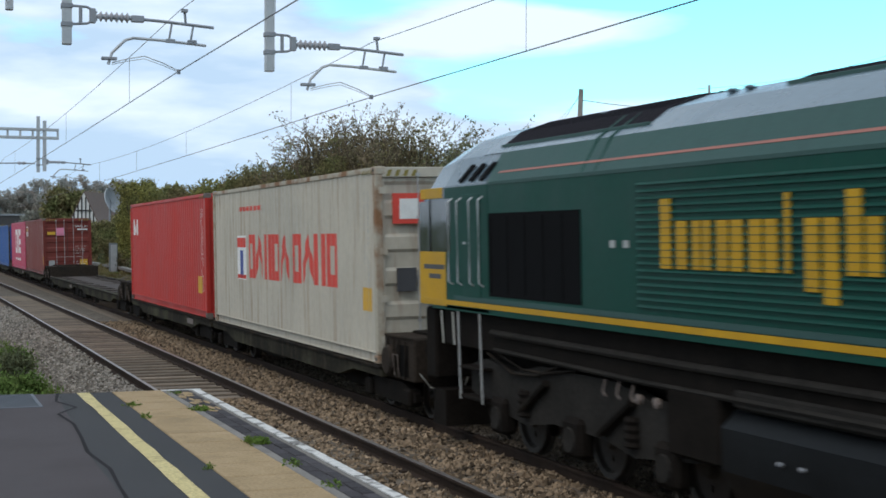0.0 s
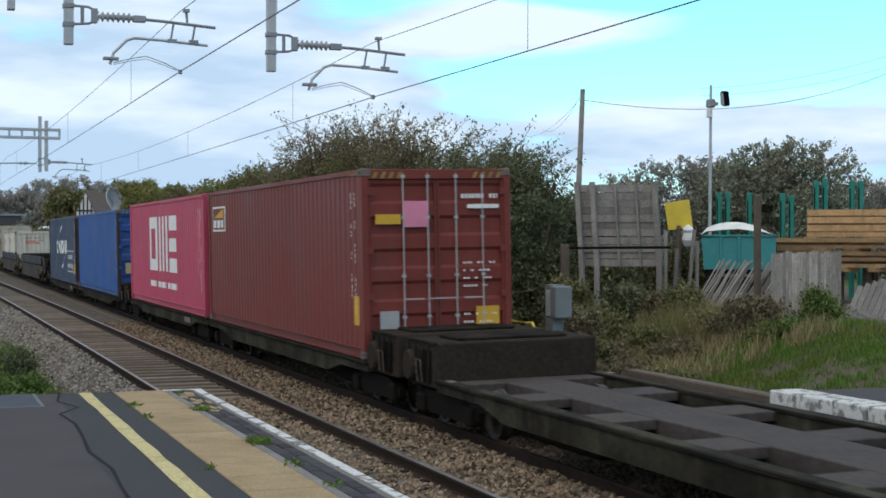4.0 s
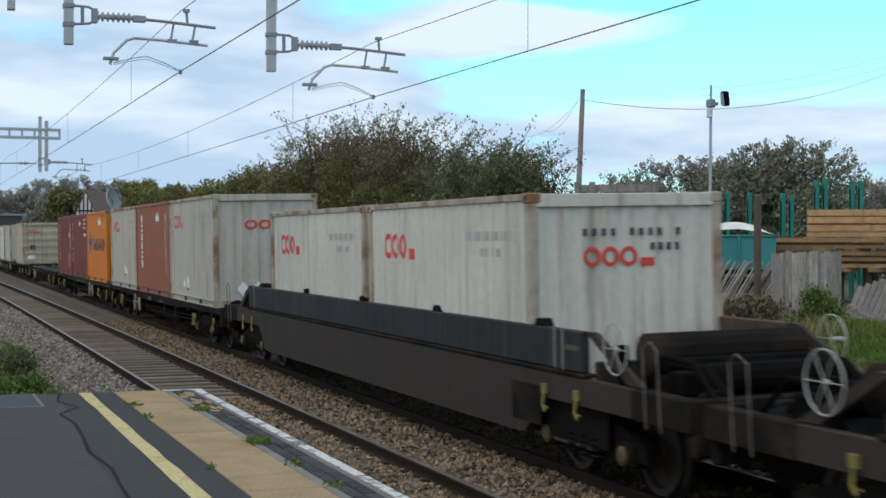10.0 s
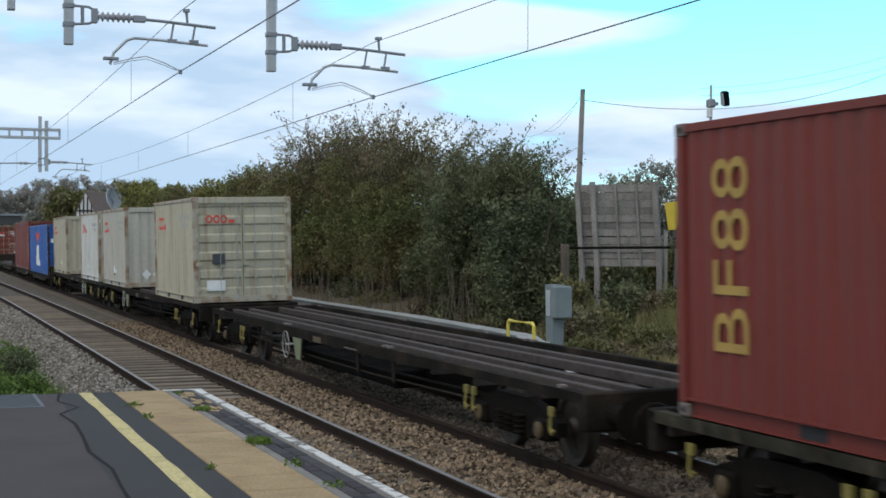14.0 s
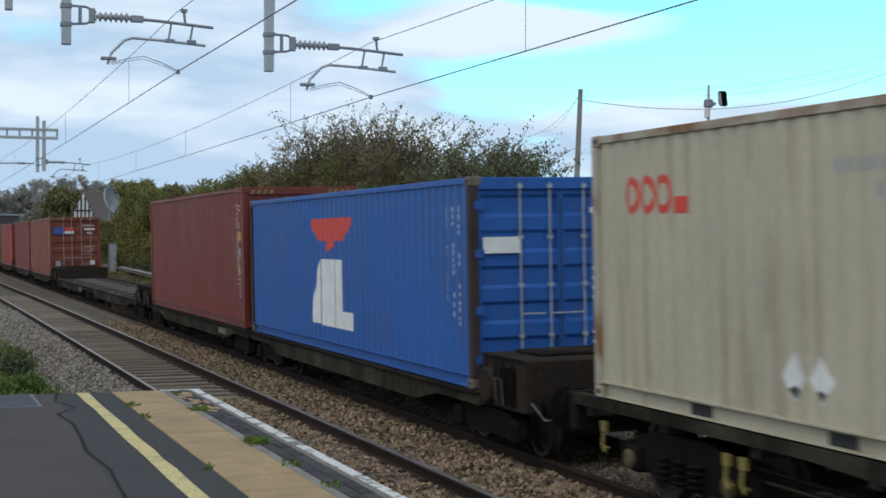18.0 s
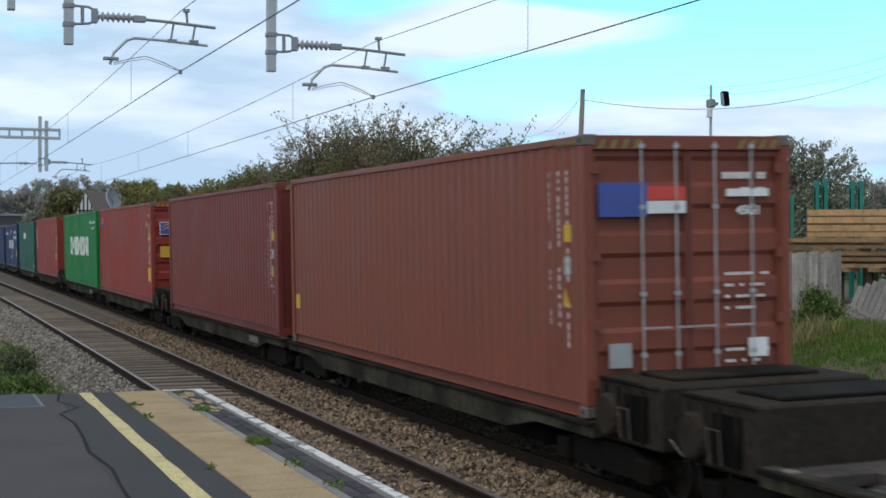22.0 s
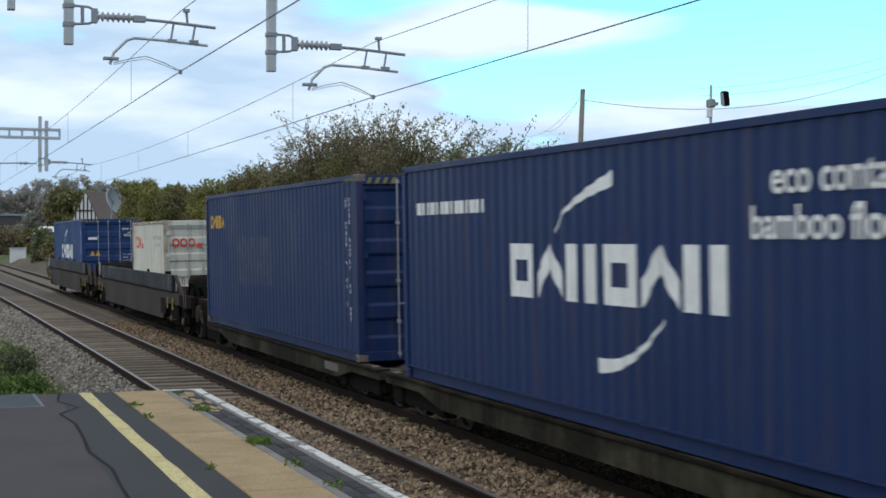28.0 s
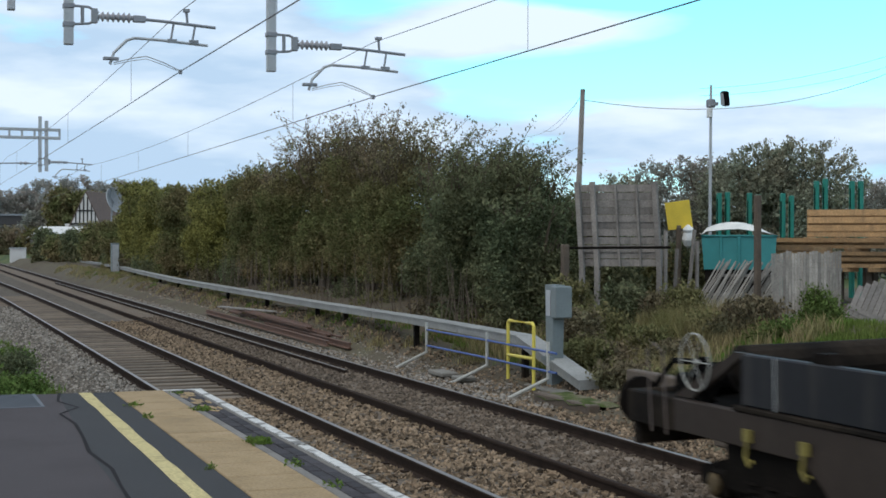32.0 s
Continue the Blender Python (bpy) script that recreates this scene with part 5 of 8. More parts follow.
def shrub(x, y, top, w, depth, seed, material, leaf=.075, clumps=420, per=22, name="shrub", label="", category="shrub", sprays=0, base=None, group="lineside shrubs", lowest=.05, airy=1.0):
    """A many-stemmed bush. airy: share of its height that is dense; above it only arching leafy wands reach up."""
    rng = np.random.default_rng(seed)
    g = ground_height(x, y) if base is None else base
    h = top - g
    root = thing(name, label, category, group=group, at=pose(x, y, g - .1))
    # lobes give the crown an uneven outline
    lobes = []
    for i in range(11):
        a = rng.random() * 6.28
        f = .2 + .58 * rng.random()
        lobes.append((np.array([w * .6 * math.cos(a) * rng.random() ** .5, depth * .6 * math.sin(a) * rng.random() ** .5, h * f]), (.26 + .3 * rng.random()) * np.array([w * .75, depth * .75, h * .42])))
    lobes.append((np.array([0, 0, h * .62]), np.array([w * .45, depth * .55, h * .30])))
    for k in (-.55, 0, .55):
        lobes.append((np.array([w * k, 0, h * .2]), np.array([w * .42, depth * .5, h * .2])))
    pts = []
    while len(pts) < clumps:
        c, r = lobes[rng.integers(len(lobes))]
        d = rng.normal(0, 1, 3)
        d /= np.linalg.norm(d)
        p = c + d * r * (.74 + .34 * rng.random())
        if lowest * h < p[2] < h * .98 and (p[2] < airy * h * (.9 + .2 * rng.random()) or rng.random() < .05):
            pts.append(p)
    pts = np.array(pts)
    part("crown", leaf_mesh("crown", rng, pts, per, np.array([.16, .16, .13]) * (leaf / .075) ** .6, leaf, material), material, root)
    for i in range(5):
        tr = MB()
        a = rng.random() * 6.28
        q = Vector((w * .5 * math.cos(a), depth * .5 * math.sin(a), h * (.6 + .3 * rng.random())))
        tr.tube([(q.x * .15, q.y * .15, 0), (q.x * .4, q.y * .4, q.z * .45), (q.x * .8, q.y * .8, q.z * .85), tuple(q)], [.07, .05, .03, .012], 6)
        part("stem", tr, M["bark"], root)
    if sprays:
        tw, sp = MB(), []
        for i in range(sprays):
            a = rng.random() * 6.28
            p = np.array([w * .9 * math.cos(a) * rng.random(), depth * .6 * math.sin(a) * rng.random(), h * ((.72 if airy == 1 else airy - .10) + .12 * rng.random())])
            d = np.array([math.cos(a) * .55 + rng.normal(0, .3), rng.normal(0, .25), .8])
            ln = h * (.10 + .16 * rng.random()) if airy == 1 else h * (1.04 - airy) * (.35 + .85 * rng.random() ** 1.2)
            path, k5 = [], 5 if airy == 1 else 8
            for k in range(k5):
                t = k / (k5 - 1)
                q = p + d * ln * t + np.array([.32 * t * t * math.copysign(1, d[0]) * ln, 0, -.24 * t * t * ln])
                path.append(tuple(q))
                if k > 0:
                    sp += [q + rng.normal(0, .045, 3) for _ in range(2)]
            tw.tube(path, [.014 - .010 * k / (k5 - 1) for k in range(k5)], 4)
        part("twig_spray", tw, M["bark"], root)["kind"] = "stuff"
        thin = M["leaf_brown"] if airy < 1 and material.name.startswith("olive") else material
        part("spray_leaves", leaf_mesh("spray_leaves", rng, np.array(sp), 4 if airy == 1 else 3, .06, leaf * (1.25 if airy == 1 else .95), thin, .3 if airy == 1 else .9), thin, root)
    return root


M["dead_stem"] = mat("dry_grey_brown_stem", (0.13, 0.10, 0.075), 0.9, var=0.3, scale=5)


def vegetation():
    B = "dense autumn bramble and hawthorn thicket, "
    for i, (x, y, top, w, m, cl, sp, tx) in enumerate([
            (-31.0, 13.4, 3.9, .55, "leaf_dark", 260, 8, "dark green"), (-32.7, 13.9, 5.4, 1.05, "leaf_dark", 430, 30, "grey-green"), (-34.9, 13.9, 5.8, 2.0, "leaf_dark", 480, 36, "dark green"),
            (-37.2, 14.0, 5.4, 1.6, "leaf_dark", 480, 30, "dark green"), (-42.6, 14.2, 6.9, 2.6, "leaf_olive", 560, 50, "olive brown"), (-46.8, 14.4, 7.6, 2.8, "leaf_olive", 600, 62, "olive brown"),
            (-51.6, 14.4, 7.7, 3.0, "leaf_olive", 620, 62, "olive brown"), (-56.6, 14.3, 6.8, 3.0, "leaf_olive", 600, 50, "olive"), (-63.5, 14.2, 6.1, 3.6, "leaf_olive", 560, 18, "olive"),
            (-70.5, 14.0, 5.8, 3.9, "leaf_yellow", 560, 14, "yellowing"), (-78.5, 13.9, 5.8, 4.2, "leaf_olive", 560, 12, "olive"), (-87.5, 13.8, 6.2, 4.5, "leaf_yellow", 600, 12, "yellowing"),
            (-97.5, 13.9, 6.9, 4.8, "leaf_yellow", 600, 14, "yellowing"), (-108, 14.4, 4.4, 4.0, "leaf_olive", 480, 8, "olive"), (-120, 15.8, 3.4, 4.0, "leaf_dark", 360, 4, "dark green")]):
        far = min(1.7, max(1.0, -x / 48))
        shrub(x, y, top, w, 1.9, 40 + i, M[m], .050 * far, int(cl * 1.8), 38, label=B + tx, sprays=int(sp * 2.7), airy=(.70 if x > -40 else .64) if -60 < x < -31 else 1.0, lowest=.10)
        # lower skirt in front
        shrub(x - .3, y - .7, (.45 + .12 * top) if x > -60 else (.55 + .2 * top), w * .9, .7, 140 + i, M[("leaf_brown", "leaf_olive", "leaf_dark")[i % 3]], .054 * far, int(cl * (.16 if x > -60 else .4)), 24, label="low bramble growth at the foot of the thicket", base=0.0, lowest=.0)
    # deep interior of the thicket, behind the front row
    for i, x in enumerate((-33.5, -37.5, -41.5, -45.5, -50, -54.5, -59.5, -65, -72)):
        shrub(x, 15.9, 3.9, 2.9, 1.0, 840 + i, M["leaf_dark"], .085, 520, 24, label="shaded inner growth of the thicket", lowest=0.0)
    # dark growth behind the leaning hoarding
    for i, b in enumerate((25.2, 26.3, 27.4, 28.5, 29.6, 30.8)):
        x, y = polar(b, 36.5)
        shrub(x, y, 2.55, .75, .7, 860 + i, M["leaf_olive" if i % 2 else "leaf_dark"], .055, 240, 24, label="dark bramble growth behind the hoarding", lowest=0.0)
    # brambles under and beside the hoarding
    for i, (b, r, top, w, m) in enumerate([(25.0, 31.2, 1.9, .5, "leaf_olive"), (25.9, 30.0, 1.3, .6, "leaf_olive"), (27.0, 31.4, 1.75, .55, "leaf_dark"), (28.2, 31.4, 1.5, .6, "leaf_brown"), (29.4, 31.0, 1.6, .5, "leaf_olive"),
            (26.4, 27.6, .65, .5, "leaf_brown"), (28.0, 28.6, .9, .4, "leaf_olive"), (29.2, 27.6, .7, .5, "leaf_brown"), (30.3, 28.8, 1.15, .4, "leaf_olive"), (31.6, 28.4, 1.45, .4, "leaf_brown"), (32.3, 28.6, 1.5, .35, "leaf_brown"), (33.0, 27.6, 1.05, .4, "leaf_weed"), (27.2, 25.6, .4, .4, "leaf_brown"), (28.9, 24.9, .35, .4, "leaf_olive"), (25.2, 29.0, 1.3, .5, "leaf_brown"), (25.6, 27.4, .8, .5, "leaf_olive")]):
        x, y = polar(b, r)
        shrub(x, y, top, w, .7, 620 + i, M[m], .045, 150, 26, label="brown and green bramble clump on the bank", sprays=10, lowest=0.0)
    # ivy over the board fence
    for i, (b, r, top, w) in enumerate([(34.35, 29.3, 1.85, .16), (34.75, 29.1, 1.55, .26), (34.2, 29.1, 1.25, .22), (35.0, 29.0, 1.35, .22)]):
        x, y = polar(b, r)
        shrub(x, y, top, w, .14, 680 + i, M["leaf_weed"], .04, 70, 22, label="green ivy climbing a board fence", category="ivy", group="ivy on the fence", lowest=0.0)
    # bare stems at the foot of the thicket
    rng = np.random.default_rng(77)
    mb = MB()
    for i in range(120):
        x = -31 - 34 * rng.random() ** 1.3
        y = 12.1 + rng.random() * .7
        z = ground_height(x, y)
        h = .5 + 1.3 * rng.random()
        dx, dy = rng.normal(0, .22), rng.normal(0, .12)
        mb.tube([(x, y, z - .05), (x + dx * .4, y + dy, z + h * .6), (x + dx, y + dy, z + h)], [.012, .009, .005], 4, False)
    st = part("bare_stems", mb, M["dead_stem"])
    tagged(st, "dry bare bramble stems at the foot of the thicket", "stems", kind="stuff")
    for i, (x, y, top, w, m) in enumerate([(-30.5, .8, .95, .9, "leaf_weed"), (-33.5, .9, 1.0, 1.1, "leaf_dark"), (-37, 1.0, 1.1, 1.3, "leaf_weed"), (-27.4, .9, .50, .7, "leaf_weed"), (-24.6, 1.1, .30, .6, "leaf_weed"),
                                           (-26.0, 1.7, .22, .5, "leaf_weed"), (-29.0, 1.7, .40, .6, "leaf_dark"), (-22.5, 1.5, .15, .5, "leaf_weed"), (-41, 1.2, 1.0, 1.3, "leaf_dark"), (-32, 1.9, .30, .6, "leaf_weed")]):
        shrub(x, y, top, w, .55, 560 + i, M[m], .042, 170, 24, label="low leafy weed clump beyond the platform end", base=-.15, lowest=0.0)
    # Trees further off, in leaf colours paled for haze.
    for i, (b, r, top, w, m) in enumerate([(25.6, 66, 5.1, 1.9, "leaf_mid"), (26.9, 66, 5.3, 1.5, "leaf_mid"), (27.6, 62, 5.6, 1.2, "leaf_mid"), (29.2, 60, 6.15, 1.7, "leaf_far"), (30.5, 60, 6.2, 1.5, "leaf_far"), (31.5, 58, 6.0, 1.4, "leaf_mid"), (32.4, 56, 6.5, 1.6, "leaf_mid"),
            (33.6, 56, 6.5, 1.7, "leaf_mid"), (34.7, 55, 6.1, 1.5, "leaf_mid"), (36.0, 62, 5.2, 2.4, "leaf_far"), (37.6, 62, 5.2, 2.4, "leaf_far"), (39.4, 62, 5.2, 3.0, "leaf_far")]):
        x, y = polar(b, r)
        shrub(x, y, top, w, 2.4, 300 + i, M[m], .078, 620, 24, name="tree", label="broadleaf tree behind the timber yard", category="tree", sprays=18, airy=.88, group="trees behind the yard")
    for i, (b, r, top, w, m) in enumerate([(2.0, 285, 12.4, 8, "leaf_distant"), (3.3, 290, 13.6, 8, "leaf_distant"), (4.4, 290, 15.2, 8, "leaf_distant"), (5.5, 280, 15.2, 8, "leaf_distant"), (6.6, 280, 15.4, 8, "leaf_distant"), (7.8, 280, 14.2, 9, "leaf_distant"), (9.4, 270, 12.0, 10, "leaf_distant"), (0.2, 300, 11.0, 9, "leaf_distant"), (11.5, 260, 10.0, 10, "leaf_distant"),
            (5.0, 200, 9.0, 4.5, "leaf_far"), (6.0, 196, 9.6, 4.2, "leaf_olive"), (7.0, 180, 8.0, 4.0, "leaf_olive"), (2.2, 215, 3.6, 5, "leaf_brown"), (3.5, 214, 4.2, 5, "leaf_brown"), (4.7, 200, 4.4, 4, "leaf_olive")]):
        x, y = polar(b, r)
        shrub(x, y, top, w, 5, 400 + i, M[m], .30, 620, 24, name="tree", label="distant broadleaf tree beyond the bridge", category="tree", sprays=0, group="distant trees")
    for i, (x, y, top, w) in enumerate([(-147, 12.1, 3.9, 1.7), (-141, 13.0, 3.2, 2.4), (-134, 13.9, 3.6, 3.0), (-127, 14.6, 4.2, 3.2)]):
        shrub(x, y, top, w, 1.6, 500 + i, M["leaf_dark" if i % 2 == 0 else "leaf_olive"], .16, 260, 18, label="dark shrub beside the house")


vegetation()


def grass_patch(name, label, seed, n, xr, yr, hmin, hmax, material, zf, keep=lambda x, y: True, wide=.012):
    rng = np.random.default_rng(seed)
    V, F = [], []
    k = 0
    tufts = [(rng.uniform(*xr), rng.uniform(*yr)) for _ in range(max(8, n // 40))]
    while k < n:
        tx, ty = tufts[rng.integers(len(tufts))]
        x, y = tx + rng.normal(0, .14), ty + rng.normal(0, .14)
        if not keep(x, y):
            k += 1
            continue
        h = rng.uniform(hmin, hmax)
        a = rng.random() * 6.28
        lean = rng.uniform(.1, .6) * h
        b = rng.random() * 6.28
        dx, dy = wide * math.cos(a), wide * math.sin(a)
        lx, ly = lean * math.cos(b), lean * math.sin(b)
        z = zf(x, y) - .02
        i = len(V)
        V += [(x - dx, y - dy, z), (x + dx, y + dy, z), (x + dx * .7 + lx * .4, y + dy * .7 + ly * .4, z + h * .6), (x - dx * .7 + lx * .4, y - dy * .7 + ly * .4, z + h * .6), (x + lx, y + ly, z + h)]
        F += [(i, i + 1, i + 2, i + 3), (i + 3, i + 2, i + 4)]
        k += 1
    me = bpy.data.meshes.new(name)
    me.from_pydata(V, [], F)
    me.materials.append(material)
    tagged(new(name, me), label, "grass", kind="stuff")


def verge_height(x, y):
    return ground_height(x, y)


grass_patch("bank_grass", "green rough grass on the bank before the timber yard", 61, 42000, (-27.5, -12), (12.0, 16.8), .05, .16, M["grass"], ground_height, lambda x, y: x + y * .9 > -13.5)
grass_patch("dry_grass", "feathery tall dry grass before the fallen palings", 67, 2600, (-26.9, -24.3), (14.0, 15.2), .35, .75, M["straw"], ground_height, wide=.006)
grass_patch("dry_grass", "tall dry straw-coloured grass and weeds on the bank", 62, 14000, (-33, -22), (11.7, 15.6), .12, .42, M["straw"], ground_height, lambda x, y: x < -21.5)
grass_patch("dry_grass", "mixed green weeds on the bank", 66, 11000, (-33, -21), (11.6, 15.6), .05, .18, M["grass"], ground_height)
grass_patch("verge_grass", "patchy grass along the far cess", 63, 9000, (-120, -28), (10.5, 12.6), .06, .26, M["straw"], ground_height)
grass_patch("verge_grass", "green grass at the foot of the thicket", 64, 2500, (-110, -30), (10.9, 12.4), .05, .22, M["grass"], ground_height)
grass_patch("platform_end_grass", "rough green grass beyond the platform end", 65, 9000, (-46, -22), (-1.0, 2.6), .06, .24, M["grass"], ground_height, lambda x, y: y < 2.25 + .2 * math.sin(x * 1.7) + .12 * max(0, x + 31))


def weeds():
    """Small weeds in the joints of the platform and between the rails."""
    for i, (x, y, z, n, s) in enumerate([(-14.6, 2.06, PLAT_Z, 26, .05), (-13.6, 2.04, PLAT_Z, 18, .045), (-14.0, 2.62, PLAT_Z, 34, .06), (-11.6, 2.63, PLAT_Z, 60, .065), (-10.4, 2.63, PLAT_Z, 16, .05),
                                         (-10.4, 2.02, PLAT_Z, 10, .045), (-17.6, 4.4, -.15, 80, .10), (-15.6, 2.66, PLAT_Z, 14, .04), (-9.4, 2.63, PLAT_Z, 12, .05)]):
        rng = np.random.default_rng(700 + i)
        root = thing("weed", "small green weed growing from a joint", "weed", group="platform weeds", at=pose(x, y, z))
        c = rng.normal(0, 1, (n, 3)) * np.array([s * 2.2, s * 1.1, s * .35])
        c[:, 2] = np.abs(c[:, 2])
        part("leaves", leaf_mesh("weed_leaves", rng, c * .6, 6, s * .22, s * .30, M["grass"], -.4), M["grass"], root)


weeds()

# ------------------------------------------------------------------ the train
# Distance run since the clip's start, second by second (metres): it gathers speed slowly.
RUN = [0.0, 14.05, 28.14, 42.26, 56.41, 70.61, 84.87, 99.2, 113.59, 128.06, 142.61, 157.24, 171.95, 186.72, 201.53, 216.37, 231.25, 246.16, 261.09,
       276.06, 291.05, 306.09, 321.19, 336.35, 351.56, 366.87, 382.29, 397.82, 413.47, 429.24, 445.16, 461.23, 477.44]
TRACK_Y, TRACK_Z = 7.668, 0.008
KEY_TIMES = [0, 1 / 30] + list(range(1, 32)) + [32 - 1 / 30, 32]
MOVERS = []      # (thing, distance of its origin behind the camera's abeam point at the start, height, side)
WHEELS = []      # (wheelset, wagon distance + axle distance)


def run_at(t):
    i = min(int(t), 31)
    return RUN[i] + (RUN[i + 1] - RUN[i]) * (t - i)


def train_pose(s, t, z=0.0):
    a = radians(CANT)
    return pose(run_at(t) - s, TRACK_Y - z * math.sin(a), TRACK_Z + z * math.cos(a), CANT)


def moving(ob, s, z=0.0):
    MOVERS.append((ob, s, z))
    return ob


W2 = 1.219
PITCH_C, DEEP = 0.278, 0.019


def corr(x):
    """Depth of the corrugation at x: 0 on the outer land, DEEP in the recess."""
    p = (x / PITCH_C) % 1.0
    if p < 0.26:
        return 0.0
    if p < 0.5:
        return DEEP * (p - 0.26) / 0.24
    if p < 0.76:
        return DEEP
    return DEEP * (1 - (p - 0.76) / 0.24)


def breaks(a, b):
    ks = []
    k = math.floor(a / PITCH_C)
    while k * PITCH_C < b:
        for q in (0, .26, .5, .76):
            x = (k + q) * PITCH_C
            if a < x < b:
                ks.append(x)
        k += 1
    return [a] + ks + [b]


def corr_wall(half, z0, z1, y, sgn):
    """A corrugated sheet from -half to half along x at side y; sgn points outwards."""
    mb = MB()
    xs = breaks(-half, half)
    for x in xs:
        d = y - sgn * corr(x)
        mb.v += [(x, d, z0), (x, d, z1)]
    mb.f = [(2 * i, 2 * i + 2, 2 * i + 3, 2 * i + 1) for i in range(len(xs) - 1)]
    return mb


def paint(mb, bands, y=-W2 + .014, lift=.003):
    """Paint on the near side sheet that follows its corrugation. bands: x0, low0, high0, x1, low1, high1."""
    for x0, l0, h0, x1, l1, h1 in bands:
        if x1 < x0:
            x0, l0, h0, x1, l1, h1 = x1, l1, h1, x0, l0, h0
        xs = breaks(x0, x1)
        b = len(mb.v)
        for x in xs:
            t = (x - x0) / (x1 - x0)
            d = y - lift + corr(x)
            mb.v += [(x, d, l0 + (l1 - l0) * t), (x, d, h0 + (h1 - h0) * t)]
        mb.f += [(b + 2 * i, b + 2 * i + 2, b + 2 * i + 3, b + 2 * i + 1) for i in range(len(xs) - 1)]
    return mb


def lettering(root, name, bands, material, lift=.003):
    """One part a piece."""
    for b in bands:
        part(name, paint(MB(), [b], lift=lift), material, root)


def rect(x0, x1, z0, z1):
    return [(x0, z0, z1, x1, z0, z1)]


def blocks(x0, x1, z0, z1, n, gap=0.25):
    """A row of n solid blocks that stands for a word."""
    w = (x1 - x0) / n
    return [(x0 + i * w, z0, z1, x0 + (i + 1 - gap) * w, z0, z1) for i in range(n)]


def cut_blocks(x0, x1, z0, z1, n, gap=.12):
    """A row of plain shapes that stands for a device: open frames, leaning bars and upright bars in turn."""
    w = (x1 - x0) / n
    out = []
    for i in range(n):
        a, b = x0 + i * w, x0 + (i + 1 - gap) * w
        k = b - a
        if i % 3 == 0:
            out += frame_bands(a, b, z0, z1, min(k * .30, (z1 - z0) * .3))
        elif i % 3 == 1:
            m, hz = (a + b) / 2, (z1 - z0) * .45
            out += [(a, z0, z0 + hz, m - .005, z1 - hz, z1), (m + .005, z1 - hz, z1, b, z0, z0 + hz)]
        else:
            out += rect(a, a + k * .40, z0, z1) + rect(b - k * .40, b, z0, z1)
    return out


def slit_blocks(x0, x1, z0, z1, n, gap=0.2, rows=2, slit=.16):
    """The same, each block cut by level slits."""
    h = (z1 - z0) / rows
    return [q for k in range(rows) for q in blocks(x0, x1, z0 + k * h, z0 + (k + 1 - (slit if k < rows - 1 else 0)) * h, n, gap)]


def frame_bands(x0, x1, z0, z1, w):
    return rect(x0, x0 + w, z0, z1) + rect(x1 - w, x1, z0, z1) + rect(x0 + w, x1 - w, z0, z0 + w) + rect(x0 + w, x1 - w, z1 - w, z1)


def disc_bands(cx, cz, rx, rz, n=8):
    out = []
    for i in range(n):
        a, b = -1 + 2 * i / n, -1 + 2 * (i + 1) / n
        ha, hb = math.sqrt(max(0, 1 - a * a)), math.sqrt(max(0, 1 - b * b))
        out.append((cx + a * rx, cz - ha * rz, cz + ha * rz, cx + b * rx, cz - hb * rz, cz + hb * rz))
    return out


def ring_bands(cx, cz, rx, rz, w, n=12):
    out = []
    for i in range(n):
        a, b = -1 + 2 * i / n, -1 + 2 * (i + 1) / n
        ha, hb = math.sqrt(max(0, 1 - a * a)), math.sqrt(max(0, 1 - b * b))
        k = 1 - w
        ia, ib = math.sqrt(max(0, k * k - a * a)), math.sqrt(max(0, k * k - b * b))
        out.append((cx + a * rx, cz + ia * rz, cz + ha * rz, cx + b * rx, cz + ib * rz, cz + hb * rz))
        out.append((cx + a * rx, cz - ha * rz, cz - ia * rz, cx + b * rx, cz - hb * rz, cz - ib * rz))
    return out


def text_mesh(words, size, material, parent, at, name="lettering", bold=0.0, space=1.0):
    cu = bpy.data.curves.new(name, "FONT")
    cu.body, cu.size, cu.align_x, cu.align_y, cu.extrude, cu.offset = words, size, "CENTER", "CENTER", 0.001, bold
    cu.space_character = space
    tmp = bpy.data.objects.new("tmp", cu)
    scene.collection.objects.link(tmp)
    me = bpy.data.meshes.new_from_object(tmp.evaluated_get(bpy.context.evaluated_depsgraph_get()))
    bpy.data.objects.remove(tmp)
    bpy.data.curves.remove(cu)
    me.name = name
    me.materials.clear()
    me.materials.append(material)
    return part(name, me, None, parent, at=at)


PAINTS = {}


def colour(key):
    cols = dict(cream=(0.445, 0.400, 0.325), red=(0.43, 0.032, 0.024), maroon=(0.168, 0.034, 0.025), brownred=(0.20, 0.042, 0.030), pink=(0.45, 0.058, 0.110),
                blue=(0.024, 0.086, 0.275), slate=(0.035, 0.055, 0.100), white=(0.56, 0.53, 0.455), grey=(0.44, 0.41, 0.345), rust=(0.29, 0.090, 0.045), orange=(0.60, 0.175, 0.012),
                apl=(0.022, 0.10, 0.34), green=(0.003, 0.165, 0.033), dgreen=(0.012, 0.085, 0.060), navy=(0.009, 0.024, 0.084), ochre=(0.20, 0.056, 0.034), navy2=(0.016, 0.046, 0.145),
                clay=(0.25, 0.036, 0.026), whiter=(0.58, 0.565, 0.52), beige=(0.435, 0.388, 0.285))
    if key not in PAINTS:
        pale = key in ("cream", "white", "grey", "whiter", "beige")
        PAINTS[key] = gloss_paint(key + "_container_paint", cols[key], 0.62 if pale else 0.6 if key == "blue" else 0.3, (0.24, 0.16, 0.10) if pale else (0.10, 0.06, 0.05))
    return PAINTS[key]


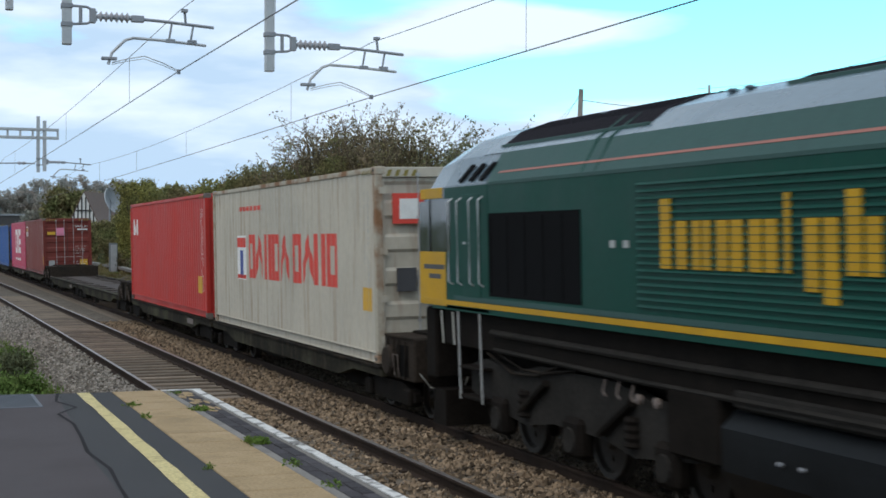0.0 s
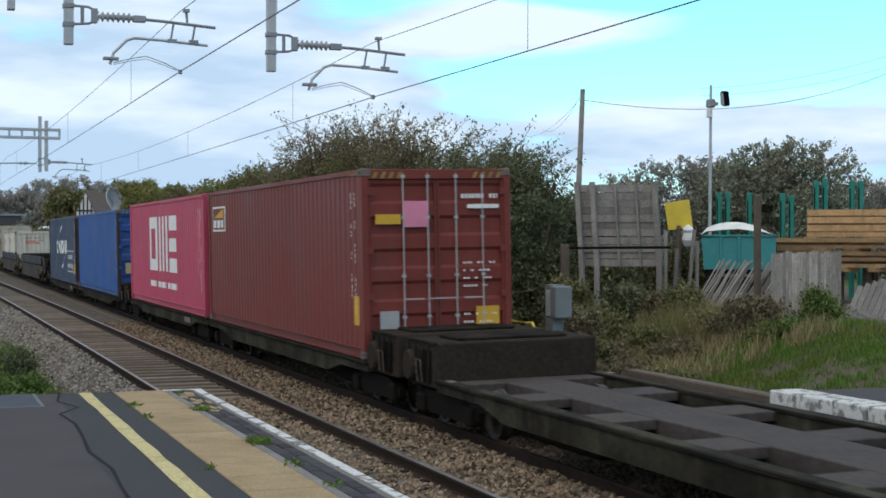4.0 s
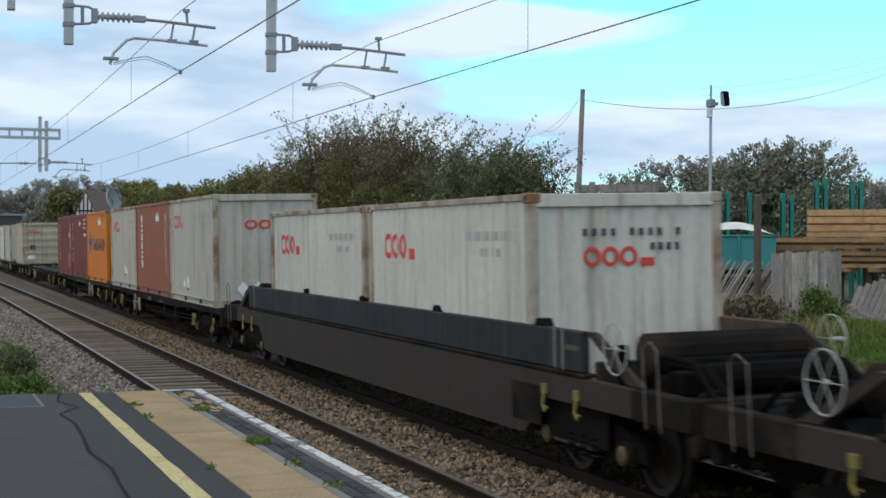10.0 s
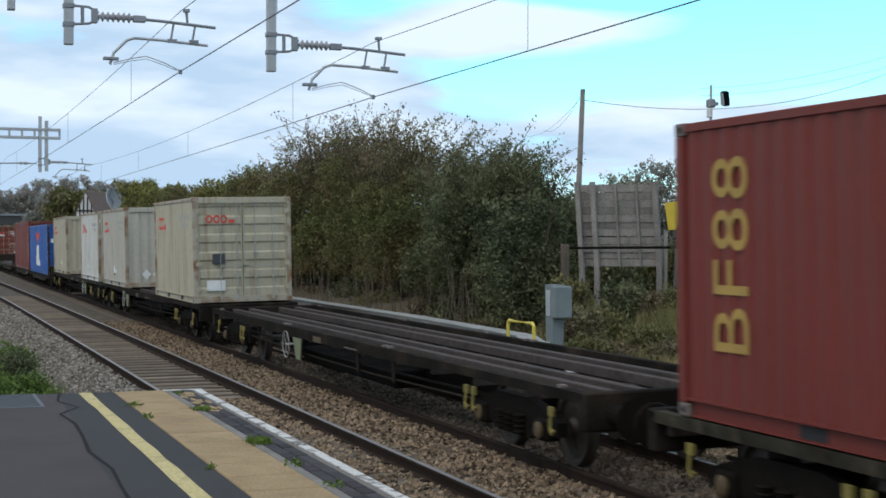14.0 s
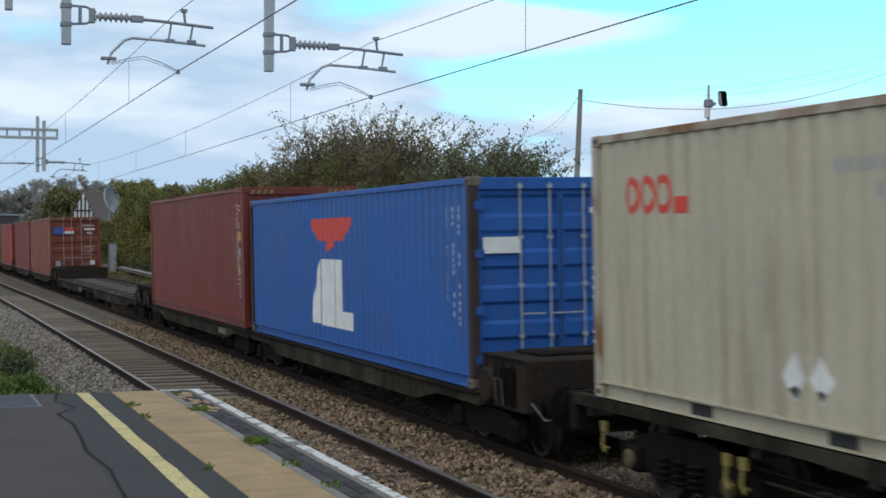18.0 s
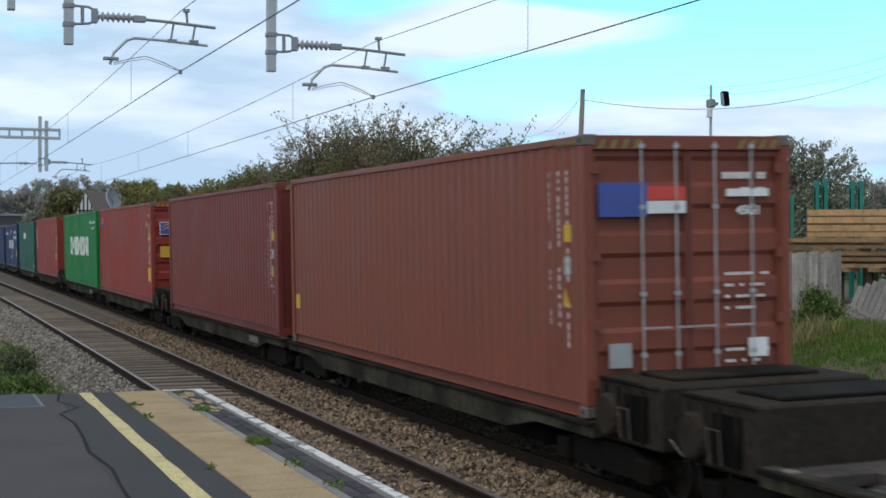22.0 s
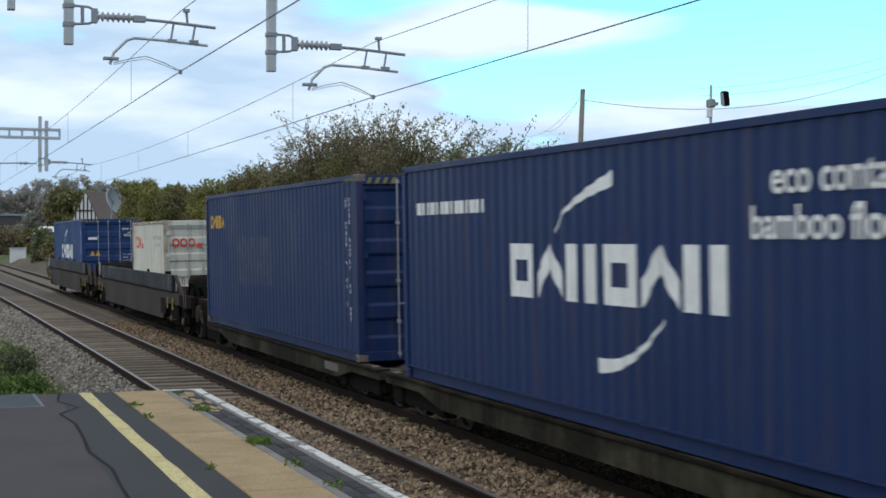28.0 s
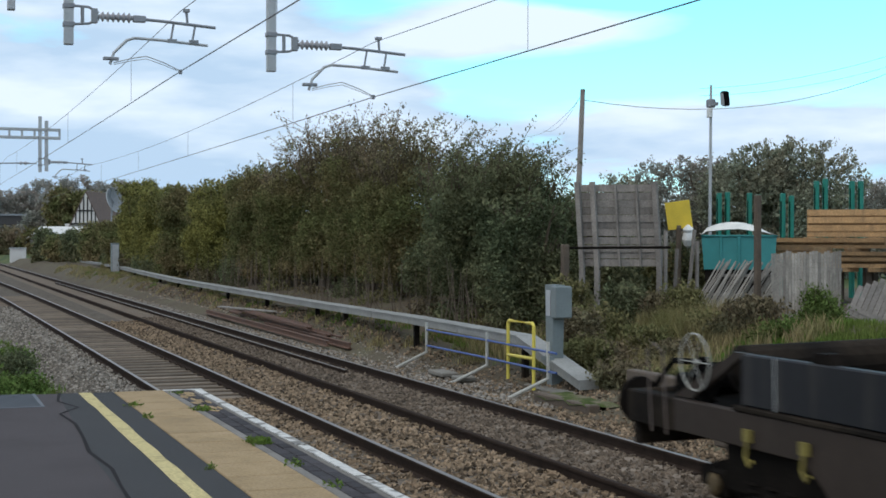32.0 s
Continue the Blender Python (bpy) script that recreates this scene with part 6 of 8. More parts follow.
KEEPER = MB().box(-.03, .012, -.03, .03, -.022, .022).mesh("rod_keeper")
KEEPER.materials.append(M["lockrod"])


def container(key, label, rear, long, high, deck, doors, wear="casting", hazard=True):
    """A steel box in its parts. rear: distance of its rear end; x runs to its front."""
    ln = 12.19 if long else 6.06
    h2 = ln / 2
    H = 2.896 if high else 2.591
    mtl = colour(key)
    pale = key in ("cream", "white", "grey", "whiter", "beige")
    post = mtl if wear != "casting" else (M["rusty_cream"] if pale else M["casting"])
    edge = M["rusty_cream"] if pale else (M["rusty_dark"] if key in ("blue", "slate", "apl") else mtl)
    root = thing("shipping_container", label, "shipping container", group="containers of the train")
    yo = W2 - .014
    for sgn in (-1, 1):
        part("side_wall", corr_wall(h2 - .09, .16, H - .08, sgn * yo, sgn), mtl, root)
        part("top_rail", MB().box(-h2 + .1, h2 - .1, sgn * W2 - (.0 if sgn < 0 else .06), sgn * W2 + (.06 if sgn < 0 else .0), H - .085, H - .008, .006), edge if pale else mtl, root)
        part("bottom_rail", MB().prism([(sgn * W2, .168), (sgn * W2, .150), (sgn * (W2 - .055), .132), (sgn * (W2 - .055), .016), (sgn * (W2 - .022), .012), (sgn * (W2 - .022), .004), (sgn * (W2 - .08), .004), (sgn * (W2 - .08), .168)], "x", -h2 + .1, h2 - .1), mtl, root)
        if not long:
            for x in (-1.03, 1.03):
                part("fork_pocket", MB().box(x - .18, x + .18, sgn * (W2 - .054) - .004, sgn * (W2 - .054) + .004, .024, .125), M["gasket"], root)
    roof = MB()
    xs = breaks(-h2 + .1, h2 - .1)
    for x in xs:
        z = H - .022 - corr(x) * .6
        roof.v += [(x, -W2 + .05, z), (x, W2 - .05, z)]
    roof.f = [(2 * i, 2 * i + 2, 2 * i + 3, 2 * i + 1) for i in range(len(xs) - 1)]
    part("roof", roof, mtl, root)
    part("floor_pan", MB().box(-h2 + .1, h2 - .1, -W2 + .06, W2 - .06, .12, .16), M["casting"], root)
    for sx in (-1, 1):
        xe = sx * h2
        for sy in (-1, 1):
            a, b = (sy * W2, sy * (W2 - .11))
            part("corner_post", MB().box(min(xe, xe - sx * .13), max(xe, xe - sx * .13), min(a, b), max(a, b), .118, H - .118, .01), edge, root)
            for z in (0, H - .118):
                c = part("corner_casting", MB().box(min(xe + sx * .002, xe - sx * .178), max(xe + sx * .002, xe - sx * .178), min(sy * (W2 + .002), sy * (W2 - .16)), max(sy * (W2 + .002), sy * (W2 - .16)), z, z + .118, .012), post, root)
                if sy < 0:
                    part("casting_hole", MB().prism([(xe - sx * .09 + .045 * math.cos(t * .785), z + .06 + .03 * math.sin(t * .785)) for t in range(8)], "y", -W2 - .004, -W2 + .01), M["gasket"], c)
        part("end_header", MB().box(min(xe, xe - sx * .08), max(xe, xe - sx * .08), -W2 + .11, W2 - .11, H - .16, H - .010, .008), mtl, root)
        part("end_sill", MB().box(min(xe, xe - sx * .1), max(xe, xe - sx * .1), -W2 + .11, W2 - .11, .01, .16, .008), edge, root)
        if sx > 0 and doors:
            for sy in (-1, 1):
                y0, y1 = (-1.105, -.006) if sy < 0 else (.006, 1.105)
                mb = MB()
                n = 5
                st = (H - .4) / n
                mb2 = []
                for i in range(n):
                    b0 = .2 + i * st
                    mb2 += [(b0, 0), (b0 + st * .32, 0), (b0 + st * .42, .032), (b0 + st * .86, .032), (b0 + st * .96, 0)]
                mb2 = [(.165, 0)] + mb2 + [(H - .165, 0)]
                for z, d in mb2:
                    mb.v += [(xe - .045 - d, y0 + .02, z), (xe - .045 - d, y1 - .02, z)]
                mb.f = [(2 * i, 2 * i + 1, 2 * i + 3, 2 * i + 2) for i in range(len(mb2) - 1)]
                door = part("door", mb, mtl, root)
                for a in (y0, y1 - .035):
                    part("door_stile", MB().box(xe - .06, xe - .025, a, a + .035, .165, H - .165, .004), mtl, door)
                for yy in ((y1 - .55, y1 - .15) if sy < 0 else (y0 + .30, y0 + .74)):
                    part("lock_rod", MB().tube([(xe - .005, yy, .05), (xe - .005, yy, H - .07)], .0125, 6), M["lockrod"], door)
                    for z in (.12, .62, 1.25, H - .75, H - .12):
                        part("rod_keeper", KEEPER, None, door, at=pose(xe, yy, z))
                    part("lock_handle", MB().box(xe - .005, xe + .012, min(yy, yy - sy * .32), max(yy, yy - sy * .32), .885, .905, .003), M["lockrod"], door)
                for z in (.35, .95, 1.65, H - .35):
                    part("hinge", MB().box(xe - .03, xe + .006, sy * 1.10 - .06, sy * 1.10 + .06, z - .05, z + .05), mtl, door)
                part("gasket", MB().box(xe - .05, xe - .022, y0 - .004 if sy > 0 else y1 - .002, y0 + .002 if sy > 0 else y1 + .004, .165, H - .165), M["gasket"], door)
        else:
            mb = MB()
            ys = breaks(-1.11, 1.11)
            for y in ys:
                d = xe - sx * (.03 + corr(y))
                mb.v += [(d, y, .16), (d, y, H - .16)]
            mb.f = [(2 * i, 2 * i + 2, 2 * i + 3, 2 * i + 1) for i in range(len(ys) - 1)]
            part("end_wall", mb, mtl, root)
        if hazard and high:
            for sy in (-1, 1):
                for i in range(4):
                    y = sy * (.62 + i * .13)
                    part("hazard_stripe", MB().quad((xe + sx * .003, y - .04, H - .145), (xe + sx * .003, y + .02, H - .145), (xe + sx * .003, y + .06, H - .05), (xe + sx * .003, y, H - .05)), M["yellow_fit"], root)
            if sx > 0:
                for i in range(4):
                    x = xe - .22 - i * .13
                    part("hazard_stripe", MB().quad((x - .04, -W2 - .003, H - .105), (x + .02, -W2 - .003, H - .105), (x + .06, -W2 - .003, H - .05), (x, -W2 - .003, H - .05)), M["yellow_fit"], root)
    moving(root, rear - h2, deck)
    return root, h2, H


def code_marks(root, h2, H, material, columns=3):
    """Small code lines painted near the front end of the side: rows of short bars; and on the doors, where there are any."""
    mb = MB()
    random.seed(int(h2 * 100) + int(H * 10) + len(MOVERS))
    for c in range(columns):
        z = H - .35
        x = h2 - .45 - c * .24
        while z > (.9 if c else .6):
            l = random.uniform(.04, .08)
            paint(mb, rect(x, x + .016, z - l, z))
            z -= l + random.choice((.02, .02, .025, .03, .05, .22))
    part("code_marking", mb, material, root)["kind"] = "stuff"
    if any(o.name.startswith("door") for o in root.children):
        mb = MB()
        for z, y0, y1 in ((H - .46, .40, 1.0), (H - .62, .62, .95), (1.42, .42, .95), (1.30, .42, .90), (1.18, .42, .95), (1.06, .42, .80), (.62, .42, .95), (.50, .42, .9), (.38, .42, .95)):
            y = y0
            while y < y1:
                l = random.uniform(.022, .038)
                mb.box(h2 - .025, h2 + .004, y, min(y + l, y1), z, z + (.07 if z > 1.6 else .03))
                y += l + random.choice((.025, .03, .1))
        part("door_code", mb, material, root)["kind"] = "stuff"


def side_notices(root, h2):
    """Small stickers under the code columns: yellow plate, white plate, warning triangle."""
    plate(root, "yellow_sticker", h2 - .52, h2 - .38, 1.80, 1.98, M["yellow_mark"])
    plate(root, "white_sticker", h2 - .52, h2 - .40, 1.46, 1.64, M["grey_mark"])
    part("warning_triangle", paint(MB(), [(h2 - .60, 1.12, 1.12, h2 - .50, 1.12, 1.32), (h2 - .50, 1.12, 1.32, h2 - .40, 1.12, 1.12)]), M["yellow_mark"], root)


def red_rings(root, x0, x1, z0, z1, end=None):
    """The red shipping-line device: three rings and a bar."""
    x0, x1 = x0 + .35, x1 + .38
    n = (x1 - x0) / 4.1
    b = []
    for i in range(3):
        b += ring_bands(x0 + n * (.5 + i * 1.05), (z0 + z1) / 2, n * .5, (z1 - z0) / 2, .42)
    b += rect(x0 + n * 3.3, x0 + n * 4.1, z0, z0 + (z1 - z0) * .42)
    part("red_device", paint(MB(), b), M["red_mark"], root)
    part("code_marking", paint(MB(), blocks(1.0, 2.55, 2.06, 2.17, 11, .45) + blocks(1.5, 2.2, 1.87, 1.97, 4, .5)), M["grey_mark"], root)["kind"] = "stuff"


def end_rings(root, h2, y0, y1, z0, z1, doors):
    mb = MB()
    x = h2 + (.0 if doors else -.026) + .004
    n = (y1 - y0) / 4.1
    for i in range(3):
        cy, cz, ry, rz = y0 + n * (.5 + i * 1.05), (z0 + z1) / 2, n * .5, (z1 - z0) / 2
        k = 14
        for j in range(k):
            a, b = 2 * math.pi * j / k, 2 * math.pi * (j + 1) / k
            mb.quad(*[(x - (.04 if doors else 0), cy + ry * q * math.cos(t), cz + rz * q * math.sin(t)) for q, t in ((1, a), (1, b), (.58, b), (.58, a))])
    mb.quad(*[(x - (.04 if doors else 0), y, z) for y, z in ((y0 + n * 3.3, z0), (y1, z0), (y1, z0 + (z1 - z0) * .42), (y0 + n * 3.3, z0 + (z1 - z0) * .42))])
    part("red_device", mb, M["red_mark"], root)


def end_code(mb, x, rows):
    """Rows of short bars across the end of a box: z, y0, y1."""
    for z, y0, y1 in rows:
        n = round((y1 - y0) / .115)
        for i in range(n):
            if n > 8 and i in (4, n - 2):
                continue
            y = y0 + (y1 - y0) * i / n
            mb.box(x - .008, x, y, y + .052, z, z + .085)
    return mb


def diamonds(root, cx, cz, r=.17, gap=.42, n=2):
    mb, mk = MB(), MB()
    for i in range(n):
        x = cx + i * gap
        paint(mb, [(x - r, cz, cz, x, cz - r * 1.25, cz + r * 1.25), (x, cz - r * 1.25, cz + r * 1.25, x + r, cz, cz)])
        paint(mk, [(x - r * .45, cz - r * .65, cz - r * .62, x, cz - r * 1.1, cz - r * .4), (x, cz - r * 1.1, cz - r * .4, x + r * .45, cz - r * .65, cz - r * .62)], lift=.005)
    part("warning_placard", mb, M["white_mark"], root)
    part("placard_mark", mk, M["dark_mark"], root)


def swoosh(root, cx, cz, s, up):
    """Curved white brush stroke of the shipping-line device."""
    b = []
    for i in range(10):
        t0, t1 = i / 10, (i + 1) / 10
        def q(t):
            x = cx - s * 1.25 + 2.5 * s * t
            z = cz + s * (.95 * math.sqrt(t) - .5 if up else .95 * t ** 2.2 - .4)
            w = s * (.04 + .20 * t if up else .24 - .20 * t)
            return x, z - w * .6, z + w * .6
        a, c = q(t0), q(t1)
        b.append((*a, *c))
    part("white_swoosh", paint(MB(), b), M["white_mark"], root)


def plate(root, name, x0, x1, z0, z1, material, label=""):
    return part(name, paint(MB(), rect(x0, x1, z0, z1)), material, root, label)


def end_plate(root, h2, y0, y1, z0, z1, material, name="placard"):
    part(name, MB().box(h2 - .03, h2 + .003, y0, y1, z0, z1), material, root)


D_LOW, D_FEA2, D_HIGH = 0.73, 0.655, 0.99


def load_train():
    C = container
    # a cream box with red lettering blocks, and a red one behind it
    r, h, H = C("cream", "cream corrugated 40-foot container with red block lettering", 32.55, True, True, D_LOW, True)
    lettering(r, "red_lettering", cut_blocks(-2.6, .8, 1.05, 1.92, 5) + cut_blocks(1.0, 4.05, 1.05, 1.92, 4), M["red_mark"])
    part("emblem", paint(MB(), rect(-3.65, -2.85, 1.0, 1.9)), M["white_mark"], r)
    part("emblem_bar", paint(MB(), rect(-3.42, -3.08, 1.05, 1.6), lift=.006), M["blue_mark"], r)
    lettering(r, "emblem_bar", rect(-3.62, -2.88, 1.66, 1.86) + rect(-3.62, -2.88, 1.02, 1.1), M["red_mark"], .006)
    part("web_line", paint(MB(), blocks(-3.45, -1.35, 2.4, 2.49, 14)), M["red_mark"], r)
    end_plate(r, h, -.95, -.45, 2.05, 2.5, M["red_mark"])
    end_plate(r, h + .002, -.85, -.55, 2.12, 2.42, M["white_mark"])
    end_plate(r, h, -.9, -.6, 1.05, 1.4, M["dark_mark"])
    code_marks(r, h, H, M["grey_mark"], 2)
    plate(r, "notice", h - .75, h - .35, .75, 1.1, M["yellow_mark"])
    r, h, H = C("red", "bright red corrugated 40-foot container with a white panel", 45.68, True, True, D_LOW, False)
    part("white_panel", paint(MB(), cut_blocks(-5.5, -4.6, 1.95, 2.42, 3)), M["white_mark"], r)
    plate(r, "notice", h - 1.1, h - .65, .55, .95, M["yellow_mark"])
    code_marks(r, h, H, M["white_mark"], 2)
    r, h, H = C("maroon", "maroon 40-foot container with closed doors and yellow notices", 89.74, True, True, D_LOW, True)
    part("sign_frame", paint(MB(), frame_bands(-5.7, -4.3, 2.0, 2.55, .04) + blocks(-5.5, -4.5, 2.08, 2.25, 6)), M["white_mark"], r)
    part("yellow_flag", paint(MB(), [(-5.5, 2.3, 2.3, -4.5, 2.3, 2.5)]), M["yellow_mark"], r)
    end_plate(r, h, -1.0, -.6, 2.05, 2.2, M["yellow_mark"])
    end_plate(r, h, -.55, -.15, 2.0, 2.4, M["pink_mark"])
    end_plate(r, h, .62, 1.0, .35, .75, M["yellow_mark"])
    end_plate(r, h, -.95, -.65, .45, .72, M["grey_mark"])
    end_plate(r, h, .5, 1.02, 2.28, 2.34, M["white_mark"])
    plate(r, "notice", h - .6, h - .25, .5, .95, M["yellow_mark"])
    code_marks(r, h, H, M["white_mark"], 2)
    r, h, H = C("pink", "magenta pink 40-foot container with large white block device", 102.54, True, True, D_LOW, False, wear="own")
    part("white_device", paint(MB(), frame_bands(-2.25, -.95, .95, 2.45, .32)), M["white_mark"], r)
    lettering(r, "white_device", rect(-.68, -.30, .95, 2.45) + rect(-.10, .28, .95, 2.45) + rect(.48, .86, .95, 2.45) + rect(1.12, 2.3, 2.06, 2.45) + rect(1.12, 2.25, 1.5, 1.85) + rect(1.12, 2.3, .95, 1.32), M["white_mark"])
    lettering(r, "white_lettering", blocks(-2.15, -1.05, .5, .66, 5, .15) + blocks(-.8, .6, .5, .66, 7, .15) + blocks(.8, 2.3, .5, .66, 7, .15), M["white_mark"])
    code_marks(r, h, H, M["white_mark"], 3)
    r, h, H = C("blue", "plain blue 40-foot container with rusty posts and closed doors", 117.94, True, True, D_FEA2, True)
    code_marks(r, h, H, M["grey_mark"], 2)
    end_plate(r, h, -.95, -.7, .75, 1.1, M["beige_mark"])
    r, h, H = C("slate", "slate blue 40-foot container with white device and lettering", 131.28, True, True, D_FEA2, False)
    navy_marks(r, h, H, -2.3, 2.2, False)
    part("sign_frame", paint(MB(), frame_bands(2.4, 5.3, .48, 1.40, .035)), M["white_mark"], r)
    text_on_side(r, "eco container", 3.85, 1.15, .34)
    text_on_side(r, "bamboo flooring", 3.85, .76, .33)
    plate(r, "notice", h - .9, h - .25, .42, .85, M["yellow_mark"])
    code_marks(r, h, H, M["white_mark"], 3)
    # cream 20-foot boxes sunk in the pocket wagon
    for s in (163.46, 169.75):
        r, h, H = C("white", "cream 20-foot container with red rings, in a pocket wagon", s, False, False, .48, False)
        red_rings(r, -2.6, -1.35, 1.80, 2.16)
        code_marks(r, h, H, M["grey_mark"], 1)
        if s < 165:
            end_rings(r, h, -.55, .35, 1.75, 1.98, False)
            part("code_marking", end_code(MB(), h - .022, ((2.10, -.55, .75), (1.93, .30, .72))), M["dark_mark"], r)["kind"] = "stuff"
    # three on a flat
    r, h, H = C("grey", "pale grey 20-foot container with red rings and placards", 181.41, False, False, D_HIGH, False)
    red_rings(r, -2.6, -1.4, 1.84, 2.18)
    end_rings(r, h, -.5, .75, 1.78, 2.0, False)
    diamonds(r, -.9, .45)
    end_diamonds(r, h)
    r, h, H = C("rust", "rust orange 20-foot container with a column of white marks", 187.64, False, False, D_HIGH, False)
    part("white_column", paint(MB(), [q for i in range(6) for q in (frame_bands(-2.02, -1.68, .74 + i * .262, .95 + i * .262, .07) if i % 3 == 1 else rect(-2.02, -1.68, .89 + i * .262, .95 + i * .262) + rect(-1.92, -1.79, .74 + i * .262, .885 + i * .262))]), M["white_mark"], r)
    diamonds(r, 1.0, 2.15, .16, .3)
    code_marks(r, h, H, M["white_mark"], 2)
    r, h, H = C("cream", "cream 20-foot container with red rings and white placards", 193.61, False, False, D_HIGH, False)
    red_rings(r, -2.5, -1.25, 1.80, 2.16)
    diamonds(r, .35, .55)
    r, h, H = C("orange", "orange 20-foot container with blue arrow and dark lettering blocks", 200.88, False, False, D_HIGH, False)
    part("blue_arrow", paint(MB(), [(-2.5, 1.45, 1.45, -2.2, 1.16, 1.74), (-2.2, 1.16, 1.74, -1.85, 1.0, 1.9), (-1.95, 1.33, 1.57, -1.4, 1.33, 1.57)]), M["blue_mark"], r)
    lettering(r, "blue_lettering", cut_blocks(-1.15, .75, 1.15, 1.58, 5) + cut_blocks(.85, 2.45, 1.15, 1.58, 5), M["dark_blue"])
    diamonds(r, .55, 2.18, .16, .30, 3)
    part("code_marking", paint(MB(), blocks(1.3, 2.6, 2.36, 2.44, 10, .45) + blocks(1.3, 2.0, 2.22, 2.29, 5, .45)), M["dark_mark"], r)["kind"] = "stuff"
    part("warning_triangle", paint(MB(), [(1.85, 1.95, 1.95, 2.0, 1.95, 2.2), (2.0, 1.95, 2.2, 2.15, 1.95, 1.95), (2.25, 1.95, 1.95, 2.4, 1.95, 2.2), (2.4, 1.95, 2.2, 2.55, 1.95, 1.95)]), M["yellow_mark"], r)
    end_diamonds(r, h, 2.0)
    r, h, H = C("maroon", "maroon 20-foot container with a yellow number column", 206.94, False, False, D_HIGH, False)
    text_on_side(r, "BF88", -2.4, 1.44, .80, M["ochre_line"], 90)
    diamonds(r, .2, 2.2, .17, .3)
    part("code_marking", paint(MB(), blocks(1.6, 2.4, 2.3, 2.38, 5, .4) + blocks(1.6, 2.5, 2.14, 2.22, 6, .4) + blocks(1.6, 2.3, 1.98, 2.06, 5, .4) + blocks(1.75, 2.75, 1.68, 1.80, 4, .7)), M["white_mark"], r)["kind"] = "stuff"
    r, h, H = C("maroon", "maroon 20-foot container with yellow number column and notice", 213.02, False, False, D_HIGH, False)
    text_on_side(r, "BF88", -2.1, 1.42, .80, M["ochre_line"], 90)
    diamonds(r, 1.95, 1.75, .14, .24)
    plate(r, "notice", 1.6, 2.3, .35, .95, M["ochre_mark"])
    code_marks(r, h, H, M["white_mark"], 2)
    # cream boxes spread over two flats
    r, h, H = C("beige", "cream 20-foot container with closed doors and red rings", 242.88, False, False, D_HIGH, True)
    red_rings(r, -2.6, -1.5, 1.82, 2.16)
    end_rings(r, h, -.9, -.2, 1.95, 2.15, True)
    end_plate(r, h, -.75, -.45, .95, 1.2, M["dark_mark"])
    end_plate(r, h, -.9, -.45, .3, .55, M["white_mark"])
    r, h, H = C("grey", "weathered grey 20-foot container with red rings and placards", 254.98, False, False, D_HIGH, False)
    red_rings(r, -2.65, -1.45, 1.80, 2.16)
    end_rings(r, h, -.1, .85, 1.66, 1.9, False)
    diamonds(r, .1, .5)
    end_diamonds(r, h)
    r, h, H = C("whiter", "off-white 20-foot container with rusty edges and closed doors", 262.18, False, False, D_HIGH, True)
    red_rings(r, -2.6, -1.35, 1.80, 2.16)
    end_rings(r, h, -.95, .1, 1.9, 2.15, True)
    diamonds(r, -.65, .5, .15, .34)
    end_plate(r, h, -.9, -.2, .75, 1.05, M["dark_mark"])
    r, h, H = C("beige", "stained beige 20-foot container with red rings", 274.23, False, False, D_HIGH, False)
    red_rings(r, -2.7, -1.55, 1.80, 2.16)
    end_rings(r, h, -.6, .35, 1.68, 1.9, False)
    diamonds(r, .45, .5, .16, .36)
    # blue and red pair
    r, h, H = C("apl", "mid-blue 40-foot container with a red wing device", 289.79, True, False, D_LOW, True)
    part("red_wing", paint(MB(), [(-1.5, 2.05, 2.17, -1.0, 1.8, 2.17), (-1.0, 1.8, 2.17, .4, 1.8, 2.17), (.4, 1.8, 2.17, .95, 2.05, 2.17), (-.5, 1.62, 1.8, -.1, 1.7, 1.8)]), M["red_mark"], r)
    part("white_lettering", paint(MB(), [(-1.5, .42, .6, -.95, .42, 1.5), (-.9, .40, 1.5, -.1, .40, 1.5), (0, .40, 1.5, .38, .40, 1.5), (.38, .40, .68, .95, .40, .68)]), M["white_mark"], r)
    end_plate(r, h, -1.05, -.55, 1.65, 1.85, M["white_mark"])
    end_plate(r, h, .45, .95, 1.75, 1.85, M["white_mark"])
    code_marks(r, h, H, M["white_mark"], 3)
    r, h, H = C("maroon", "dark maroon 40-foot container with white code marks", 302.66, True, True, D_LOW, False, wear="own")
    side_notices(r, h)
    code_marks(r, h, H, M["white_mark"], 3)
    r, h, H = C("ochre", "brick-orange 40-foot container with closed doors and decals", 346.76, True, True, D_LOW, True)
    end_plate(r, h, -1.05, -.5, 2.05, 2.4, M["blue_mark"], "decal")
    end_plate(r, h, -.5, -.05, 2.22, 2.36, M["red_mark"], "decal")
    end_plate(r, h, -.5, -.05, 2.08, 2.21, M["white_mark"], "decal")
    end_plate(r, h, .45, .95, 2.25, 2.33, M["white_mark"], "decal")
    text_on_end(r, "45G1", h, .7, 2.1, .13)
    end_plate(r, h, -.95, -.7, .5, .75, M["grey_mark"])
    end_plate(r, h, .7, .92, .55, .75, M["white_mark"])
    plate(r, "notice", -5.85, -5.55, .6, .85, M["yellow_mark"])
    side_notices(r, h)
    code_marks(r, h, H, M["white_mark"], 3)
    r, h, H = C("maroon", "maroon 40-foot container with white code columns", 360.0, True, True, D_LOW, False, wear="own")
    side_notices(r, h)
    code_marks(r, h, H, M["white_mark"], 3)
    r, h, H = C("clay", "red-brown 40-foot container with doors and yellow placards", 375.33, True, True, D_LOW, True)
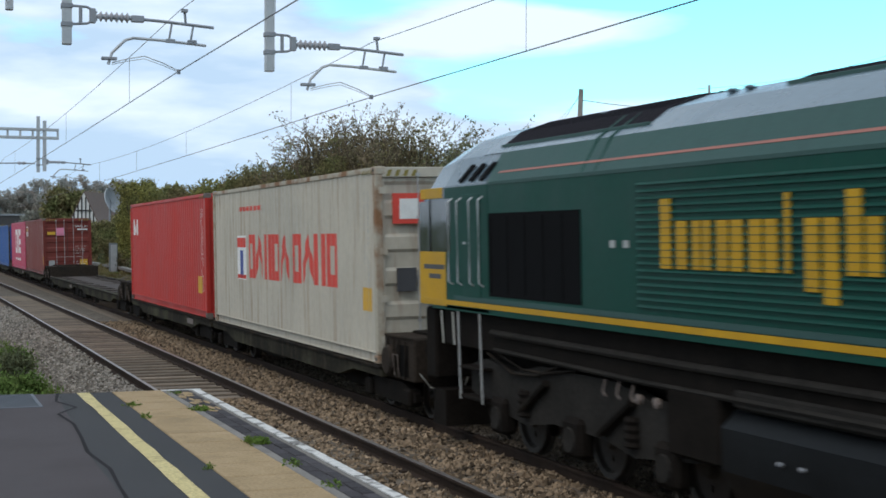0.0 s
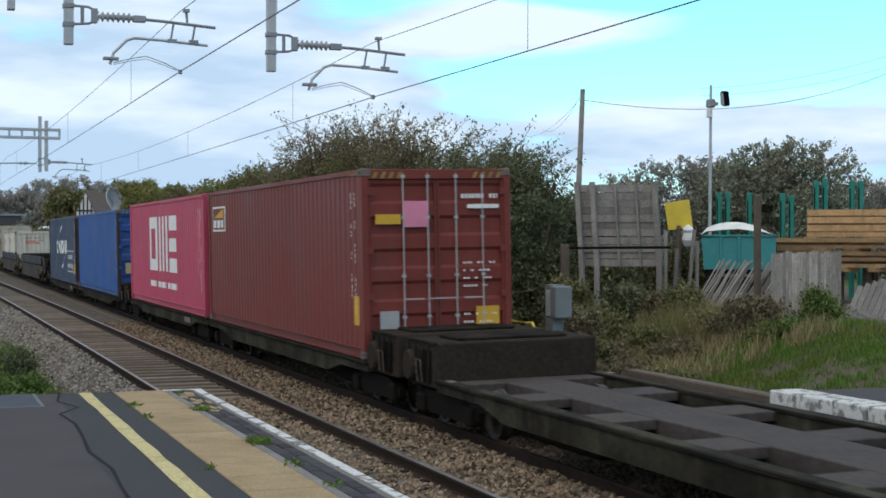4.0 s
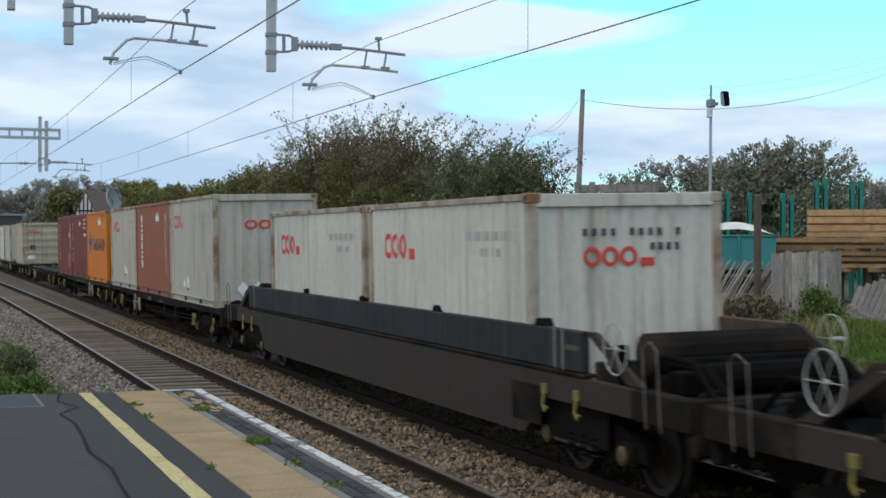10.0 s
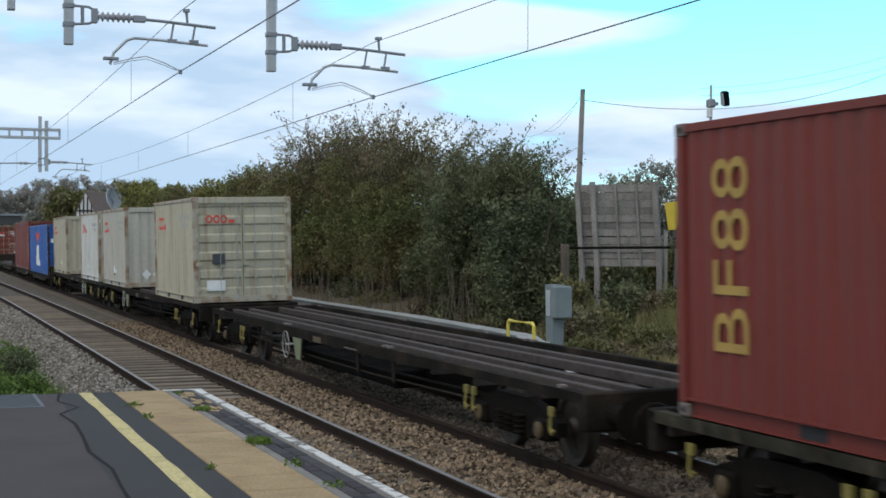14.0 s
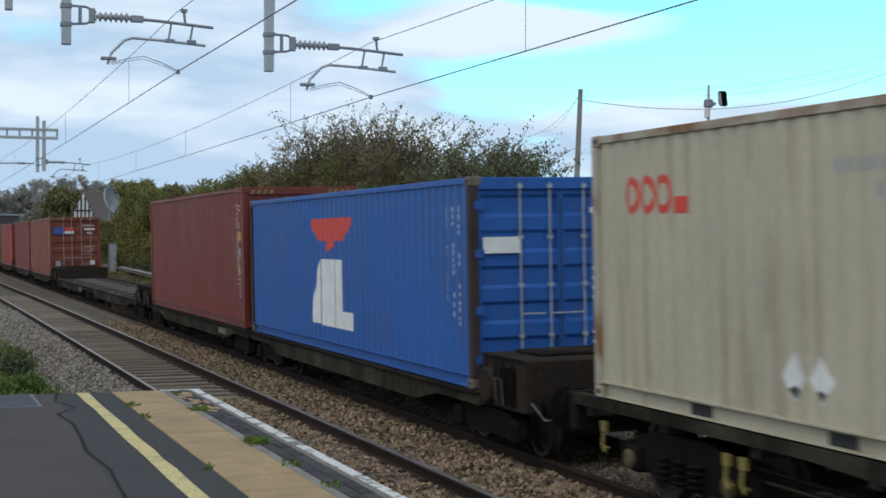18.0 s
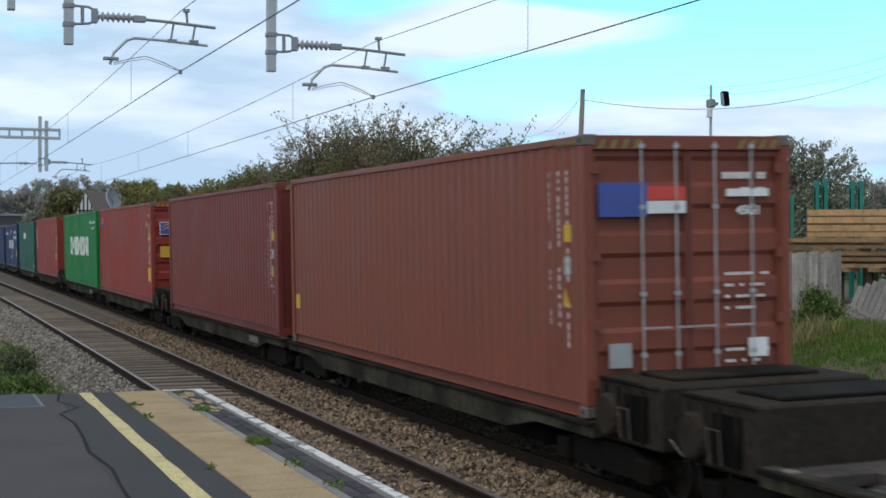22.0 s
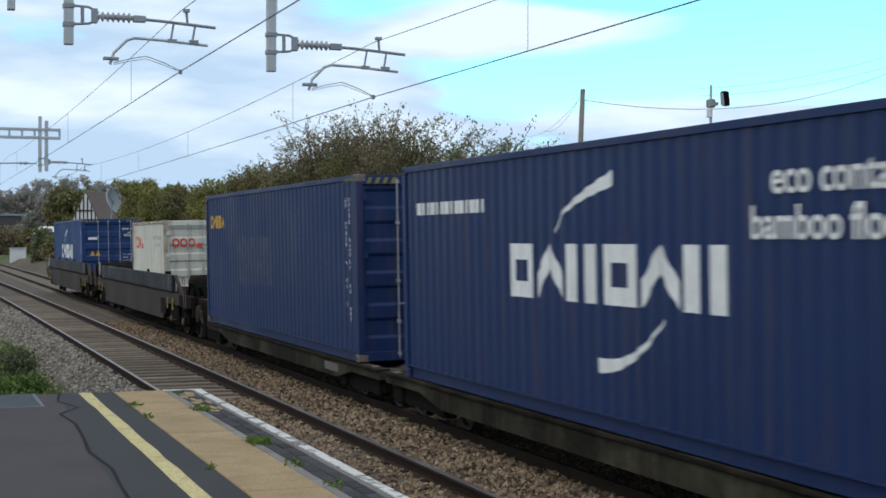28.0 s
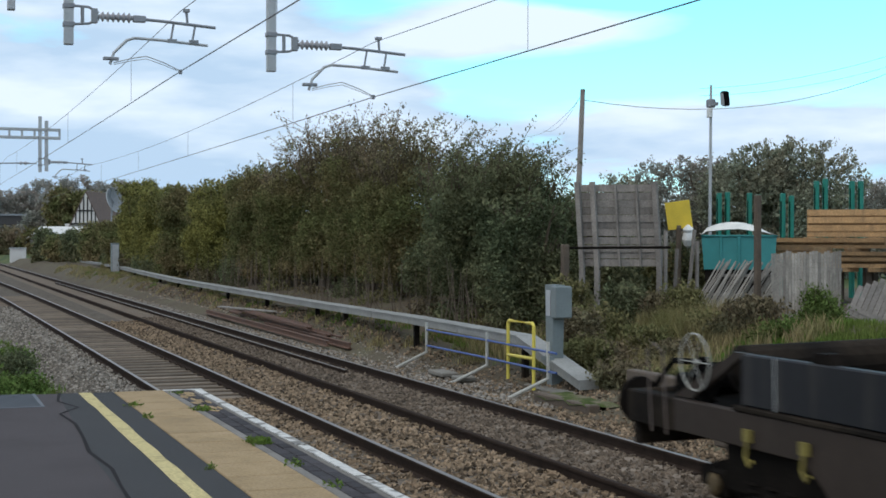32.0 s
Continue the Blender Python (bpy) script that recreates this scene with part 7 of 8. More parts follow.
    plate(r, "decal", -5.65, -5.1, 2.25, 2.62, M["blue_mark"])
    part("decal_stripe", paint(MB(), [(-5.6, 2.35, 2.4, -5.15, 2.5, 2.58)], lift=.006), M["yellow_mark"], r)
    end_plate(r, h - .002, -.965, -.575, 1.955, 2.315, M["white_mark"], "decal_border")
    end_plate(r, h, -.95, -.59, 1.97, 2.30, M["blue_mark"], "decal")
    for dz in (0, .10):
        mb = MB()
        for i in range(6):
            a, b = i / 6, (i + 1) / 6
            mb.quad(*[(h + .006, -.91 + .27 * t, 2.05 + dz + .11 * t ** .6 + w * (.012 + .035 * t)) for t, w in ((a, 0), (b, 0), (b, 1), (a, 1))])
        part("decal_stripe", mb, M["yellow_mark"], r)
    end_plate(r, h, -.96, -.58, 1.30, 1.62, M["yellow_mark"])
    part("warning_triangle", MB().prism([(-.50, 1.38), (-.30, 1.38), (-.40, 1.56)], "x", h - .03, h + .003), M["yellow_mark"], r)
    part("warning_triangle", MB().prism([(-.40, 1.13), (-.30, 1.29), (-.50, 1.29)], "x", h - .03, h + .003), M["grey_mark"], r)
    end_plate(r, h, .02, .09, 1.44, 1.52, M["grey_mark"])
    part("warning_triangle", paint(MB(), [(h - 1.08, 2.2, 2.2, h - .98, 2.2, 2.38), (h - .98, 2.2, 2.38, h - .92, 2.2, 2.2)]), M["yellow_mark"], r)
    plate(r, "notice", h - .75, h - .35, .6, 1.0, M["yellow_mark"])
    side_notices(r, h)
    code_marks(r, h, H, M["white_mark"], 2)
    r, h, H = C("green", "vivid green 40-foot container with white lettering panel", 388.63, True, True, D_LOW, False, wear="own")
    lettering(r, "white_lettering", cut_blocks(-3.35, 3.5, 1.18, 1.93, 9), M["white_mark"])
    lettering(r, "code_marking", blocks(3.8, 5.5, 2.42, 2.52, 11, .5) + blocks(4.3, 5.3, 2.20, 2.29, 5, .5), M["white_mark"])
    r, h, H = C("clay", "red-brown 40-foot container with white end lettering block", 404.23, True, True, D_LOW, False, wear="own")
    part("white_lettering", _end_blocks(h, -.75, .6, 2.05, 2.35, 3), M["white_mark"], r)
    part("code_marking", paint(MB(), [q for i in range(4) for q in rect(-5.8, -5.55, 1.35 + i * .28, 1.55 + i * .28)]), M["white_mark"], r)
    plate(r, "notice", h - 1.2, h - .7, .9, 1.15, M["yellow_mark"])
    side_notices(r, h)
    code_marks(r, h, H, M["white_mark"], 3)
    r, h, H = C("dgreen", "dark green 40-foot container with a white corner panel", 418.28, True, True, .64, True, wear="own")
    part("white_panel", paint(MB(), blocks(-2.0, -.2, 1.95, 2.3, 3, .2)), M["white_mark"], r)
    plate(r, "notice", h - .5, h - .25, .3, .5, M["white_mark"])
    r, h, H = C("navy", "navy 40-foot container with white device, swooshes and lettering", 432.67, True, True, .66, False, wear="own")
    navy_marks(r, h, H, -2.3, 2.3, True)
    text_on_side(r, "eco container", 4.2, 2.38, .38)
    text_on_side(r, "bamboo flooring", 4.1, 2.02, .38)
    plate(r, "notice", h - 1.1, h - .3, .7, 1.15, M["yellow_mark"])
    part("small_lettering", paint(MB(), blocks(-5.5, -3.0, 2.22, 2.38, 14, .3)), M["white_mark"], r)
    code_marks(r, h, H, M["white_mark"], 2)
    r, h, H = C("navy", "navy 40-foot container with a yellow lettering block", 447.09, True, True, .66, True)
    lettering(r, "yellow_lettering", cut_blocks(-5.55, -4.05, 2.14, 2.42, 5), M["yellow_mark"])
    part("repaired_patch", paint(MB(), rect(-2.8, .4, 1.0, 1.95)), M["navy_patch"], r)
    code_marks(r, h, H, M["white_mark"], 2)
    r, h, H = C("white", "cream 20-foot container with doors, in a pocket wagon", 459.21, False, False, .48, True)
    red_rings(r, -2.6, -1.35, 1.80, 2.16)
    end_rings(r, h, -1.0, -.15, 1.85, 2.1, True)
    text_on_end(r, "22G1", h, .65, 1.95, .13)
    r, h, H = C("navy2", "blue 40-foot container with white device, in a pocket wagon", 485.87, True, True, .48, True)
    navy_marks(r, h, H, -2.3, 2.2, True, False)
    end_plate(r, h, -.95, -.6, 2.05, 2.15, M["white_mark"])
    text_on_end(r, "45G1", h, .6, 2.2, .13)
    part("warning_triangle", _end_triangles(h), M["yellow_mark"], r)
    code_marks(r, h, H, M["white_mark"], 3)


def _end_triangles(h):
    mb = MB()
    mb.quad((h + .004, -.9, 1.4), (h + .004, -.7, 1.4), (h + .004, -.8, 1.6))
    mb.quad((h + .004, -.68, 1.4), (h + .004, -.48, 1.4), (h + .004, -.58, 1.6))
    return mb


def _end_blocks(h, y0, y1, z0, z1, n):
    mb = MB()
    w = (y1 - y0) / n
    for i in range(n):
        mb.box(h - .03, h - .02, y0 + i * w, y0 + (i + .72) * w, z0, z1)
    return mb


def end_diamonds(r, h, z=.42):
    mb = MB()
    for y in (-.55, -.2):
        mb.quad(*[(h - .022, y + dy, z + dz) for dy, dz in ((-.15, 0), (0, -.17), (.15, 0), (0, .17))])
    part("warning_placard", mb, M["white_mark"], r)


def text_on_side(r, words, x, z, size, material=None, turn=0):
    m = pose(x, -W2 + .007, z, 90, 0, 0) @ pose(0, 0, 0, 0, 0, turn)
    text_mesh(words, size, material or M["white_mark"], r, m, bold=.0 if turn else .006, space=1.08 if turn else 1.0)


def text_on_end(r, words, h, y, z, size):
    text_mesh(words, size, M["white_mark"], r, pose(h + .006, y, z, 90, 0, 90), bold=.004)


def navy_marks(r, h, H, x0, x1, tall, low=True):
    x1 += .22
    w = x1 - x0
    lettering(r, "white_lettering", cut_blocks(x0, x0 + w * .48, 1.25, 1.85, 3) + cut_blocks(x0 + w * .50, x1, 1.25, 1.85, 3), M["white_mark"])
    c = (x0 + x1) / 2
    swoosh(r, c - .45, 2.25, .55, True)
    if low:
        swoosh(r, c + .55, .86, .55, False)


M["beige_mark"] = mat("faded_beige_sticker", (0.42, 0.34, 0.2), 0.7)
M["ochre_line"] = mat("faded_ochre_lettering_paint", (0.40, 0.25, 0.06), 0.7)
M["ochre_mark"] = mat("faded_ochre_sticker", (0.38, 0.16, 0.05), 0.7)
M["dark_blue"] = mat("dark_blue_lettering_paint", (0.060, 0.045, 0.050), 0.6)
M["navy_patch"] = mat("darker_navy_repaint", (0.006, 0.017, 0.062), 0.5, var=0.15)
load_train()


# ------------------------------------------------------------------ wagons
def wheel_mesh(k=1.0):
    mb = MB()
    for s in (-1, 1):
        mb.lathe([(r * k, w) for r, w in [(.08, s * .64), (.30, s * .665), (.37, s * .66), (.37, s * .64), (.45, s * .645), (.45, s * .675), (.42, s * .69), (.42, s * .775), (.36, s * .775), (.34, s * .72), (.12, s * .74), (.09, s * .80), (.02, s * .80)]], (0, 0, 0), "y", 22)
        for q in range(4):
            a = q * math.pi / 2
            mb.box(.2 * k * math.cos(a) - .03, .2 * k * math.cos(a) + .03, s * .735 - .012, s * .735 + .012, .2 * k * math.sin(a) - .03, .2 * k * math.sin(a) + .03)
    mb.tube([(0, -.65, 0), (0, .65, 0)], .085, 10)
    me = mb.mesh("wheelset")
    me.materials.append(M["wheel"])
    return me


WHEEL, WHEEL_SMALL = wheel_mesh(), wheel_mesh(.73)


def bogie_meshes():
    out = {}
    for s in (-1, 1):
        y0, y1 = s * .98, s * 1.10
        poly = [(-1.25, .40), (-1.25, .56), (-.75, .70), (-.45, .76), (.45, .76), (.75, .70), (1.25, .56), (1.25, .40), (.80, .42), (.45, .30), (-.45, .30), (-.80, .42)]
        out["side_frame", s] = MB().prism(poly, "y", min(y0, y1), max(y0, y1)).mesh("side_frame")
        out["low_frame", s] = MB().prism([(-1.15, .28), (-1.15, .40), (-.6, .52), (.6, .52), (1.15, .40), (1.15, .28), (.6, .22), (-.6, .22)], "y", *sorted((s * .98, s * 1.08))).mesh("side_frame")
    out["bolster"] = MB().box(-.22, .22, -.975, .975, .42, .72, .02).mesh("bolster")
    out["low_bolster"] = MB().box(-.25, .25, -.975, .975, .26, .46, .02).mesh("bolster")
    for me in list(out.values()):
        me.materials.append(M["bogie"])
    sp = MB()
    for k in range(4):
        sp.lathe([(.085, -.014), (.1, 0), (.085, .014)], (0, 0, k * .062), "z", 10)
    out["spring"] = sp.mesh("spring")
    out["spring"].materials.append(M["bogie"])
    out["axlebox"] = MB().box(-.15, .15, -.1, .1, -.125, .125, .03).mesh("axlebox")
    out["axlebox"].materials.append(M["bogie"])
    out["axle_cap"] = MB().lathe([(.02, 0), (.09, 0), (.1, -.04), (.06, -.06), (.01, -.06)], (0, 0, 0), "y", 12).mesh("axle_cap")
    out["axle_cap"].materials.append(M["cap_fit"])
    return out


BOGIE = bogie_meshes()


def bogie(root, x, s_wagon, caps=True, small=False):
    if small:
        b = part("bogie", BOGIE["low_bolster"], None, root, at=pose(x, 0, 0))
        for s in (-1, 1):
            part("side_frame", BOGIE["low_frame", s], None, b)
        for dx in (-.9, .9):
            for s in (-1, 1):
                part("axlebox", BOGIE["axlebox"], None, b, at=pose(dx, s * 1.04, .33))
            w = part("wheelset", WHEEL_SMALL, None, b, at=pose(dx, 0, .329))
            WHEELS.append((w, dx, s_wagon - x, .329))
        return b
    b = part("bogie", BOGIE["bolster"], None, root, at=pose(x, 0, 0))
    for sy in (-1, 1):
        part("side_frame", BOGIE["side_frame", sy], None, b)
        for x2 in (-.28, 0, .28):
            part("spring", BOGIE["spring"], None, b, at=pose(x2, sy * 1.12, .36))
        for x2 in (-.9, .9):
            part("axlebox", BOGIE["axlebox"], None, b, at=pose(x2, sy * 1.06, .455))
            if caps and sy < 0:
                part("axle_cap", BOGIE["axle_cap"], None, b, at=pose(x2, -1.15, .45))
    for dx in (-.9, .9):
        w = part("wheelset", WHEEL, None, b, at=pose(dx, 0, .45))
        WHEELS.append((w, dx, s_wagon - x, .45))
    return b


def hand_wheel(root, x, z, r=.24, y=-1.24):
    mb = MB().ring((x, y, z), r, .0075, "y", 24, 6)
    for k in range(3):
        a = k * math.pi / 3
        mb.tube([(x - r * math.cos(a), y, z - r * math.sin(a)), (x + r * math.cos(a), y, z + r * math.sin(a))], .0045, 5)
    mb.tube([(x, y, z), (x, y + .14, z)], .022, 6)
    part("hand_brake_wheel", mb, M["pale_fit"], root)


def buffers(root, x, s, z=.72):
    for y in (-.87, .87):
        mb = MB().lathe([(.09, 0), (.11, s * .02), (.11, s * .30), (.075, s * .31), (.075, s * .46), (.22, s * .47), (.23, s * .50), (.02, s * .515)], (x, y, z + .02), "x", 14)
        part("buffer", mb, M["bogie"], root)


def shunt_hook(root, x, y=-1.22, z=.62, material="yellow_fit"):
    mb = MB().tube([(x, y, z + .1), (x, y - .02, z - .06), (x + .05, y - .02, z - .13), (x + .10, y - .02, z - .08)], .018, 6)
    mb.box(x - .05, x + .05, y - .015, y + .02, z + .06, z + .16)
    part("lashing_hook", mb, M[material], root)


def low_flat(front, rear, loaded=True, deck=D_LOW, label="low twin container flat wagon with grimy steel sides", gap=None):
    """A pair of low container flats: two spines joined by a bar, small-wheeled, with raised ends."""
    for (f, r, lead) in ((front - 1.45, (front + rear) / 2 - .12, True), ((front + rear) / 2 + .12, rear + 1.45, False)):
        s = (f + r) / 2
        h = (r - f) / 2
        root = thing("container_flat_wagon", label, "freight wagon", group="wagons of the train")
        z0, z1 = deck - .30, deck - .02
        # the low loading part between the raised ends
        a0, a1 = (-h + .05, h - 1.35) if lead else (-h + 1.35, h - .05)
        for sy in (-1, 1):
            ya, yb = sorted((sy * 1.20, sy * 1.04))
            pts = [(a0, z1), (a0, z1 - .16), (a0 + 1.5, z1 - .16), (a0 + 2.3, z0 - .03), (a1 - 2.3, z0 - .03), (a1 - 1.5, z1 - .16), (a1, z1 - .16), (a1, z1)]
            part("side_sill", MB().prism(pts, "y", ya, yb), M["chassis_green"], root)
            part("deck_edge", MB().box(a0, a1, min(sy * 1.235, sy * 1.02), max(sy * 1.235, sy * 1.02), z1 - .045, z1 - .004, .006), M["chassis"], root)
        # centre deck with rows of openings
        spine = MB().box(a0, a1, -.40, .40, z0, z1 - .03, .01)
        part("centre_sill", spine, M["deck"], root)
        n = 6
        st = (a1 - a0) / n
        for i in range(n + 1):
            x = a0 + i * st
            w = .45 if i in (0, n) else .34
            for sy in (-1, 1):
                ya, yb = sorted((sy * .405, sy * 1.015))
                part("cross_member", MB().box(max(a0, x - w), min(a1, x + w), ya, yb, z1 - .14, z1 - .032, .008), M["deck"], root)
        for x in (a0 + .35, a1 - .35):
            for sy in (-1, 1):
                part("twistlock", MB().box(x - .08, x + .08, sy * 1.13 - .05, sy * 1.13 + .05, z1 - .004, z1 + .018, .006), M["casting"], root)
        xh = h if lead else -h
        sg = 1 if lead else -1
        if lead:
            # raised box end with a coupler opening
            part("end_box", MB().box(h - 1.30, h, -1.16, 1.16, deck - .16, deck + .46, .025), M["end_brown"], root)
            part("end_hatch", MB().box(h - 1.1, h - .35, -.8, .8, deck + .46, deck + .50, .01), M["chassis"], root)
            part("coupler_pocket", MB().box(h - .02, h + .012, -.16, .16, deck - .02, deck + .30), M["gasket"], root)
        else:
            part("end_box", MB().box(-h, -h + 1.28, -1.16, 1.16, deck - .16, deck + .46, .025), M["end_brown"], root)
            part("end_hatch", MB().box(-h + .35, -h + 1.1, -.8, .8, deck + .46, deck + .50, .01), M["chassis"], root)
            part("coupler_pocket", MB().box(-h - .012, -h + .02, -.16, .16, deck - .02, deck + .30), M["gasket"], root)
        # fittings on the near face of the raised end
        e0 = (h - 1.22) if lead else (-h + .06)
        # flat black plate, coloured as the shade of a recess
        part("side_recess", MB().box(e0 + .50, e0 + .98, -1.172, -1.158, deck - .10, deck + .34, .006), M["shade_black"], root)
        part("brake_wheel_housing", MB().lathe([(.02, -.10), (.19, -.10), (.22, -.06), (.22, .0)], (e0 + .24, -1.16, deck + .10), "y", 16), M["end_brown"], root)
        for dx in (.10, .38, .62, .9):
            part("pipe_run", MB().tube([(e0 + dx, -1.175, deck + .40), (e0 + dx + .04, -1.19, deck + .18), (e0 + dx - .03, -1.18, deck - .12)], .014, 5), M["chassis"], root)
        part("top_lip", MB().box(e0 - .02, e0 + 1.20, -1.185, -1.155, deck + .43, deck + .465, .006), M["chassis"], root)
        buffers(root, xh, sg, .68)
        part("coupling_hook", MB().tube([(xh, 0, .72), (xh + sg * .3, 0, .70), (xh + sg * .42, 0, .58), (xh + sg * .36, 0, .5)], .035, 6), M["bogie"], root)
        part("uncoupling_bar", MB().tube([(xh + sg * .06, -1.1, deck - .02), (xh + sg * .08, -.95, deck - .22), (xh + sg * .08, -.45, deck - .22), (xh + sg * .06, -.35, deck)], .008, 6), M["pale_fit"], root)
        part("ladder_rail", MB().tube([(xh - sg * .55, -1.2, deck - .1), (xh - sg * .55, -1.22, deck + .2), (xh - sg * .75, -1.22, deck + .2), (xh - sg * .75, -1.2, deck - .1)], .007, 6), M["casting"], root)
        xb = (h - 1.35) if lead else (-h + 1.35)
        bogie(root, xb, s, False, True)
        bogie(root, (-h + 1.3) if lead else (h - 1.3), s, False, True)
        part("brake_gear", MB().box(-1.2, .2, -.7, .7, .22, .42, .03), M["bogie"], root)
        part("brake_rod", MB().tube([(-3, -.8, .33), (3, -.8, .33)], .03, 6), M["bogie"], root)
        part("air_tank", MB().lathe([(.05, -.7), (.14, -.65), (.14, .65), (.05, .7)], (1.6, -.55, .3), "x", 12), M["bogie"], root)
        # Added dark boxes that hide lit ballast, as shade below the wagon.
        part("underfloor_box", MB().box(-3.6, -1.6, -.85, .85, .20, .44, .03), M["bogie"], root)
        part("underfloor_box", MB().box(2.5, 3.8, -.85, .85, .20, .44, .03), M["bogie"], root)
        if not lead:
            plate_x = a1 - 3.0
            part("data_panel", MB().box(plate_x, plate_x + .8, -1.206, -1.200, z0 + .05, z1 - .1), M["casting"], root)
        moving(root, s)


def high_flat(front, rear, material="chassis", label="60-foot container flat wagon with dark steel frame", wheel=6.0):
    """A long-frame flat for 20-foot boxes: side girders, stringers, bogies and hand wheels."""
    f, r = front - .55, rear + .55
    s, h = (f + r) / 2, (r - f) / 2
    root = thing("container_flat_wagon", label, "freight wagon", group="wagons of the train")
    z1 = D_HIGH - .015
    for sy in (-1, 1):
        ya, yb = sorted((sy * 1.21, sy * 1.10))
        pts = [(-h, z1), (-h, z1 - .11), (-h + 4.2, z1 - .11), (-h + 5.4, z1 - .17), (h - 5.4, z1 - .17), (h - 4.2, z1 - .11), (h, z1 - .11), (h, z1)]
        part("side_girder", MB().prism(pts, "y", ya, yb), M[material], root)
        for yy in (.35, .72):
            part("stringer", MB().box(-h + .1, h - .1, sy * yy - .06, sy * yy + .06, z1 - .14, z1 - .02, .008), M["deck"], root)
    n = 13
    for i in range(n):
        x = -h + .12 + (2 * h - .24) * i / (n - 1)
        part("cross_member", MB().box(x - .07, x + .07, -1.09, 1.09, z1 - .24, z1 - .145, .008), M["deck"], root)
    for sx in (-1, 1):
        part("headstock", MB().box(sx * h - .08, sx * h + .08, -1.21, 1.21, .58, z1 + .01, .02), M["chassis"], root)
        buffers(root, sx * (h + .06), sx)
        part("coupling_hook", MB().tube([(sx * h, 0, .74), (sx * (h + .3), 0, .72), (sx * (h + .4), 0, .6), (sx * (h + .33), 0, .52)], .035, 6), M["bogie"], root)
        bogie(root, sx * (h - 2.1), s)
        shunt_hook(root, sx * (h - 3.3), z=.6)
        shunt_hook(root, sx * (h - 3.05), z=.6)
        shunt_hook(root, sx * (h - .75), z=.6)
    # Added black blocks below the deck, dark in place of its shade.
    part("centre_girder", MB().box(-h + 3.9, h - 3.9, -.42, .42, .30, z1 - .15, .02), M["shade_black"], root)
    part("brake_rigging", MB().box(-2.6, 2.8, -.95, -.5, .34, .60, .03), M["shade_black"], root)
    part("brake_pipe", MB().tube([(-h + 1, -1.0, .66), (-2, -1.05, .60), (2, -1.05, .60), (h - 1, -1.0, .66)], .022, 6), M["bogie"], root)
    hand_wheel(root, h - wheel, .64)
    part("brake_lever_plate", MB().prism([(h - wheel + .5, .80), (h - wheel + 1.1, .80), (h - wheel + 1.0, .42), (h - wheel + .7, .42)], "y", -1.235, -1.215), M["pale_green"], root)
    part("tie_rod", MB().tube([(-h + 3.4, -1.06, .56), (-1.2, -1.06, .50), (2.2, -1.06, .50), (h - 3.4, -1.06, .56)], .018, 5), M["end_brown"], root)
    for x in (-3.4, -2.0, 1.4, 3.2):
        part("hanger_bracket", MB().prism([(x - .09, z1 - .12), (x + .09, z1 - .12), (x + .04, .48), (x - .04, .48)], "y", -1.12, -1.10), M["end_brown"], root)
    part("brake_cylinder", MB().lathe([(.05, -.35), (.17, -.33), (.17, .33), (.05, .35)], (.6, -.5, .45), "x", 12), M["bogie"], root)
    part("air_tank", MB().lathe([(.05, -.6), (.2, -.55), (.2, .55), (.05, .6)], (-1.4, .3, .45), "x", 12), M["bogie"], root)
    part("data_panel", MB().box(-.9, -.4, -1.216, -1.209, z1 - .17, z1 - .07), M["cap_fit"], root)
    part("data_panel", MB().box(1.0, 1.7, -1.216, -1.209, z1 - .14, z1 - .12), M["casting"], root)
    part("spigot", _spigots(h, z1), M["casting"], root)
    moving(root, s)


def _spigots(h, z1):
    mb = MB()
    for x in (-h + .65, -h + 6.6, -h + 6.85, h - 6.85, h - 6.6, h - .65):
        for sy in (-1, 1):
            mb.box(x - .06, x + .06, sy * 1.13 - .04, sy * 1.13 + .04, z1 - .002, z1 + .028)
    return mb


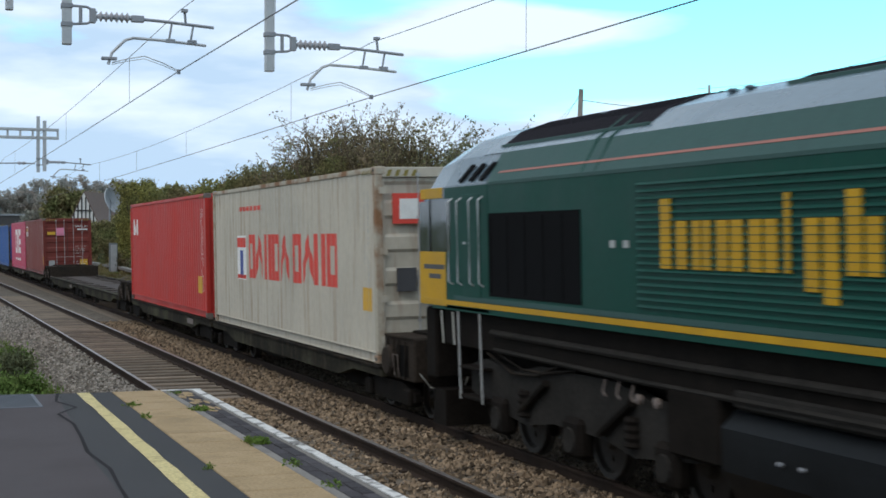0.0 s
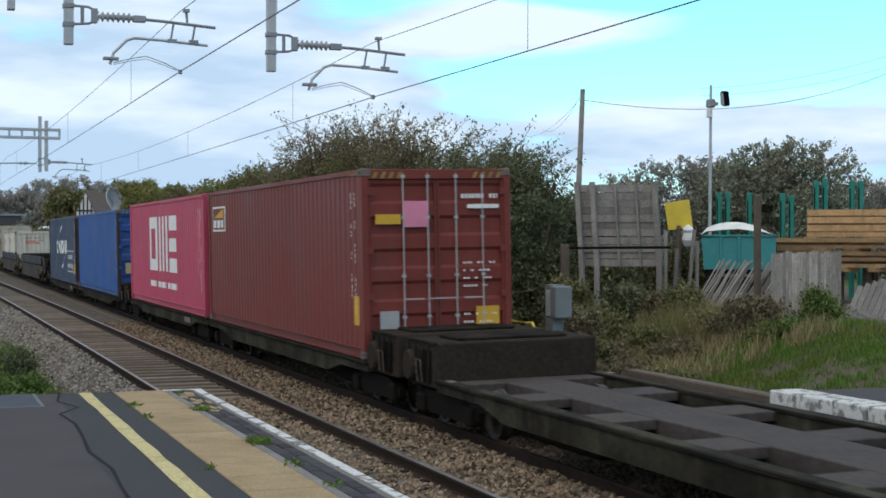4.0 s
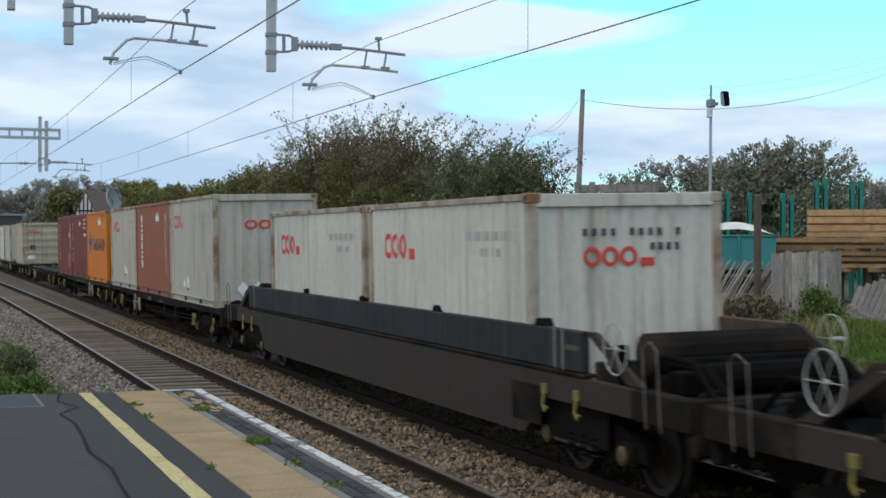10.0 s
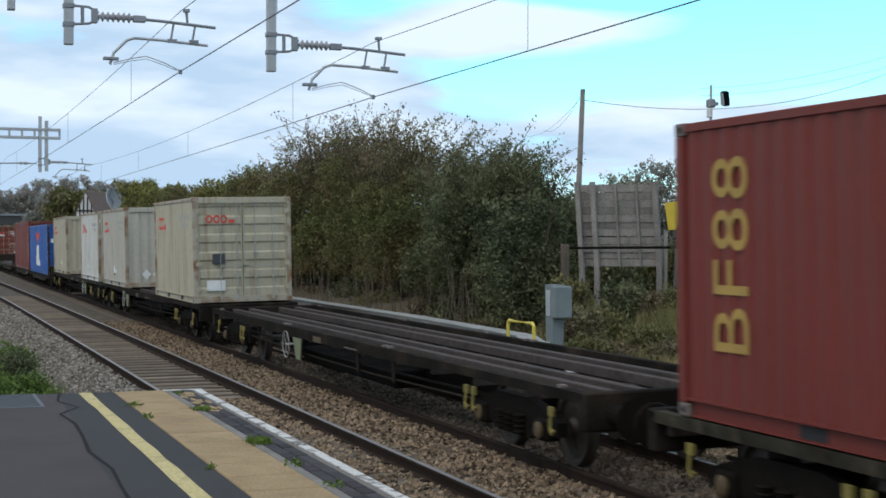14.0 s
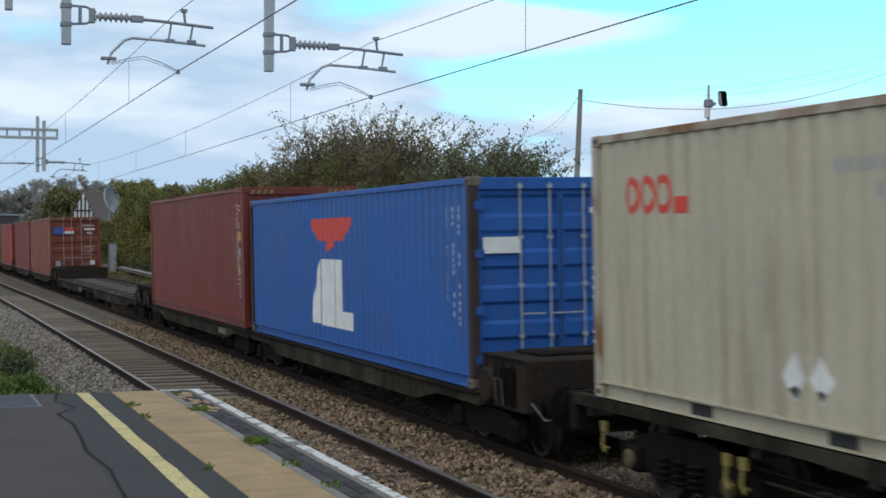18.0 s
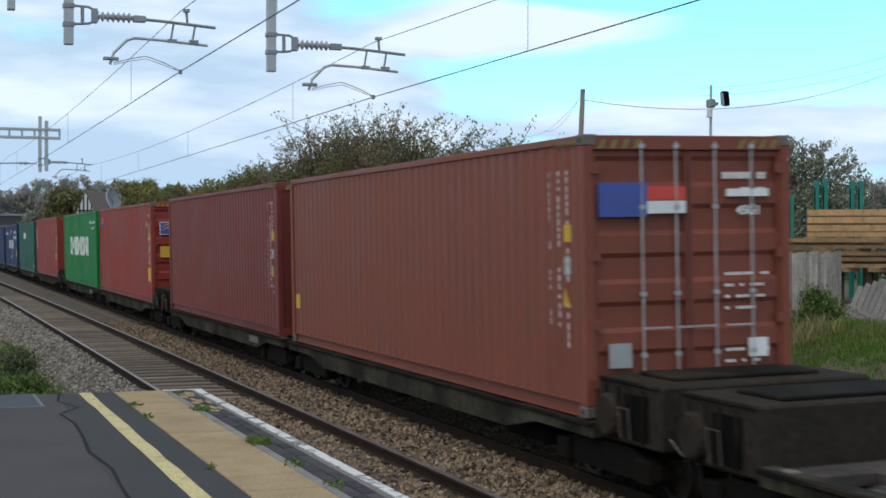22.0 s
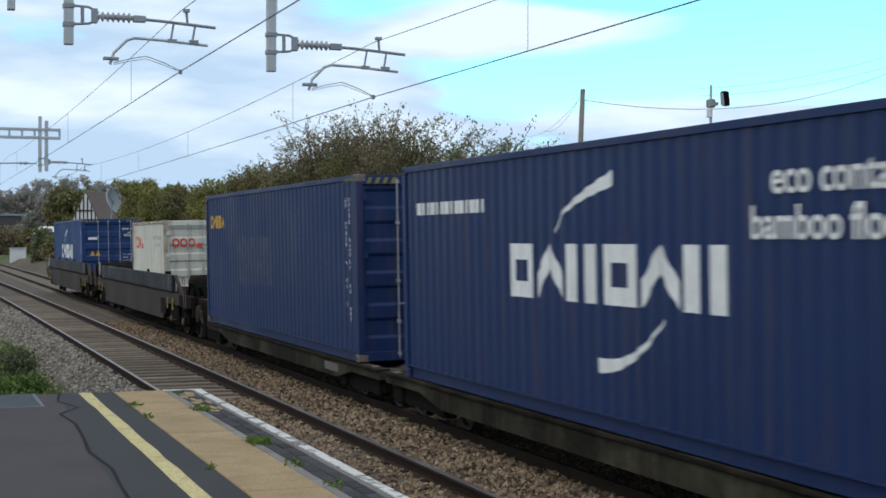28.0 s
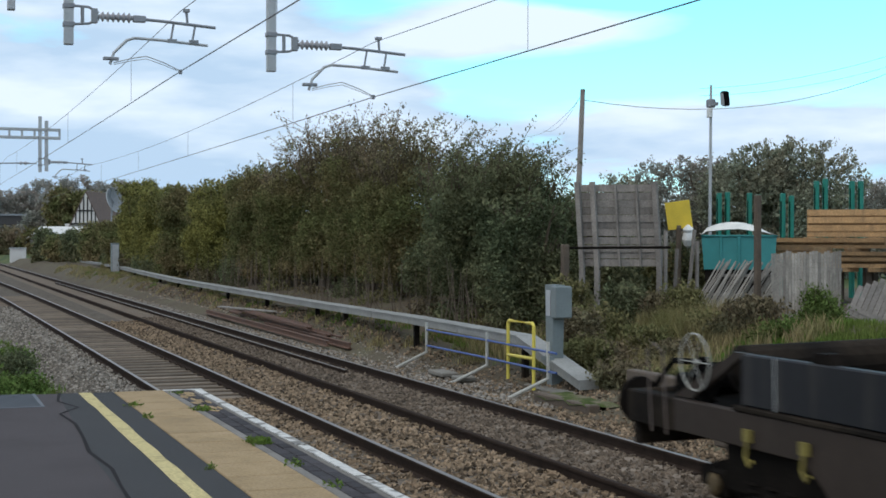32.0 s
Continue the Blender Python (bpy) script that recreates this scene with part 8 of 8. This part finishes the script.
def pocket_wagon(front, rear, wheel_end=-1, nose=2.45, tail=2.45):
    """A deep pocket wagon: tall slate-grey side with a ledge, arched cut-outs over the bogies, raised ends."""
    s, h = (front + rear) / 2, (rear - front) / 2
    root = thing("pocket_wagon", "dark grey pocket wagon with tall flat sides", "freight wagon", group="wagons of the train")
    b0, b1 = -h + tail, h - nose
    for sy in (-1, 1):
        ya, yb = sorted((sy * 1.27, sy * 1.17))
        part("upper_side", MB().box(b0 + .1, b1 - .1, ya, yb, 1.20, 1.62, .012), M["pocket_up" if sy < 0 else "inner_side"], root)
        part("side_ledge", MB().box(b0, b1, min(sy * 1.30, sy * 1.15), max(sy * 1.30, sy * 1.15), 1.15, 1.195, .01), M["chassis"], root)
        ya, yb = sorted((sy * 1.285, sy * 1.18))
        part("lower_side", MB().prism([(b0 + 1.5, 1.145), (b0 + 1.0, .86), (b0 + 1.25, .70), (b0 + 1.55, .44), (b0 + 1.75, .42), (b1 - 1.75, .42), (b1 - 1.55, .44), (b1 - 1.25, .70), (b1 - 1.0, .86), (b1 - 1.5, 1.145)], "y", ya, yb), M["pocket_low"], root)
        for e0, e1 in ((b0 - 1.0, b0 + 1.5), (b1 - 1.5, b1 + 1.0)):
            part("arch_side", MB().box(e0, e1, ya + .002, yb - .002, .86, 1.145, .008), M["pocket_low"], root)
        for sx in (-1, 1):
            e = b1 if sx > 0 else b0
            pts = [(e + sx * -.1, 1.62), (e + sx * .1, 1.62), (e + sx * 1.1, 1.16), (e + sx * .8, 1.16)]
            ya2, yb2 = sorted((sy * 1.22, sy * 1.16))
            part("end_brace", MB().prism(pts, "y", ya2, yb2), M["pocket_low"], root)
            xa, xb = sorted((e + sx * 1.0, sx * h))
            part("end_sill", MB().box(xa, xb, min(sy * 1.26, sy * 1.1), max(sy * 1.26, sy * 1.1), .84, 1.14, .015), M["chassis"], root)
    part("pocket_floor", MB().box(b0 + .1, b1 - .1, -1.16, 1.16, .40, .475), M["deck"], root)
    for sx in (-1, 1):
        e = b1 if sx > 0 else b0
        xa, xb = sorted((e - sx * .02, e + sx * .08))
        part("pocket_bulkhead", MB().box(xa, xb, -1.16, 1.16, .48, 1.32, .01), M["pocket_low"], root)
        xa, xb = sorted((e + sx * .1, sx * h))
        # end deck and its fittings are coloured as if in deep shade
        part("end_deck", MB().box(xa, xb, -1.09, 1.09, 1.0, 1.10, .01), M["shade_black"], root)
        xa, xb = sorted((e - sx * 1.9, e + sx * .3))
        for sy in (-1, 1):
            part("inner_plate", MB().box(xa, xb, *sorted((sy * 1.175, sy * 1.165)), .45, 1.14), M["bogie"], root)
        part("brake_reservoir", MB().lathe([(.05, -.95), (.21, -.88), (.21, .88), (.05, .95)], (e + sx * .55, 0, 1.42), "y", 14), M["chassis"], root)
        part("pipe_bend", MB().tube([(e + sx * .8, -1.0, 1.12), (e + sx * 1.1, -1.0, 1.45), (e + sx * 1.6, -.95, 1.42), (e + sx * 2.0, -.95, 1.12)], .03, 7), M["shade_black"], root)
        part("valve_box", MB().box(*sorted((e + sx * 1.2, e + sx * 1.5)), -1.0, -.7, 1.1, 1.32, .02), M["shade_black"], root)
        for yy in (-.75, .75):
            part("hitch_frame", MB().tube([(e + sx * .25, yy, 1.1), (e + sx * .55, yy, 1.34), (e + sx * 1.5, yy, 1.34), (e + sx * 1.9, yy, 1.1)], .05, 8), M["shade_black"], root)
        part("cross_tube", MB().tube([(e + sx * .9, -.85, 1.34), (e + sx * .9, .85, 1.34)], .07, 8), M["shade_black"], root)
        part("air_reservoir", MB().lathe([(.04, -.8), (.15, -.75), (.15, .75), (.04, .8)], (e + sx * 1.45, 0, 1.25), "y", 12), M["shade_black"], root)
        part("headstock", MB().box(min(sx * h, sx * (h - .12)), max(sx * h, sx * (h - .12)), -1.2, 1.2, .62, 1.14, .02), M["chassis"], root)
        buffers(root, sx * h, sx, .95)
        part("grab_rail", MB().tube([(sx * (h - .5), -1.27, .8), (sx * (h - .5), -1.30, 1.55), (sx * (h - .62), -1.30, 1.62), (sx * (h - .78), -1.30, 1.55), (sx * (h - .78), -1.27, .8)], .009, 7), M["casting"], root)
        bogie(root, sx * (h - 2.35), s)
        shunt_hook(root, sx * (h - 3.0), y=-1.31, z=.86)
        shunt_hook(root, sx * (h - 2.2), y=-1.31, z=.86)
    xw = (b1 + .6) if wheel_end > 0 else (b0 - .7)
    hand_wheel(root, xw, 1.49, .25, -1.24)
    part("wheel_stand", MB().box(xw - .04, xw + .04, -1.20, -1.10, 1.10, 1.53, .01), M["shade_black"], root)
    hand_wheel(root, xw, 1.49, .25, 1.24)
    for x in (b1 - .75, b1 - .55, b0 + .6):
        part("white_strap_mark", MB().box(x - .009, x + .009, -1.273, -1.268, 1.2, 1.62), M["grey_mark"], root)
    part("data_panel", MB().box(b1 - 1.9, b1 - 1.1, -1.2875, -1.282, .55, .98), M["chassis"], root)
    part("data_panel", MB().box(b1 - .48, b1 - .15, -1.274, -1.268, 1.42, 1.47), M["cap_fit"], root)
    for x in np.linspace(b0 + 1.2, b1 - 1.2, 5):
        part("guide_cone", MB().prism([(x - .13, 1.615), (x - .07, 1.70), (x + .07, 1.70), (x + .13, 1.615)], "y", -1.25, -1.12), M["bogie"], root)
    far = MB()
    for i in range(34):
        x = b0 + .3 + i * (b1 - b0 - .6) / 33
        far.box(x - .05, x + .05, 1.155, 1.172, .48, 1.6)
    part("inner_rib", far, M["inner_side"], root)
    moving(root, s)


for a, b in ((20.36, 45.68), (48.9, 74.25), (77.55, 102.54)):
    low_flat(a, b)
low_flat(105.75, 131.28, deck=D_FEA2)
pocket_wagon(133.4, 153.6)
pocket_wagon(153.85, 174.1, 1, 2.05)
high_flat(175.35, 193.61, wheel=13.1)
high_flat(194.82, 213.02, "chassis_green", wheel=5.9)
high_flat(215.6, 234.0, wheel=12.5)
high_flat(236.82, 254.98, wheel=13.1)
high_flat(256.12, 274.23, "chassis_green", "60-foot container flat wagon with faded green frame", wheel=5.9)
low_flat(277.6, 302.66)
low_flat(306.0, 331.3)
low_flat(334.57, 360.0)
low_flat(363.14, 388.63)
low_flat(392.04, 418.28, deck=.68)
low_flat(420.48, 447.09, deck=.66)
pocket_wagon(449.15, 469.35)
pocket_wagon(469.6, 489.85, -1, 2.45, 1.95)


# ------------------------------------------------------------------ locomotive
def cab_end(root, sx, h, hw, sec):
    """A full-width cab: yellow wrap-round nose, dark windows, grab rails, steps and buffers."""
    xe, xi = sx * (h + .30), sx * (h - 2.15)
    m = len(sec)

    def hoop(x, ky, kz):
        return [(x, y * ky, 1.70 + (z - 1.70) * kz) for y, z in sec]

    def skin(rings, cap):
        mb = MB()
        for r in rings:
            mb.v += r
        for k in range(len(rings) - 1):
            for j in range(m):
                mb.f.append((k * m + j, k * m + (j + 1) % m, (k + 1) * m + (j + 1) % m, (k + 1) * m + j))
        if cap:
            mb.f.append(tuple(range((len(rings) - 1) * m, len(rings) * m)))
        return mb
    cab = part("cab", skin([hoop(xi, 1, 1), hoop(sx * (h - .75), 1, 1), hoop(sx * (h - .1), .998, .955), hoop(sx * (h + .15), .98, .90), hoop(xe, .94, .84)], True), M["loco_roof"], root)
    for sy in (-1, 1):
        a, b = sorted((sy * (hw - .02), sy * (hw + .004)))
        part("cab_side", MB().box(*sorted((xi, sx * (h - .7))), a, b, 1.70, 3.20), M["loco_green"], cab)
        a, b = sorted((sy * (hw - .05), sy * (hw + .007)))
        part("nose_corner", MB().box(*sorted((sx * (h - .72), sx * (h + .27))), a, b, 1.72, 2.40, .004), M["loco_yellow"], cab, "yellow lower nose corner")
        part("nose_corner", MB().box(*sorted((sx * (h - .62), sx * (h + .20))), a, b, 3.08, 3.21, .004), M["loco_yellow"], cab, "yellow brow corner")
        part("nose_marking", MB().box(*sorted((sx * (h - .68), sx * (h + .1))), *sorted((sy * (hw + .006), sy * (hw + .009))), 2.18, 2.24).box(*sorted((sx * (h - .55), sx * (h - .1))), *sorted((sy * (hw + .006), sy * (hw + .009))), 2.06, 2.12), M["dark_mark"], cab)
        a, b = sorted((sy * (hw - .05), sy * (hw + .006)))
        part("cab_window", MB().box(*sorted((sx * (h - .90), sx * (h - .20))), a, b, 2.40, 3.07, .004), M["glass"], cab)
        part("cab_window", MB().box(*sorted((sx * (h - .14), sx * (h + .26))), a, b, 2.40, 3.05, .004), M["glass"], cab)
        part("window_post", MB().box(*sorted((sx * (h - .20), sx * (h - .14))), a, b + .002, 2.40, 3.07), M["loco_black"], cab)
        part("cab_door", MB().box(*sorted((sx * (h - 1.92), sx * (h - 1.32))), *sorted((sy * (hw + .001), sy * (hw + .012))), 1.86, 3.10, .004), M["loco_green"], cab)
        part("door_handle", MB().box(*sorted((sx * (h - 1.45), sx * (h - 1.38))), *sorted((sy * (hw + .01), sy * (hw + .03))), 2.5, 2.53), M["galv"], cab)
        for x in (.97, 1.28, 1.68, 1.99):
            part("handrail", MB().tube([(sx * (h - x), sy * hw, 2.00), (sx * (h - x), sy * (hw + .06), 2.04), (sx * (h - x), sy * (hw + .06), 3.02), (sx * (h - x), sy * hw, 3.06)], .014, 7), M["galv"], cab)
        for x0 in (1.18, 1.52, 1.86):
            pts = [(sx * (h - x0), sy * 1.312, 3.25), (sx * (h - x0 - .14), sy * 1.312, 3.25), (sx * (h - x0 - .34), sy * 1.20, 3.45), (sx * (h - x0 - .20), sy * 1.20, 3.45)]
            part("cantrail_vent", MB().quad(*pts).quad(*[(p[0], p[1] + sy * .012, p[2] + .012) for p in pts]), M["loco_black"], cab)
        st = sx * (h - 1.45)
        step = part("step", MB().box(st - .35, st + .35, *sorted((sy * 1.05, sy * 1.30)), .98, 1.02, .008), M["bogie"], root)
        part("step_tread", MB().box(st - .35, st + .35, *sorted((sy * 1.05, sy * 1.30)), .62, .66, .008), M["bogie"], step)
        for dx in (-.36, .36):
            part("step_rail", MB().tube([(st + dx, sy * 1.29, .6), (st + dx, sy * 1.31, 1.68)], .014, 6), M["grey_mark"], step)
        for x in (.55, .95):
            part("grab_rail", MB().tube([(sx * (h - x), sy * 1.31, 1.25), (sx * (h - x), sy * 1.33, 1.66)], .012, 6), M["pale_fit"], root)
    part("nose_panel", MB().box(*sorted((xe - sx * .02, xe + sx * .012)), -1.16, 1.16, 1.76, 2.42, .01), M["loco_yellow"], cab, "yellow warning panel")
    part("brow_panel", MB().box(*sorted((xe - sx * .02, xe + sx * .010)), -1.10, 1.10, 3.06, 3.20, .01), M["loco_yellow"], cab, "yellow brow panel")
    for y in (-.58, .58):
        part("windscreen", MB().box(*sorted((xe - sx * .02, xe + sx * .014)), y - .53, y + .53, 2.46, 3.02, .006), M["glass"], cab)
        part("tail_lamp", MB().lathe([(.02, 0), (.08, 0), (.08, sx * .03), (.02, sx * .035)], (xe, y * 1.5, 1.9), "x", 12), M["red_mark"], cab)
    buffers(root, sx * (h + .25), sx, 1.03)
    part("buffer_beam", MB().box(*sorted((sx * (h - .1), sx * (h + .28))), -1.25, 1.25, .75, 1.68, .03), M["bogie"], root)
    part("hose", MB().tube([(sx * (h + .3), -.5, 1.0), (sx * (h + .42), -.5, .8), (sx * (h + .42), -.45, .5), (sx * (h + .55), -.4, .4)], .03, 6), M["bogie"], root)
    part("snow_plough", MB().prism([(sx * (h - .3), .15), (sx * (h + .2), .15), (sx * (h + .1), .62), (sx * (h - .3), .62)], "y", -1.2, 1.2), M["bogie"], root)


def locomotive():
    rear, ln = 17.85, 21.4
    s, h = rear - ln / 2, ln / 2
    root = thing("diesel_locomotive", "dark green and yellow diesel locomotive with ribbed body side", "locomotive")
    hw = 1.32
    # body cross-section: vertical side, inclined cantrail, gently curved roof
    sec = [(-hw, 1.70), (-hw, 3.22), (-1.12, 3.56), (-.80, 3.79), (-.4, 3.92), (0, 3.96), (.4, 3.92), (.80, 3.79), (1.12, 3.56), (hw, 3.22), (hw, 1.70)]
    xc = -h + 2.15
    part("body", MB().prism([q for q in sec], "x", xc, -xc), M["loco_green"], root)
    for sy in (-1, 1):
        part("cantrail", MB().prism([(sy * (hw + .006), 3.19), (sy * (hw + .006), 3.225), (sy * 1.128, 3.565), (sy * 1.10, 3.56), (sy * (hw - .02), 3.19)], "x", xc, -xc), M["loco_cantrail"], root)
    rf = [(-1.124, 3.567), (-.804, 3.798), (-.402, 3.928), (0, 3.968), (.402, 3.928), (.804, 3.798), (1.124, 3.567)]
    part("roof", MB().prism(rf, "x", xc - .6, -xc + .6), M["loco_roof"], root)
    for x0, x1, w in ((1.9, 5.55, 1.0), (7.3, 11.0, .62)):
        z = 3.66 if w > .9 else 3.87
        pts = [(-w, z), (-.79, 3.818), (-.4, 3.945), (0, 3.985), (.4, 3.945), (.79, 3.818), (w, z)] if w > .9 else [(-w, z), (-.4, 3.945), (0, 3.985), (.4, 3.945), (w, z)]
        hatch = part("roof_grille", MB().prism(pts, "x", -h + x0, -h + x1), M["roof_grille"], root, "dark roof radiator grille")
        for i in range(int((x1 - x0) / .12)):
            x = -h + x0 + .05 + i * .12
            part("grille_bar", MB().prism([(p, q + .002) for p, q in pts] + [(p, q + .008) for p, q in pts[::-1]], "x", x, x + .03), M["roof_grille"], hatch)
        part("grille_edge", MB().box(-h + x0, -h + x1, -w - .03, -w + .01, z - .03, z + .012, .005), M["loco_cantrail"], hatch)
    for x in (3.6, 6.2, 6.5, 11.6, 14.0):
        part("roof_vent", MB().lathe([(.05, 0), (.06, .02), (.04, .035), (.01, .04)], (-h + x, -.5, 3.895), "z", 12), M["loco_roof"], root)
    for x in (4.65, 4.95, 9.7):
        part("roof_strap", MB().prism([(-hw - .004, 3.23), (-1.134, 3.575), (-.812, 3.806), (-.80, 3.79), (-1.11, 3.56), (-hw, 3.22)], "x", -h + x, -h + x + .05), M["loco_green"], root)
    for sx in (-1, 1):
        cab_end(root, sx, h, hw, sec)
    # side dressing
    for sy in (-1, 1):
        y = sy * hw

        def strip(name, x0, x1, z0, z1, proud, material, label="", b=0.0):
            return part(name, MB().box(x0, x1, *sorted((y, y + sy * proud)), z0, z1, b), material, root, label)
        strip("yellow_stripe", -h - .2, h + .2, 1.745, 1.805, .012, M["loco_yellow"])
        strip("grey_stripe", -h + 1.0, h - 1.0, 1.815, 1.87, .010, M["loco_cantrail"])
        part("red_stripe", MB().prism([(sy * 1.276, 3.318), (sy * 1.262, 3.342), (sy * 1.250, 3.334), (sy * 1.264, 3.310)], "x", -h + 2.4, h - 2.4), M["loco_stripe"], root)
        panel = strip("black_panel", -h + 2.17, -h + 4.64, 1.90, 2.86, .008, M["loco_black"], "black equipment grille", .002)
        for i in range(5):
            x = -h + 2.25 + i * .49
            part("panel_frame", MB().box(x - .012, x + .012, *sorted((y, y + sy * .016)), 1.94, 2.82), M["loco_black"], panel)
        strip("skirt", -h + .2, h - .2, 1.68, 1.735, .004, M["loco_green"])
        # level ribs of the long engine-room grille
        for i in range(18):
            z = 1.93 + i * .066
            part("side_rib", MB().prism([(y, z), (y + sy * .0205, z + .002), (y + sy * .0205, z + .008), (y, z + .03)], "x", -h + 5.85, h - 3.0), M["loco_green"], root)
        # yellow lettering blocks painted between the ribs
        x = -h + 6.32
        for tall, low, w in ((.62, 0, .46), (.42, 0, .30), (.42, 0, .40), (.42, 0, .40), (.62, 0, .17), (.42, .22, .42), (.62, 0, .40), (.55, 0, .26), (.62, 0, .17), (.62, 0, .17), (.42, 0, .40), (.42, 0, .42), (.42, 0, .28), (.42, 0, .38)):
            k = min(w * .44, .18)
            pieces = [(x, x + k, -low * .6, tall)]
            if w > .2:
                pieces.append((x + w - k, x + w, -low, min(tall, .42)))
            for a, b, z0, z1 in pieces:
                part("yellow_lettering", MB().box(a, b, *sorted((y + sy * .0, y + sy * .0195)), 2.30 + z0, 2.30 + z1), M["loco_yellow"], root)
            x += w + .10
        for x in (5.30, 5.58):
            strip("builder_plate", -h + x, -h + x + .10, 2.48, 2.55, .010, M["grey_mark"])
    part("underframe", MB().box(-h + .3, h - .3, -1.2, 1.2, 1.22, 1.69, .02), M["bogie"], root)
    tank = part("fuel_tank", MB().prism([(-1.27, .62), (-1.05, .24), (1.05, .24), (1.27, .62), (1.27, .98), (1.12, 1.12), (-1.12, 1.12), (-1.27, .98)], "x", -3.5, 3.5), M["loco_tank"], root)
    for x in (-2.6, -2.3, 1.9):
        part("filler_cap", MB().lathe([(.01, 0), (.02, 0), (.02, -.04), (.01, -.05)], (x, -1.265, .80), "y", 10), M["galv_dark"], tank)
    part("battery_box", MB().box(-4.5, -3.6, -1.24, -.8, .62, 1.24, .03), M["bogie"], root)
    part("compressor_box", MB().box(-3.4, -1.2, -1.22, -.9, 1.14, 1.32, .03), M["loco_bogie"], root)
    part("air_pipe", MB().tube([(-h + 2, -1.23, 1.46), (-4, -1.23, 1.44), (4, -1.23, 1.46), (h - 2, -1.23, 1.44)], .04, 8), M["loco_bogie"], root)
    part("brake_pipe", MB().tube([(-h + 2, -1.2, 1.26), (-5, -1.22, 1.22), (h - 2, -1.2, 1.26)], .028, 6), M["loco_bogie"], root)
    for x, r in ((-5.0, .05), (-4.65, .05)):
        part("valve_cap", MB().lathe([(.02, 0), (r, -.01), (r, -.05), (.02, -.06)], (x, -1.22, 1.06), "y", 10), M["casting"], root)
    for x in (-5.8, -5.5, -5.2):
        part("drain_cock", MB().tube([(x, -1.2, 1.18), (x + .02, -1.24, 1.06), (x + .08, -1.24, 1.02)], .010, 6), M["casting"], root)
    for bx in (-h + 4.1, h - 4.1):
        b = part("bogie", MB().box(-.5, .5, -.98, .98, .5, .9, .03).box(-2.6, 2.6, -.30, .30, .62, .86, .03), M["bogie"], root, at=pose(bx, 0, 0))
        for sy in (-1, 1):
            part("side_frame", MB().prism([(-3.0, .70), (-3.0, 1.02), (-2.5, 1.12), (-1.6, 1.04), (-.9, 1.16), (.9, 1.16), (1.6, 1.04), (2.5, 1.12), (3.0, 1.02), (3.0, .70), (2.5, .58), (1.3, .46), (.6, .56), (-.6, .56), (-1.3, .46), (-2.5, .58)], "y", *sorted((sy * 1.0, sy * 1.15))), M["loco_bogie"], b)
            part("frame_back", MB().box(-3.1, 3.1, *sorted((sy * .80, sy * .86)), .55, 1.25), M["bogie"], b)
            for x in (-2.02, 0, 2.02):
                part("axlebox", MB().box(x - .22, x + .22, sy * 1.13 - .1, sy * 1.13 + .1, .28, .70, .05), M["bogie"], b)
                part("axlebox_cover", MB().lathe([(.02, sy * .09), (.13, sy * .10), (.15, sy * .06)], (x, sy * 1.15, .47), "y", 12), M["loco_bogie"], b)
            for x in (-1.0, 1.0):
                part("damper", MB().tube([(x - .35, sy * 1.2, .62), (x + .35, sy * 1.2, 1.0)], .045, 8), M["chassis"], b)
                part("spring", MB().lathe([(.11, .56), (.13, .58), (.11, .62), (.13, .66), (.11, .70), (.13, .74), (.11, .78), (.13, .82), (.11, .86)], (x * 1.3, sy * 1.12, 0), "z", 10), M["bogie"], b)
            part("air_hose", MB().tube([(-2.4, sy * 1.17, 1.2), (-1.6, sy * 1.19, 1.02), (-.9, sy * 1.19, 1.06), (-.3, sy * 1.18, 1.22)], .018, 6), M["chassis"], b)
            part("air_hose", MB().tube([(-2.1, sy * 1.17, 1.22), (-1.3, sy * 1.19, 1.09), (-.7, sy * 1.19, 1.10), (.1, sy * 1.18, 1.2)], .014, 6), M["chassis"], b)
            part("sand_pipe", MB().tube([(-2.8, sy * 1.1, .9), (-2.75, sy * 1.0, .4), (-2.6, sy * .8, .12)], .025, 6), M["chassis"], b)
            for x in (-1.48, 1.48):
                part("brake_block", MB().box(x - .07, x + .07, sy * .75 - .06, sy * .75 + .06, .3, .7, .02), M["bogie"], b)
        for dx in (-2.02, 0, 2.02):
            w = part("wheelset", WHEEL, None, b, at=pose(dx, 0, .45))
            WHEELS.append((w, dx, s - bx, .45))
    moving(root, s)


locomotive()


# ------------------------------------------------------------------ movement
def motions():
    for ob, s, z in MOVERS:
        walk(ob, [(t, train_pose(s, t, z)) for t in KEY_TIMES])
    for w, dx, s, r in WHEELS:
        # turn while the axle is in or near the view; at rest before and after
        rows, last = [], None
        ta = max(0.0, wheel_time(s - 46))
        tb = min(32.0, wheel_time(s + 3))
        times = [0.0] + [k / 30 for k in range(int(ta * 30) + 1, int(tb * 30)) if 0 < k / 30 < 32] + [32.0]
        for i, t in enumerate(times):
            tt = min(max(t, ta), tb)
            turn = -((run_at(tt) - run_at(ta)) / r)
            if i == len(times) - 1 and rows:
                turn = last
            rows.append((t, pose(dx, 0, r, 0, -math.degrees(turn))))
            last = turn
        walk(w, rows)


def wheel_time(d):
    """The time at which the train has run d metres."""
    if d <= 0:
        return 0.0
    for i in range(32):
        if RUN[i + 1] >= d:
            return i + (d - RUN[i]) / (RUN[i + 1] - RUN[i])
    return 32.0


motions()
